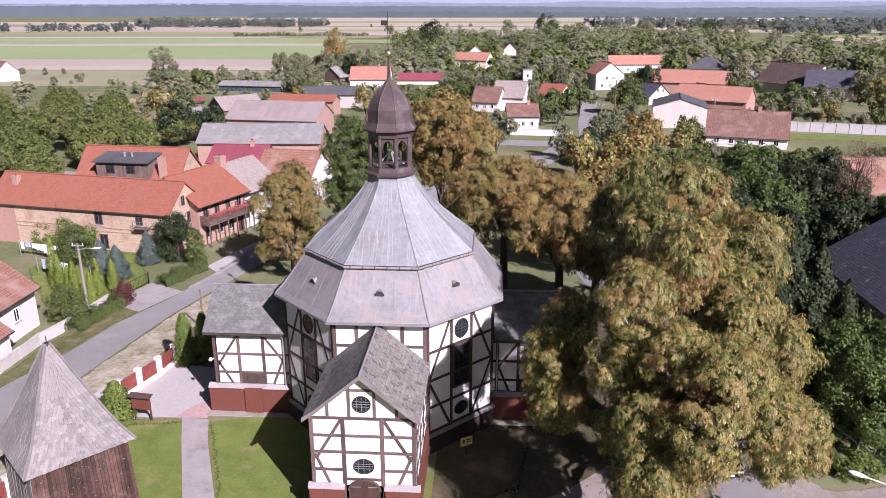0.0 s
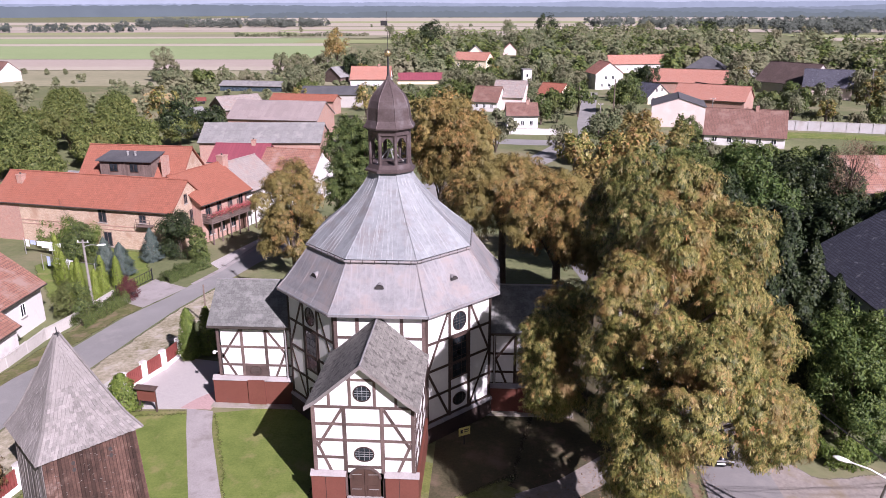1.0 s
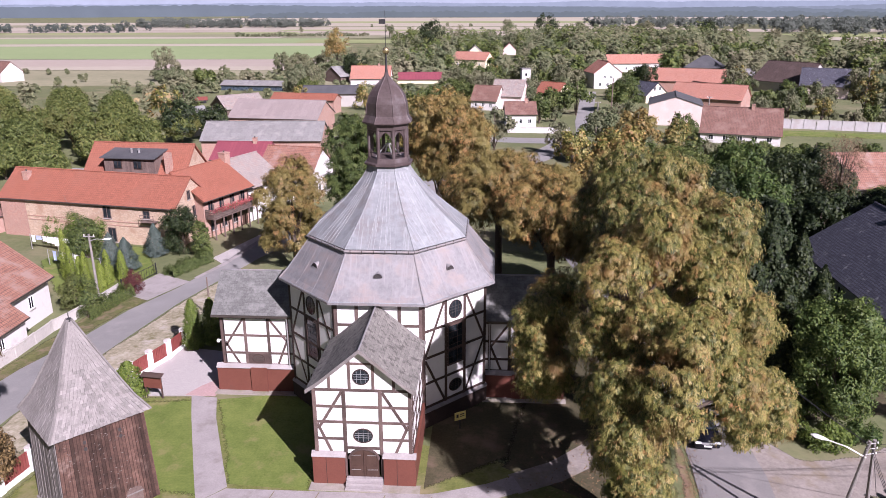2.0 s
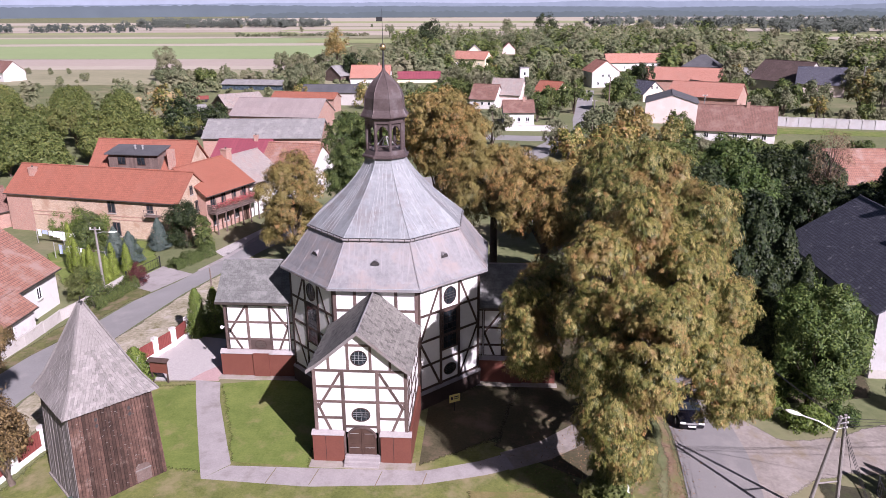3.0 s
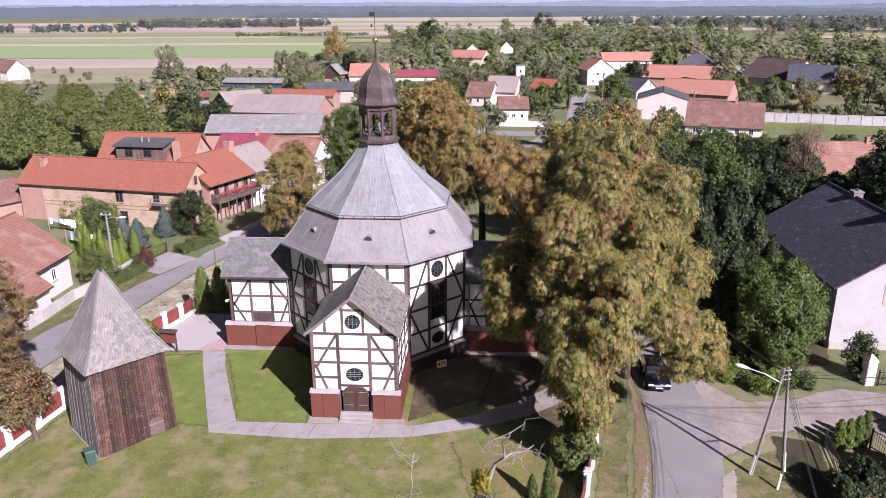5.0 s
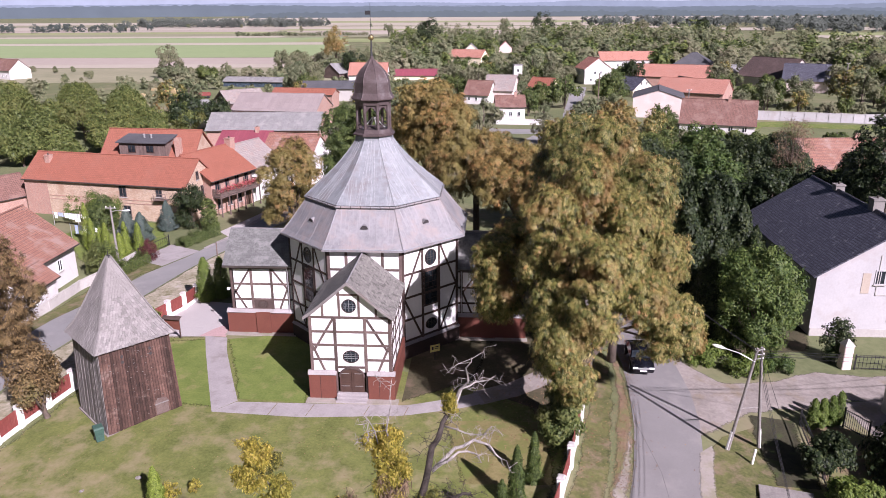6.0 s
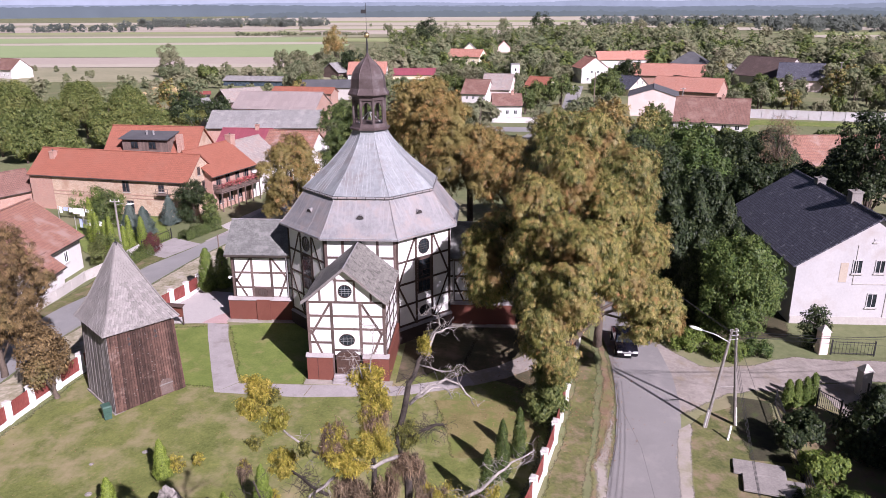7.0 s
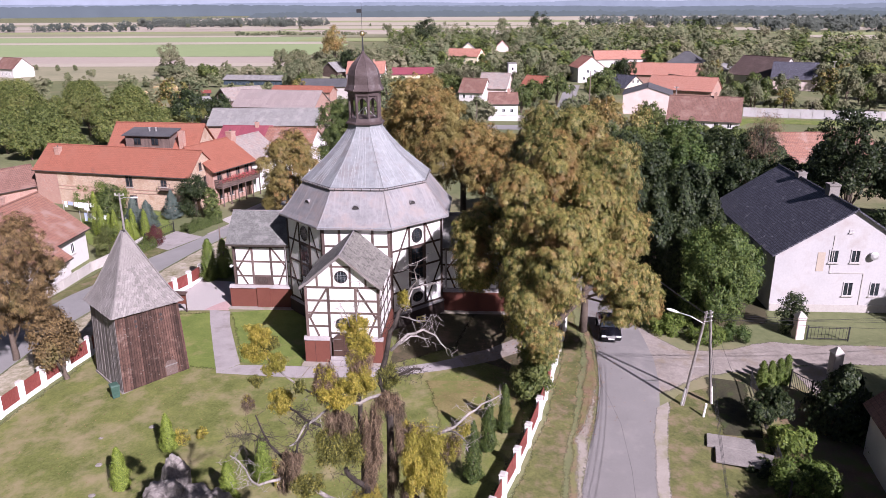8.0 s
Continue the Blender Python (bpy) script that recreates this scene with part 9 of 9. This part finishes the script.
# concrete slabs over the ditch
def culvert():
    ob = thing("culvert_bridge", 26.4, -8.6, gz(26.4, -8.6), 0, "pale concrete slabs laid over a ditch", "footbridge")
    for k, (dx, dy, w, d, t) in enumerate(((-0.1, 0.5, 3.1, 1.5, -14), (0.0, -1.2, 3.6, 1.7, -14))):
        bm = box(0, w, -d / 2, d / 2, 0.05, 0.22)
        bmesh.ops.bevel(bm, geom=bm.edges[:], offset=0.02, segments=1, affect="EDGES")
        bm.transform(pose(dx, dy, 0, 0, 0, t))
        part("slab", bm, M["pole"], ob)
    bm = bmesh.new()
    tube(bm, [(1.9, -2.3, 0.05), (3.2, -1.9, 0.05)], [0.3, 0.3], 10)
    part("pipe", bm, M["pole"], ob)


culvert()


# ---- churchyard things ----
def notice_board():
    ob = thing("notice_board", -17.4, 9.6, gz(-17.4, 9.6), -8, "dark brown notice board on two posts", "notice board")
    for x in (-0.65, 0.65):
        part("post", box(x - 0.05, x + 0.05, -0.05, 0.05, -0.2, 1.9), M["timber"], ob)
    part("panel", box(-0.72, 0.72, -0.09, -0.05, 0.85, 1.85), M["plinth"], ob)
    bm = bmesh.new()
    slab(bm, (-0.85, -0.3, 1.86), (0.85, -0.3, 1.86), (0.85, 0.2, 2.0), (-0.85, 0.2, 2.0), 0.04)
    part("roof", bm, M["timber"], ob)


notice_board()


def info_sign():
    ob = thing("info_sign", 5.5, 6.6, 0, 30, "yellow information sign on a short post", "sign")
    part("post", box(-0.03, 0.03, -0.03, 0.03, -0.2, 1.0), M["metal_dark"], ob)
    pn = part("panel", box(-0.42, 0.42, -0.07, -0.035, 0.75, 1.35), M["yellow"], ob)
    for k, (x0, x1, z0, z1) in enumerate(((-0.3, -0.14, 0.95, 1.2), (-0.05, 0.3, 1.12, 1.2), (-0.05, 0.3, 0.98, 1.04))):
        part("dark_print", box(x0, x1, -0.078, -0.071, z0, z1), M["ink"], pn)


info_sign()


def bin_(x, y):
    ob = thing("litter_bin", x, y, gz(x, y), 40, "green plastic wheelie bin beside the bell tower", "bin")
    bm = hexa(bmesh.new(), [(-0.24, -0.27, 0.06), (0.24, -0.27, 0.06), (0.24, 0.27, 0.06), (-0.24, 0.27, 0.06), (-0.3, -0.36, 1.0), (0.3, -0.36, 1.0), (0.3, 0.36, 1.0), (-0.3, 0.36, 1.0)])
    part("body", bm, M["green_bin"], ob)
    bm = hexa(bmesh.new(), [(-0.32, -0.39, 1.0), (0.32, -0.39, 1.0), (0.32, 0.39, 1.0), (-0.32, 0.39, 1.0), (-0.26, -0.3, 1.09), (0.26, -0.3, 1.09), (0.26, 0.3, 1.09), (-0.26, 0.3, 1.09)])
    part("lid", bm, M["green_bin"], ob)
    for x_ in (-0.27, 0.27):
        bm = bmesh.new()
        tube(bm, [(x_ - 0.03, 0.3, 0.1), (x_ + 0.03, 0.3, 0.1)], [0.1, 0.1], 10)
        part("wheel", bm, M["rubber"], ob)


bin_(-15.95, -5.95)


def boulder(x, y, rx, ry, h, seed, label="rough grey grotto boulder"):
    bm = bmesh.new()
    bmesh.ops.create_icosphere(bm, subdivisions=4, radius=1.0)
    for v in bm.verts:
        p = v.co.copy()
        k = 1 + 0.2 * noise.noise(p * 1.3 + Vector((seed, 0, 0))) + 0.09 * noise.noise(p * 3.1 + Vector((0, seed, 0))) + 0.07 * noise.noise(p * 7 + Vector((0, 0, seed)))
        v.co = Vector((p.x * rx * k, p.y * ry * k, max(-0.2, (p.z * 0.75 + 0.42) * h * 0.86 * k)))
    ob = part("boulder", bm, M["rock"], None)
    ob.location = (x, y, gz(x, y) - 0.05)
    return tagged(ob, label, "boulder", "grotto stones")


boulder(-6.75, -16.9, 0.85, 0.75, 3.0, 1.0)
boulder(-6.6, -18.6, 1.5, 1.1, 2.6, 5.0)
boulder(-5.0, -18.2, 1.3, 1.2, 2.0, 9.0)
boulder(-4.0, -17.6, 0.9, 0.8, 1.3, 13.0)
boulder(-5.9, -19.9, 1.6, 1.2, 2.2, 21.0)
for k, (x, y, r) in enumerate(((-8.2, -15.2, 0.35), (-11.5, -9.8, 0.2), (-13.2, -13.8, 0.22), (-12.2, -16.6, 0.2), (-10.2, -17.9, 0.3), (-14.5, -11.0, 0.16))):
    boulder(x, y, r, r * 0.9, r * 0.7, 30.0 + k, "small pale stone in the grass")


# laundry in the brick-house garden
def laundry(px, py, rot, seed, start, end, label):
    ob = thing("washing_line", px, py, -1.5, rot, label, "washing line")
    for x in (-4.2, 0, 4.2):
        bm = bmesh.new()
        tube(bm, [(x, 0, -0.2), (x, 0, 2.0)], [0.05, 0.04], 6)
        part("post", bm, M["galv"], ob)
    bm = bmesh.new()
    tube(bm, [(-4.2, 0, 1.9), (0, 0, 1.85), (4.2, 0, 1.9)], [0.012] * 3, 4)
    part("line", bm, M["galv"], ob)
    rng = random.Random(seed)
    x = start
    while x < end:
        w, h = rng.uniform(0.4, 1.1), rng.uniform(0.5, 1.2)
        bm = bmesh.new()
        n = 5
        t, b, t2, b2 = [], [], [], []
        for i in range(n + 1):
            u = x + w * i / n
            d = 0.06 * math.sin(i * 1.9 + x)
            t.append(bm.verts.new((u, 0.01, 1.88)))
            b.append(bm.verts.new((u, d, 1.88 - h)))
            t2.append(bm.verts.new((u, 0.03, 1.88)))
            b2.append(bm.verts.new((u, d + 0.02, 1.88 - h)))
        for i in range(n):
            bm.faces.new((b[i], b[i + 1], t[i + 1], t[i]))
            bm.faces.new((t2[i], t2[i + 1], b2[i + 1], b2[i]))
        part("cloth", bm, M["clothblue"] if rng.random() < 0.25 else M["cloth"], ob)
        x += w + rng.uniform(0.03, 0.25)


laundry(-46.6, 46.8, -14, 3, -4.0, 3.8, "washing line hung with white and blue laundry")
laundry(-41.0, 40.6, -20, 8, -3.4, 0.6, "short washing line with white sheets on the lawn")


# straw and a trailer in the farmyard behind the grove
def straw_bale(x, y, z, r, turn):
    bm = bmesh.new()
    tube(bm, [(-r * 0.8, 0, 0), (-r * 0.74, 0, 0), (r * 0.74, 0, 0), (r * 0.8, 0, 0)], [r * 0.9, r, r, r * 0.9], 14)
    for v in bm.verts:
        v.co += Vector((0, 0, 0.08 * noise.noise(v.co * 2 + Vector((x, y, 0)))))
    ob = part("straw_bale", bm, M["straw"], None)
    ob.matrix_world = pose(x, y, -1.5 + z, 0, 0, turn)
    tagged(ob, "round golden straw bale stacked in the farmyard", "straw bale", "straw bales in the farmyard")


for k, (dx, dy, z) in enumerate(((0, 0, 1), (2.2, 0.3, 1), (4.4, -0.1, 1), (6.6, 0.2, 1), (8.8, 0, 1), (1.1, 0.2, 2.7), (3.3, 0.1, 2.7), (7.7, 0.1, 2.7), (11.5, -1.5, 1), (-3.5, 1.0, 1))):
    straw_bale(-101.0 + dx, 190.5 + dy, z, 1.0, 84 + 9 * math.sin(k * 5))


def trailer(x, y, rot):
    ob = thing("farm_trailer", x, y, -1.5, rot, "red boarded farm trailer in the yard", "trailer")
    part("load_bed", box(-2.4, 2.4, -1.1, 1.1, 0.8, 0.95), M["metal_dark"], ob)
    for y0, y1 in ((-1.1, -1.02), (1.02, 1.1)):
        part("side_board", box(-2.4, 2.4, y0, y1, 0.95, 1.9), M["fence_red"], ob)
    for x0, x1 in ((-2.4, -2.32), (2.32, 2.4)):
        part("end_board", box(x0, x1, -1.02, 1.02, 0.95, 1.9), M["fence_red"], ob)
    for wx in (-1.5, 1.5):
        for wy in (-1.0, 1.0):
            bm = bmesh.new()
            tube(bm, [(wx, wy - 0.12, 0.45), (wx, wy + 0.12, 0.45)], [0.45, 0.45], 14)
            part("wheel", bm, M["rubber"], ob)


trailer(-85.5, 195.0, 20)


# ---- parked-looking car on the road ----
def car():
    ob = thing("car", 21.9, 7.4, gz(21.9, 7.4) + 0.05, -92, "black saloon car on the road", "car")
    # profile along x (front at +x), half width by height
    prof_ = [(-2.35, 0.35), (-2.38, 0.62), (-2.3, 0.95), (-1.9, 1.0), (-1.15, 1.40), (0.15, 1.45), (0.55, 1.35), (1.2, 0.98), (2.05, 0.86), (2.32, 0.66), (2.36, 0.4), (2.3, 0.28), (-2.3, 0.28)]
    def half(x, z):
        w = 0.9 - 0.2 * max(0, (abs(x) - 1.6)) ** 1.6
        return w if z < 1.0 else w - 0.52 * (z - 1.0)
    bm = bmesh.new()
    l = [bm.verts.new((x, half(x, z), z)) for x, z in prof_]
    r = [bm.verts.new((x, -half(x, z), z)) for x, z in prof_]
    n = len(prof_)
    for i in range(n):
        j = (i + 1) % n
        bm.faces.new((l[i], l[j], r[j], r[i]))
    # side skins: belt, then cabin
    for s in (l, r):
        bm.faces.new([s[k] for k in (0, 1, 2, 3, 7, 8, 9, 10, 11, 12)])
        bm.faces.new([s[k] for k in (3, 4, 5, 6, 7)])
    bmesh.ops.recalc_face_normals(bm, faces=bm.faces[:])
    bmesh.ops.bevel(bm, geom=bm.edges[:], offset=0.05, segments=2, affect="EDGES")
    body = part("body", bm, M["car"], ob, "", True)
    def pane(name, pts):
        bm = bmesh.new()
        v = [bm.verts.new(p) for p in pts]
        bm.faces.new(v)
        bmesh.ops.recalc_face_normals(bm, faces=bm.faces[:])
        part(name, bm, M["glass"], ob)
    pane("windscreen", [(1.13, -0.8, 1.03), (1.13, 0.8, 1.03), (0.57, 0.66, 1.36), (0.57, -0.66, 1.36)])
    pane("rear_window", [(-1.82, -0.8, 1.05), (-1.82, 0.8, 1.05), (-1.22, 0.66, 1.40), (-1.22, -0.66, 1.40)])
    for s in (-1, 1):
        pane("side_window", [(-1.5, s * 0.89, 1.06), (-0.35, s * 0.905, 1.06), (-0.35, s * 0.71, 1.40), (-1.05, s * 0.72, 1.38)])
        pane("side_window", [(-0.27, s * 0.905, 1.06), (0.95, s * 0.90, 1.06), (0.48, s * 0.74, 1.36), (-0.27, s * 0.71, 1.40)])
        for x in (-1.45, 1.45):
            bm = bmesh.new()
            tube(bm, [(x, s * 0.72, 0.32), (x, s * 0.93, 0.32)], [0.33, 0.33], 18)
            ty = part("wheel", bm, M["rubber"], ob)
            bm = bmesh.new()
            tube(bm, [(x, s * 0.925, 0.32), (x, s * 0.945, 0.32)], [0.21, 0.19], 14)
            part("rim", bm, M["galv"], ty)
        bm = bmesh.new()
        tube(bm, [(0.85, s * 0.9, 1.05), (0.82, s * 1.08, 1.1)], [0.05, 0.09], 7)
        part("mirror", bm, M["car"], ob)
        bm = box(2.22, 2.36, s * 0.62 - 0.2, s * 0.62 + 0.2, 0.6, 0.74)
        bmesh.ops.bevel(bm, geom=bm.edges[:], offset=0.03, segments=2, affect="EDGES")
        part("headlight", bm, M["lamp"], ob, "clear headlight")
        part("tail_light", box(-2.42, -2.34, s * 0.66 - 0.15, s * 0.66 + 0.15, 0.7, 0.86), M["fence_red"], ob)
    part("number_plate", box(2.36, 2.385, -0.26, 0.26, 0.42, 0.53), M["white"], ob)
    part("grille", box(2.32, 2.372, -0.4, 0.4, 0.6, 0.72), M["galv"], ob)


car()


# grass tufts and fallen leaves
def scatter(name, spots, size, material, label, seed):
    """Loose leaves lying on the ground."""
    rng = np.random.default_rng(seed)
    p = np.array([(x, y, gz(x, y) + 0.07) for x, y in spots])
    nrm = rng.normal(scale=0.3, size=(len(p), 3)) + np.array([0, 0, 1])
    v, f = leaf_arrays(p, nrm, size, rng, "quad", 0.0)
    v[:, 2] = np.maximum(v[:, 2], -1.5)
    return tagged(new(name, leaf_mesh(name, v, f, material)), label, "leaves", kind="stuff")


_g = np.random.default_rng(91)
scatter("fallen_leaves", [(_g.normal(14.8, 2.6), _g.normal(-1.5, 3.5)) for _ in range(1500)], 0.13, M["fallen"], "fallen brown chestnut leaves on the ground", 95)
scatter("fallen_leaves", [(17.5 + (v + 10) * 0.19 + _g.normal(0.2, 0.4), v) for v in _g.uniform(-9, 12, 1500)], 0.1, M["fallen"], "fallen brown leaves along the road edge", 96)
scatter("dry_leaves", [(_g.uniform(-22, 9), _g.uniform(-21, -4)) for _ in range(1300)], 0.09, M["fallen"], "scattered dry leaves on the lawn", 97)
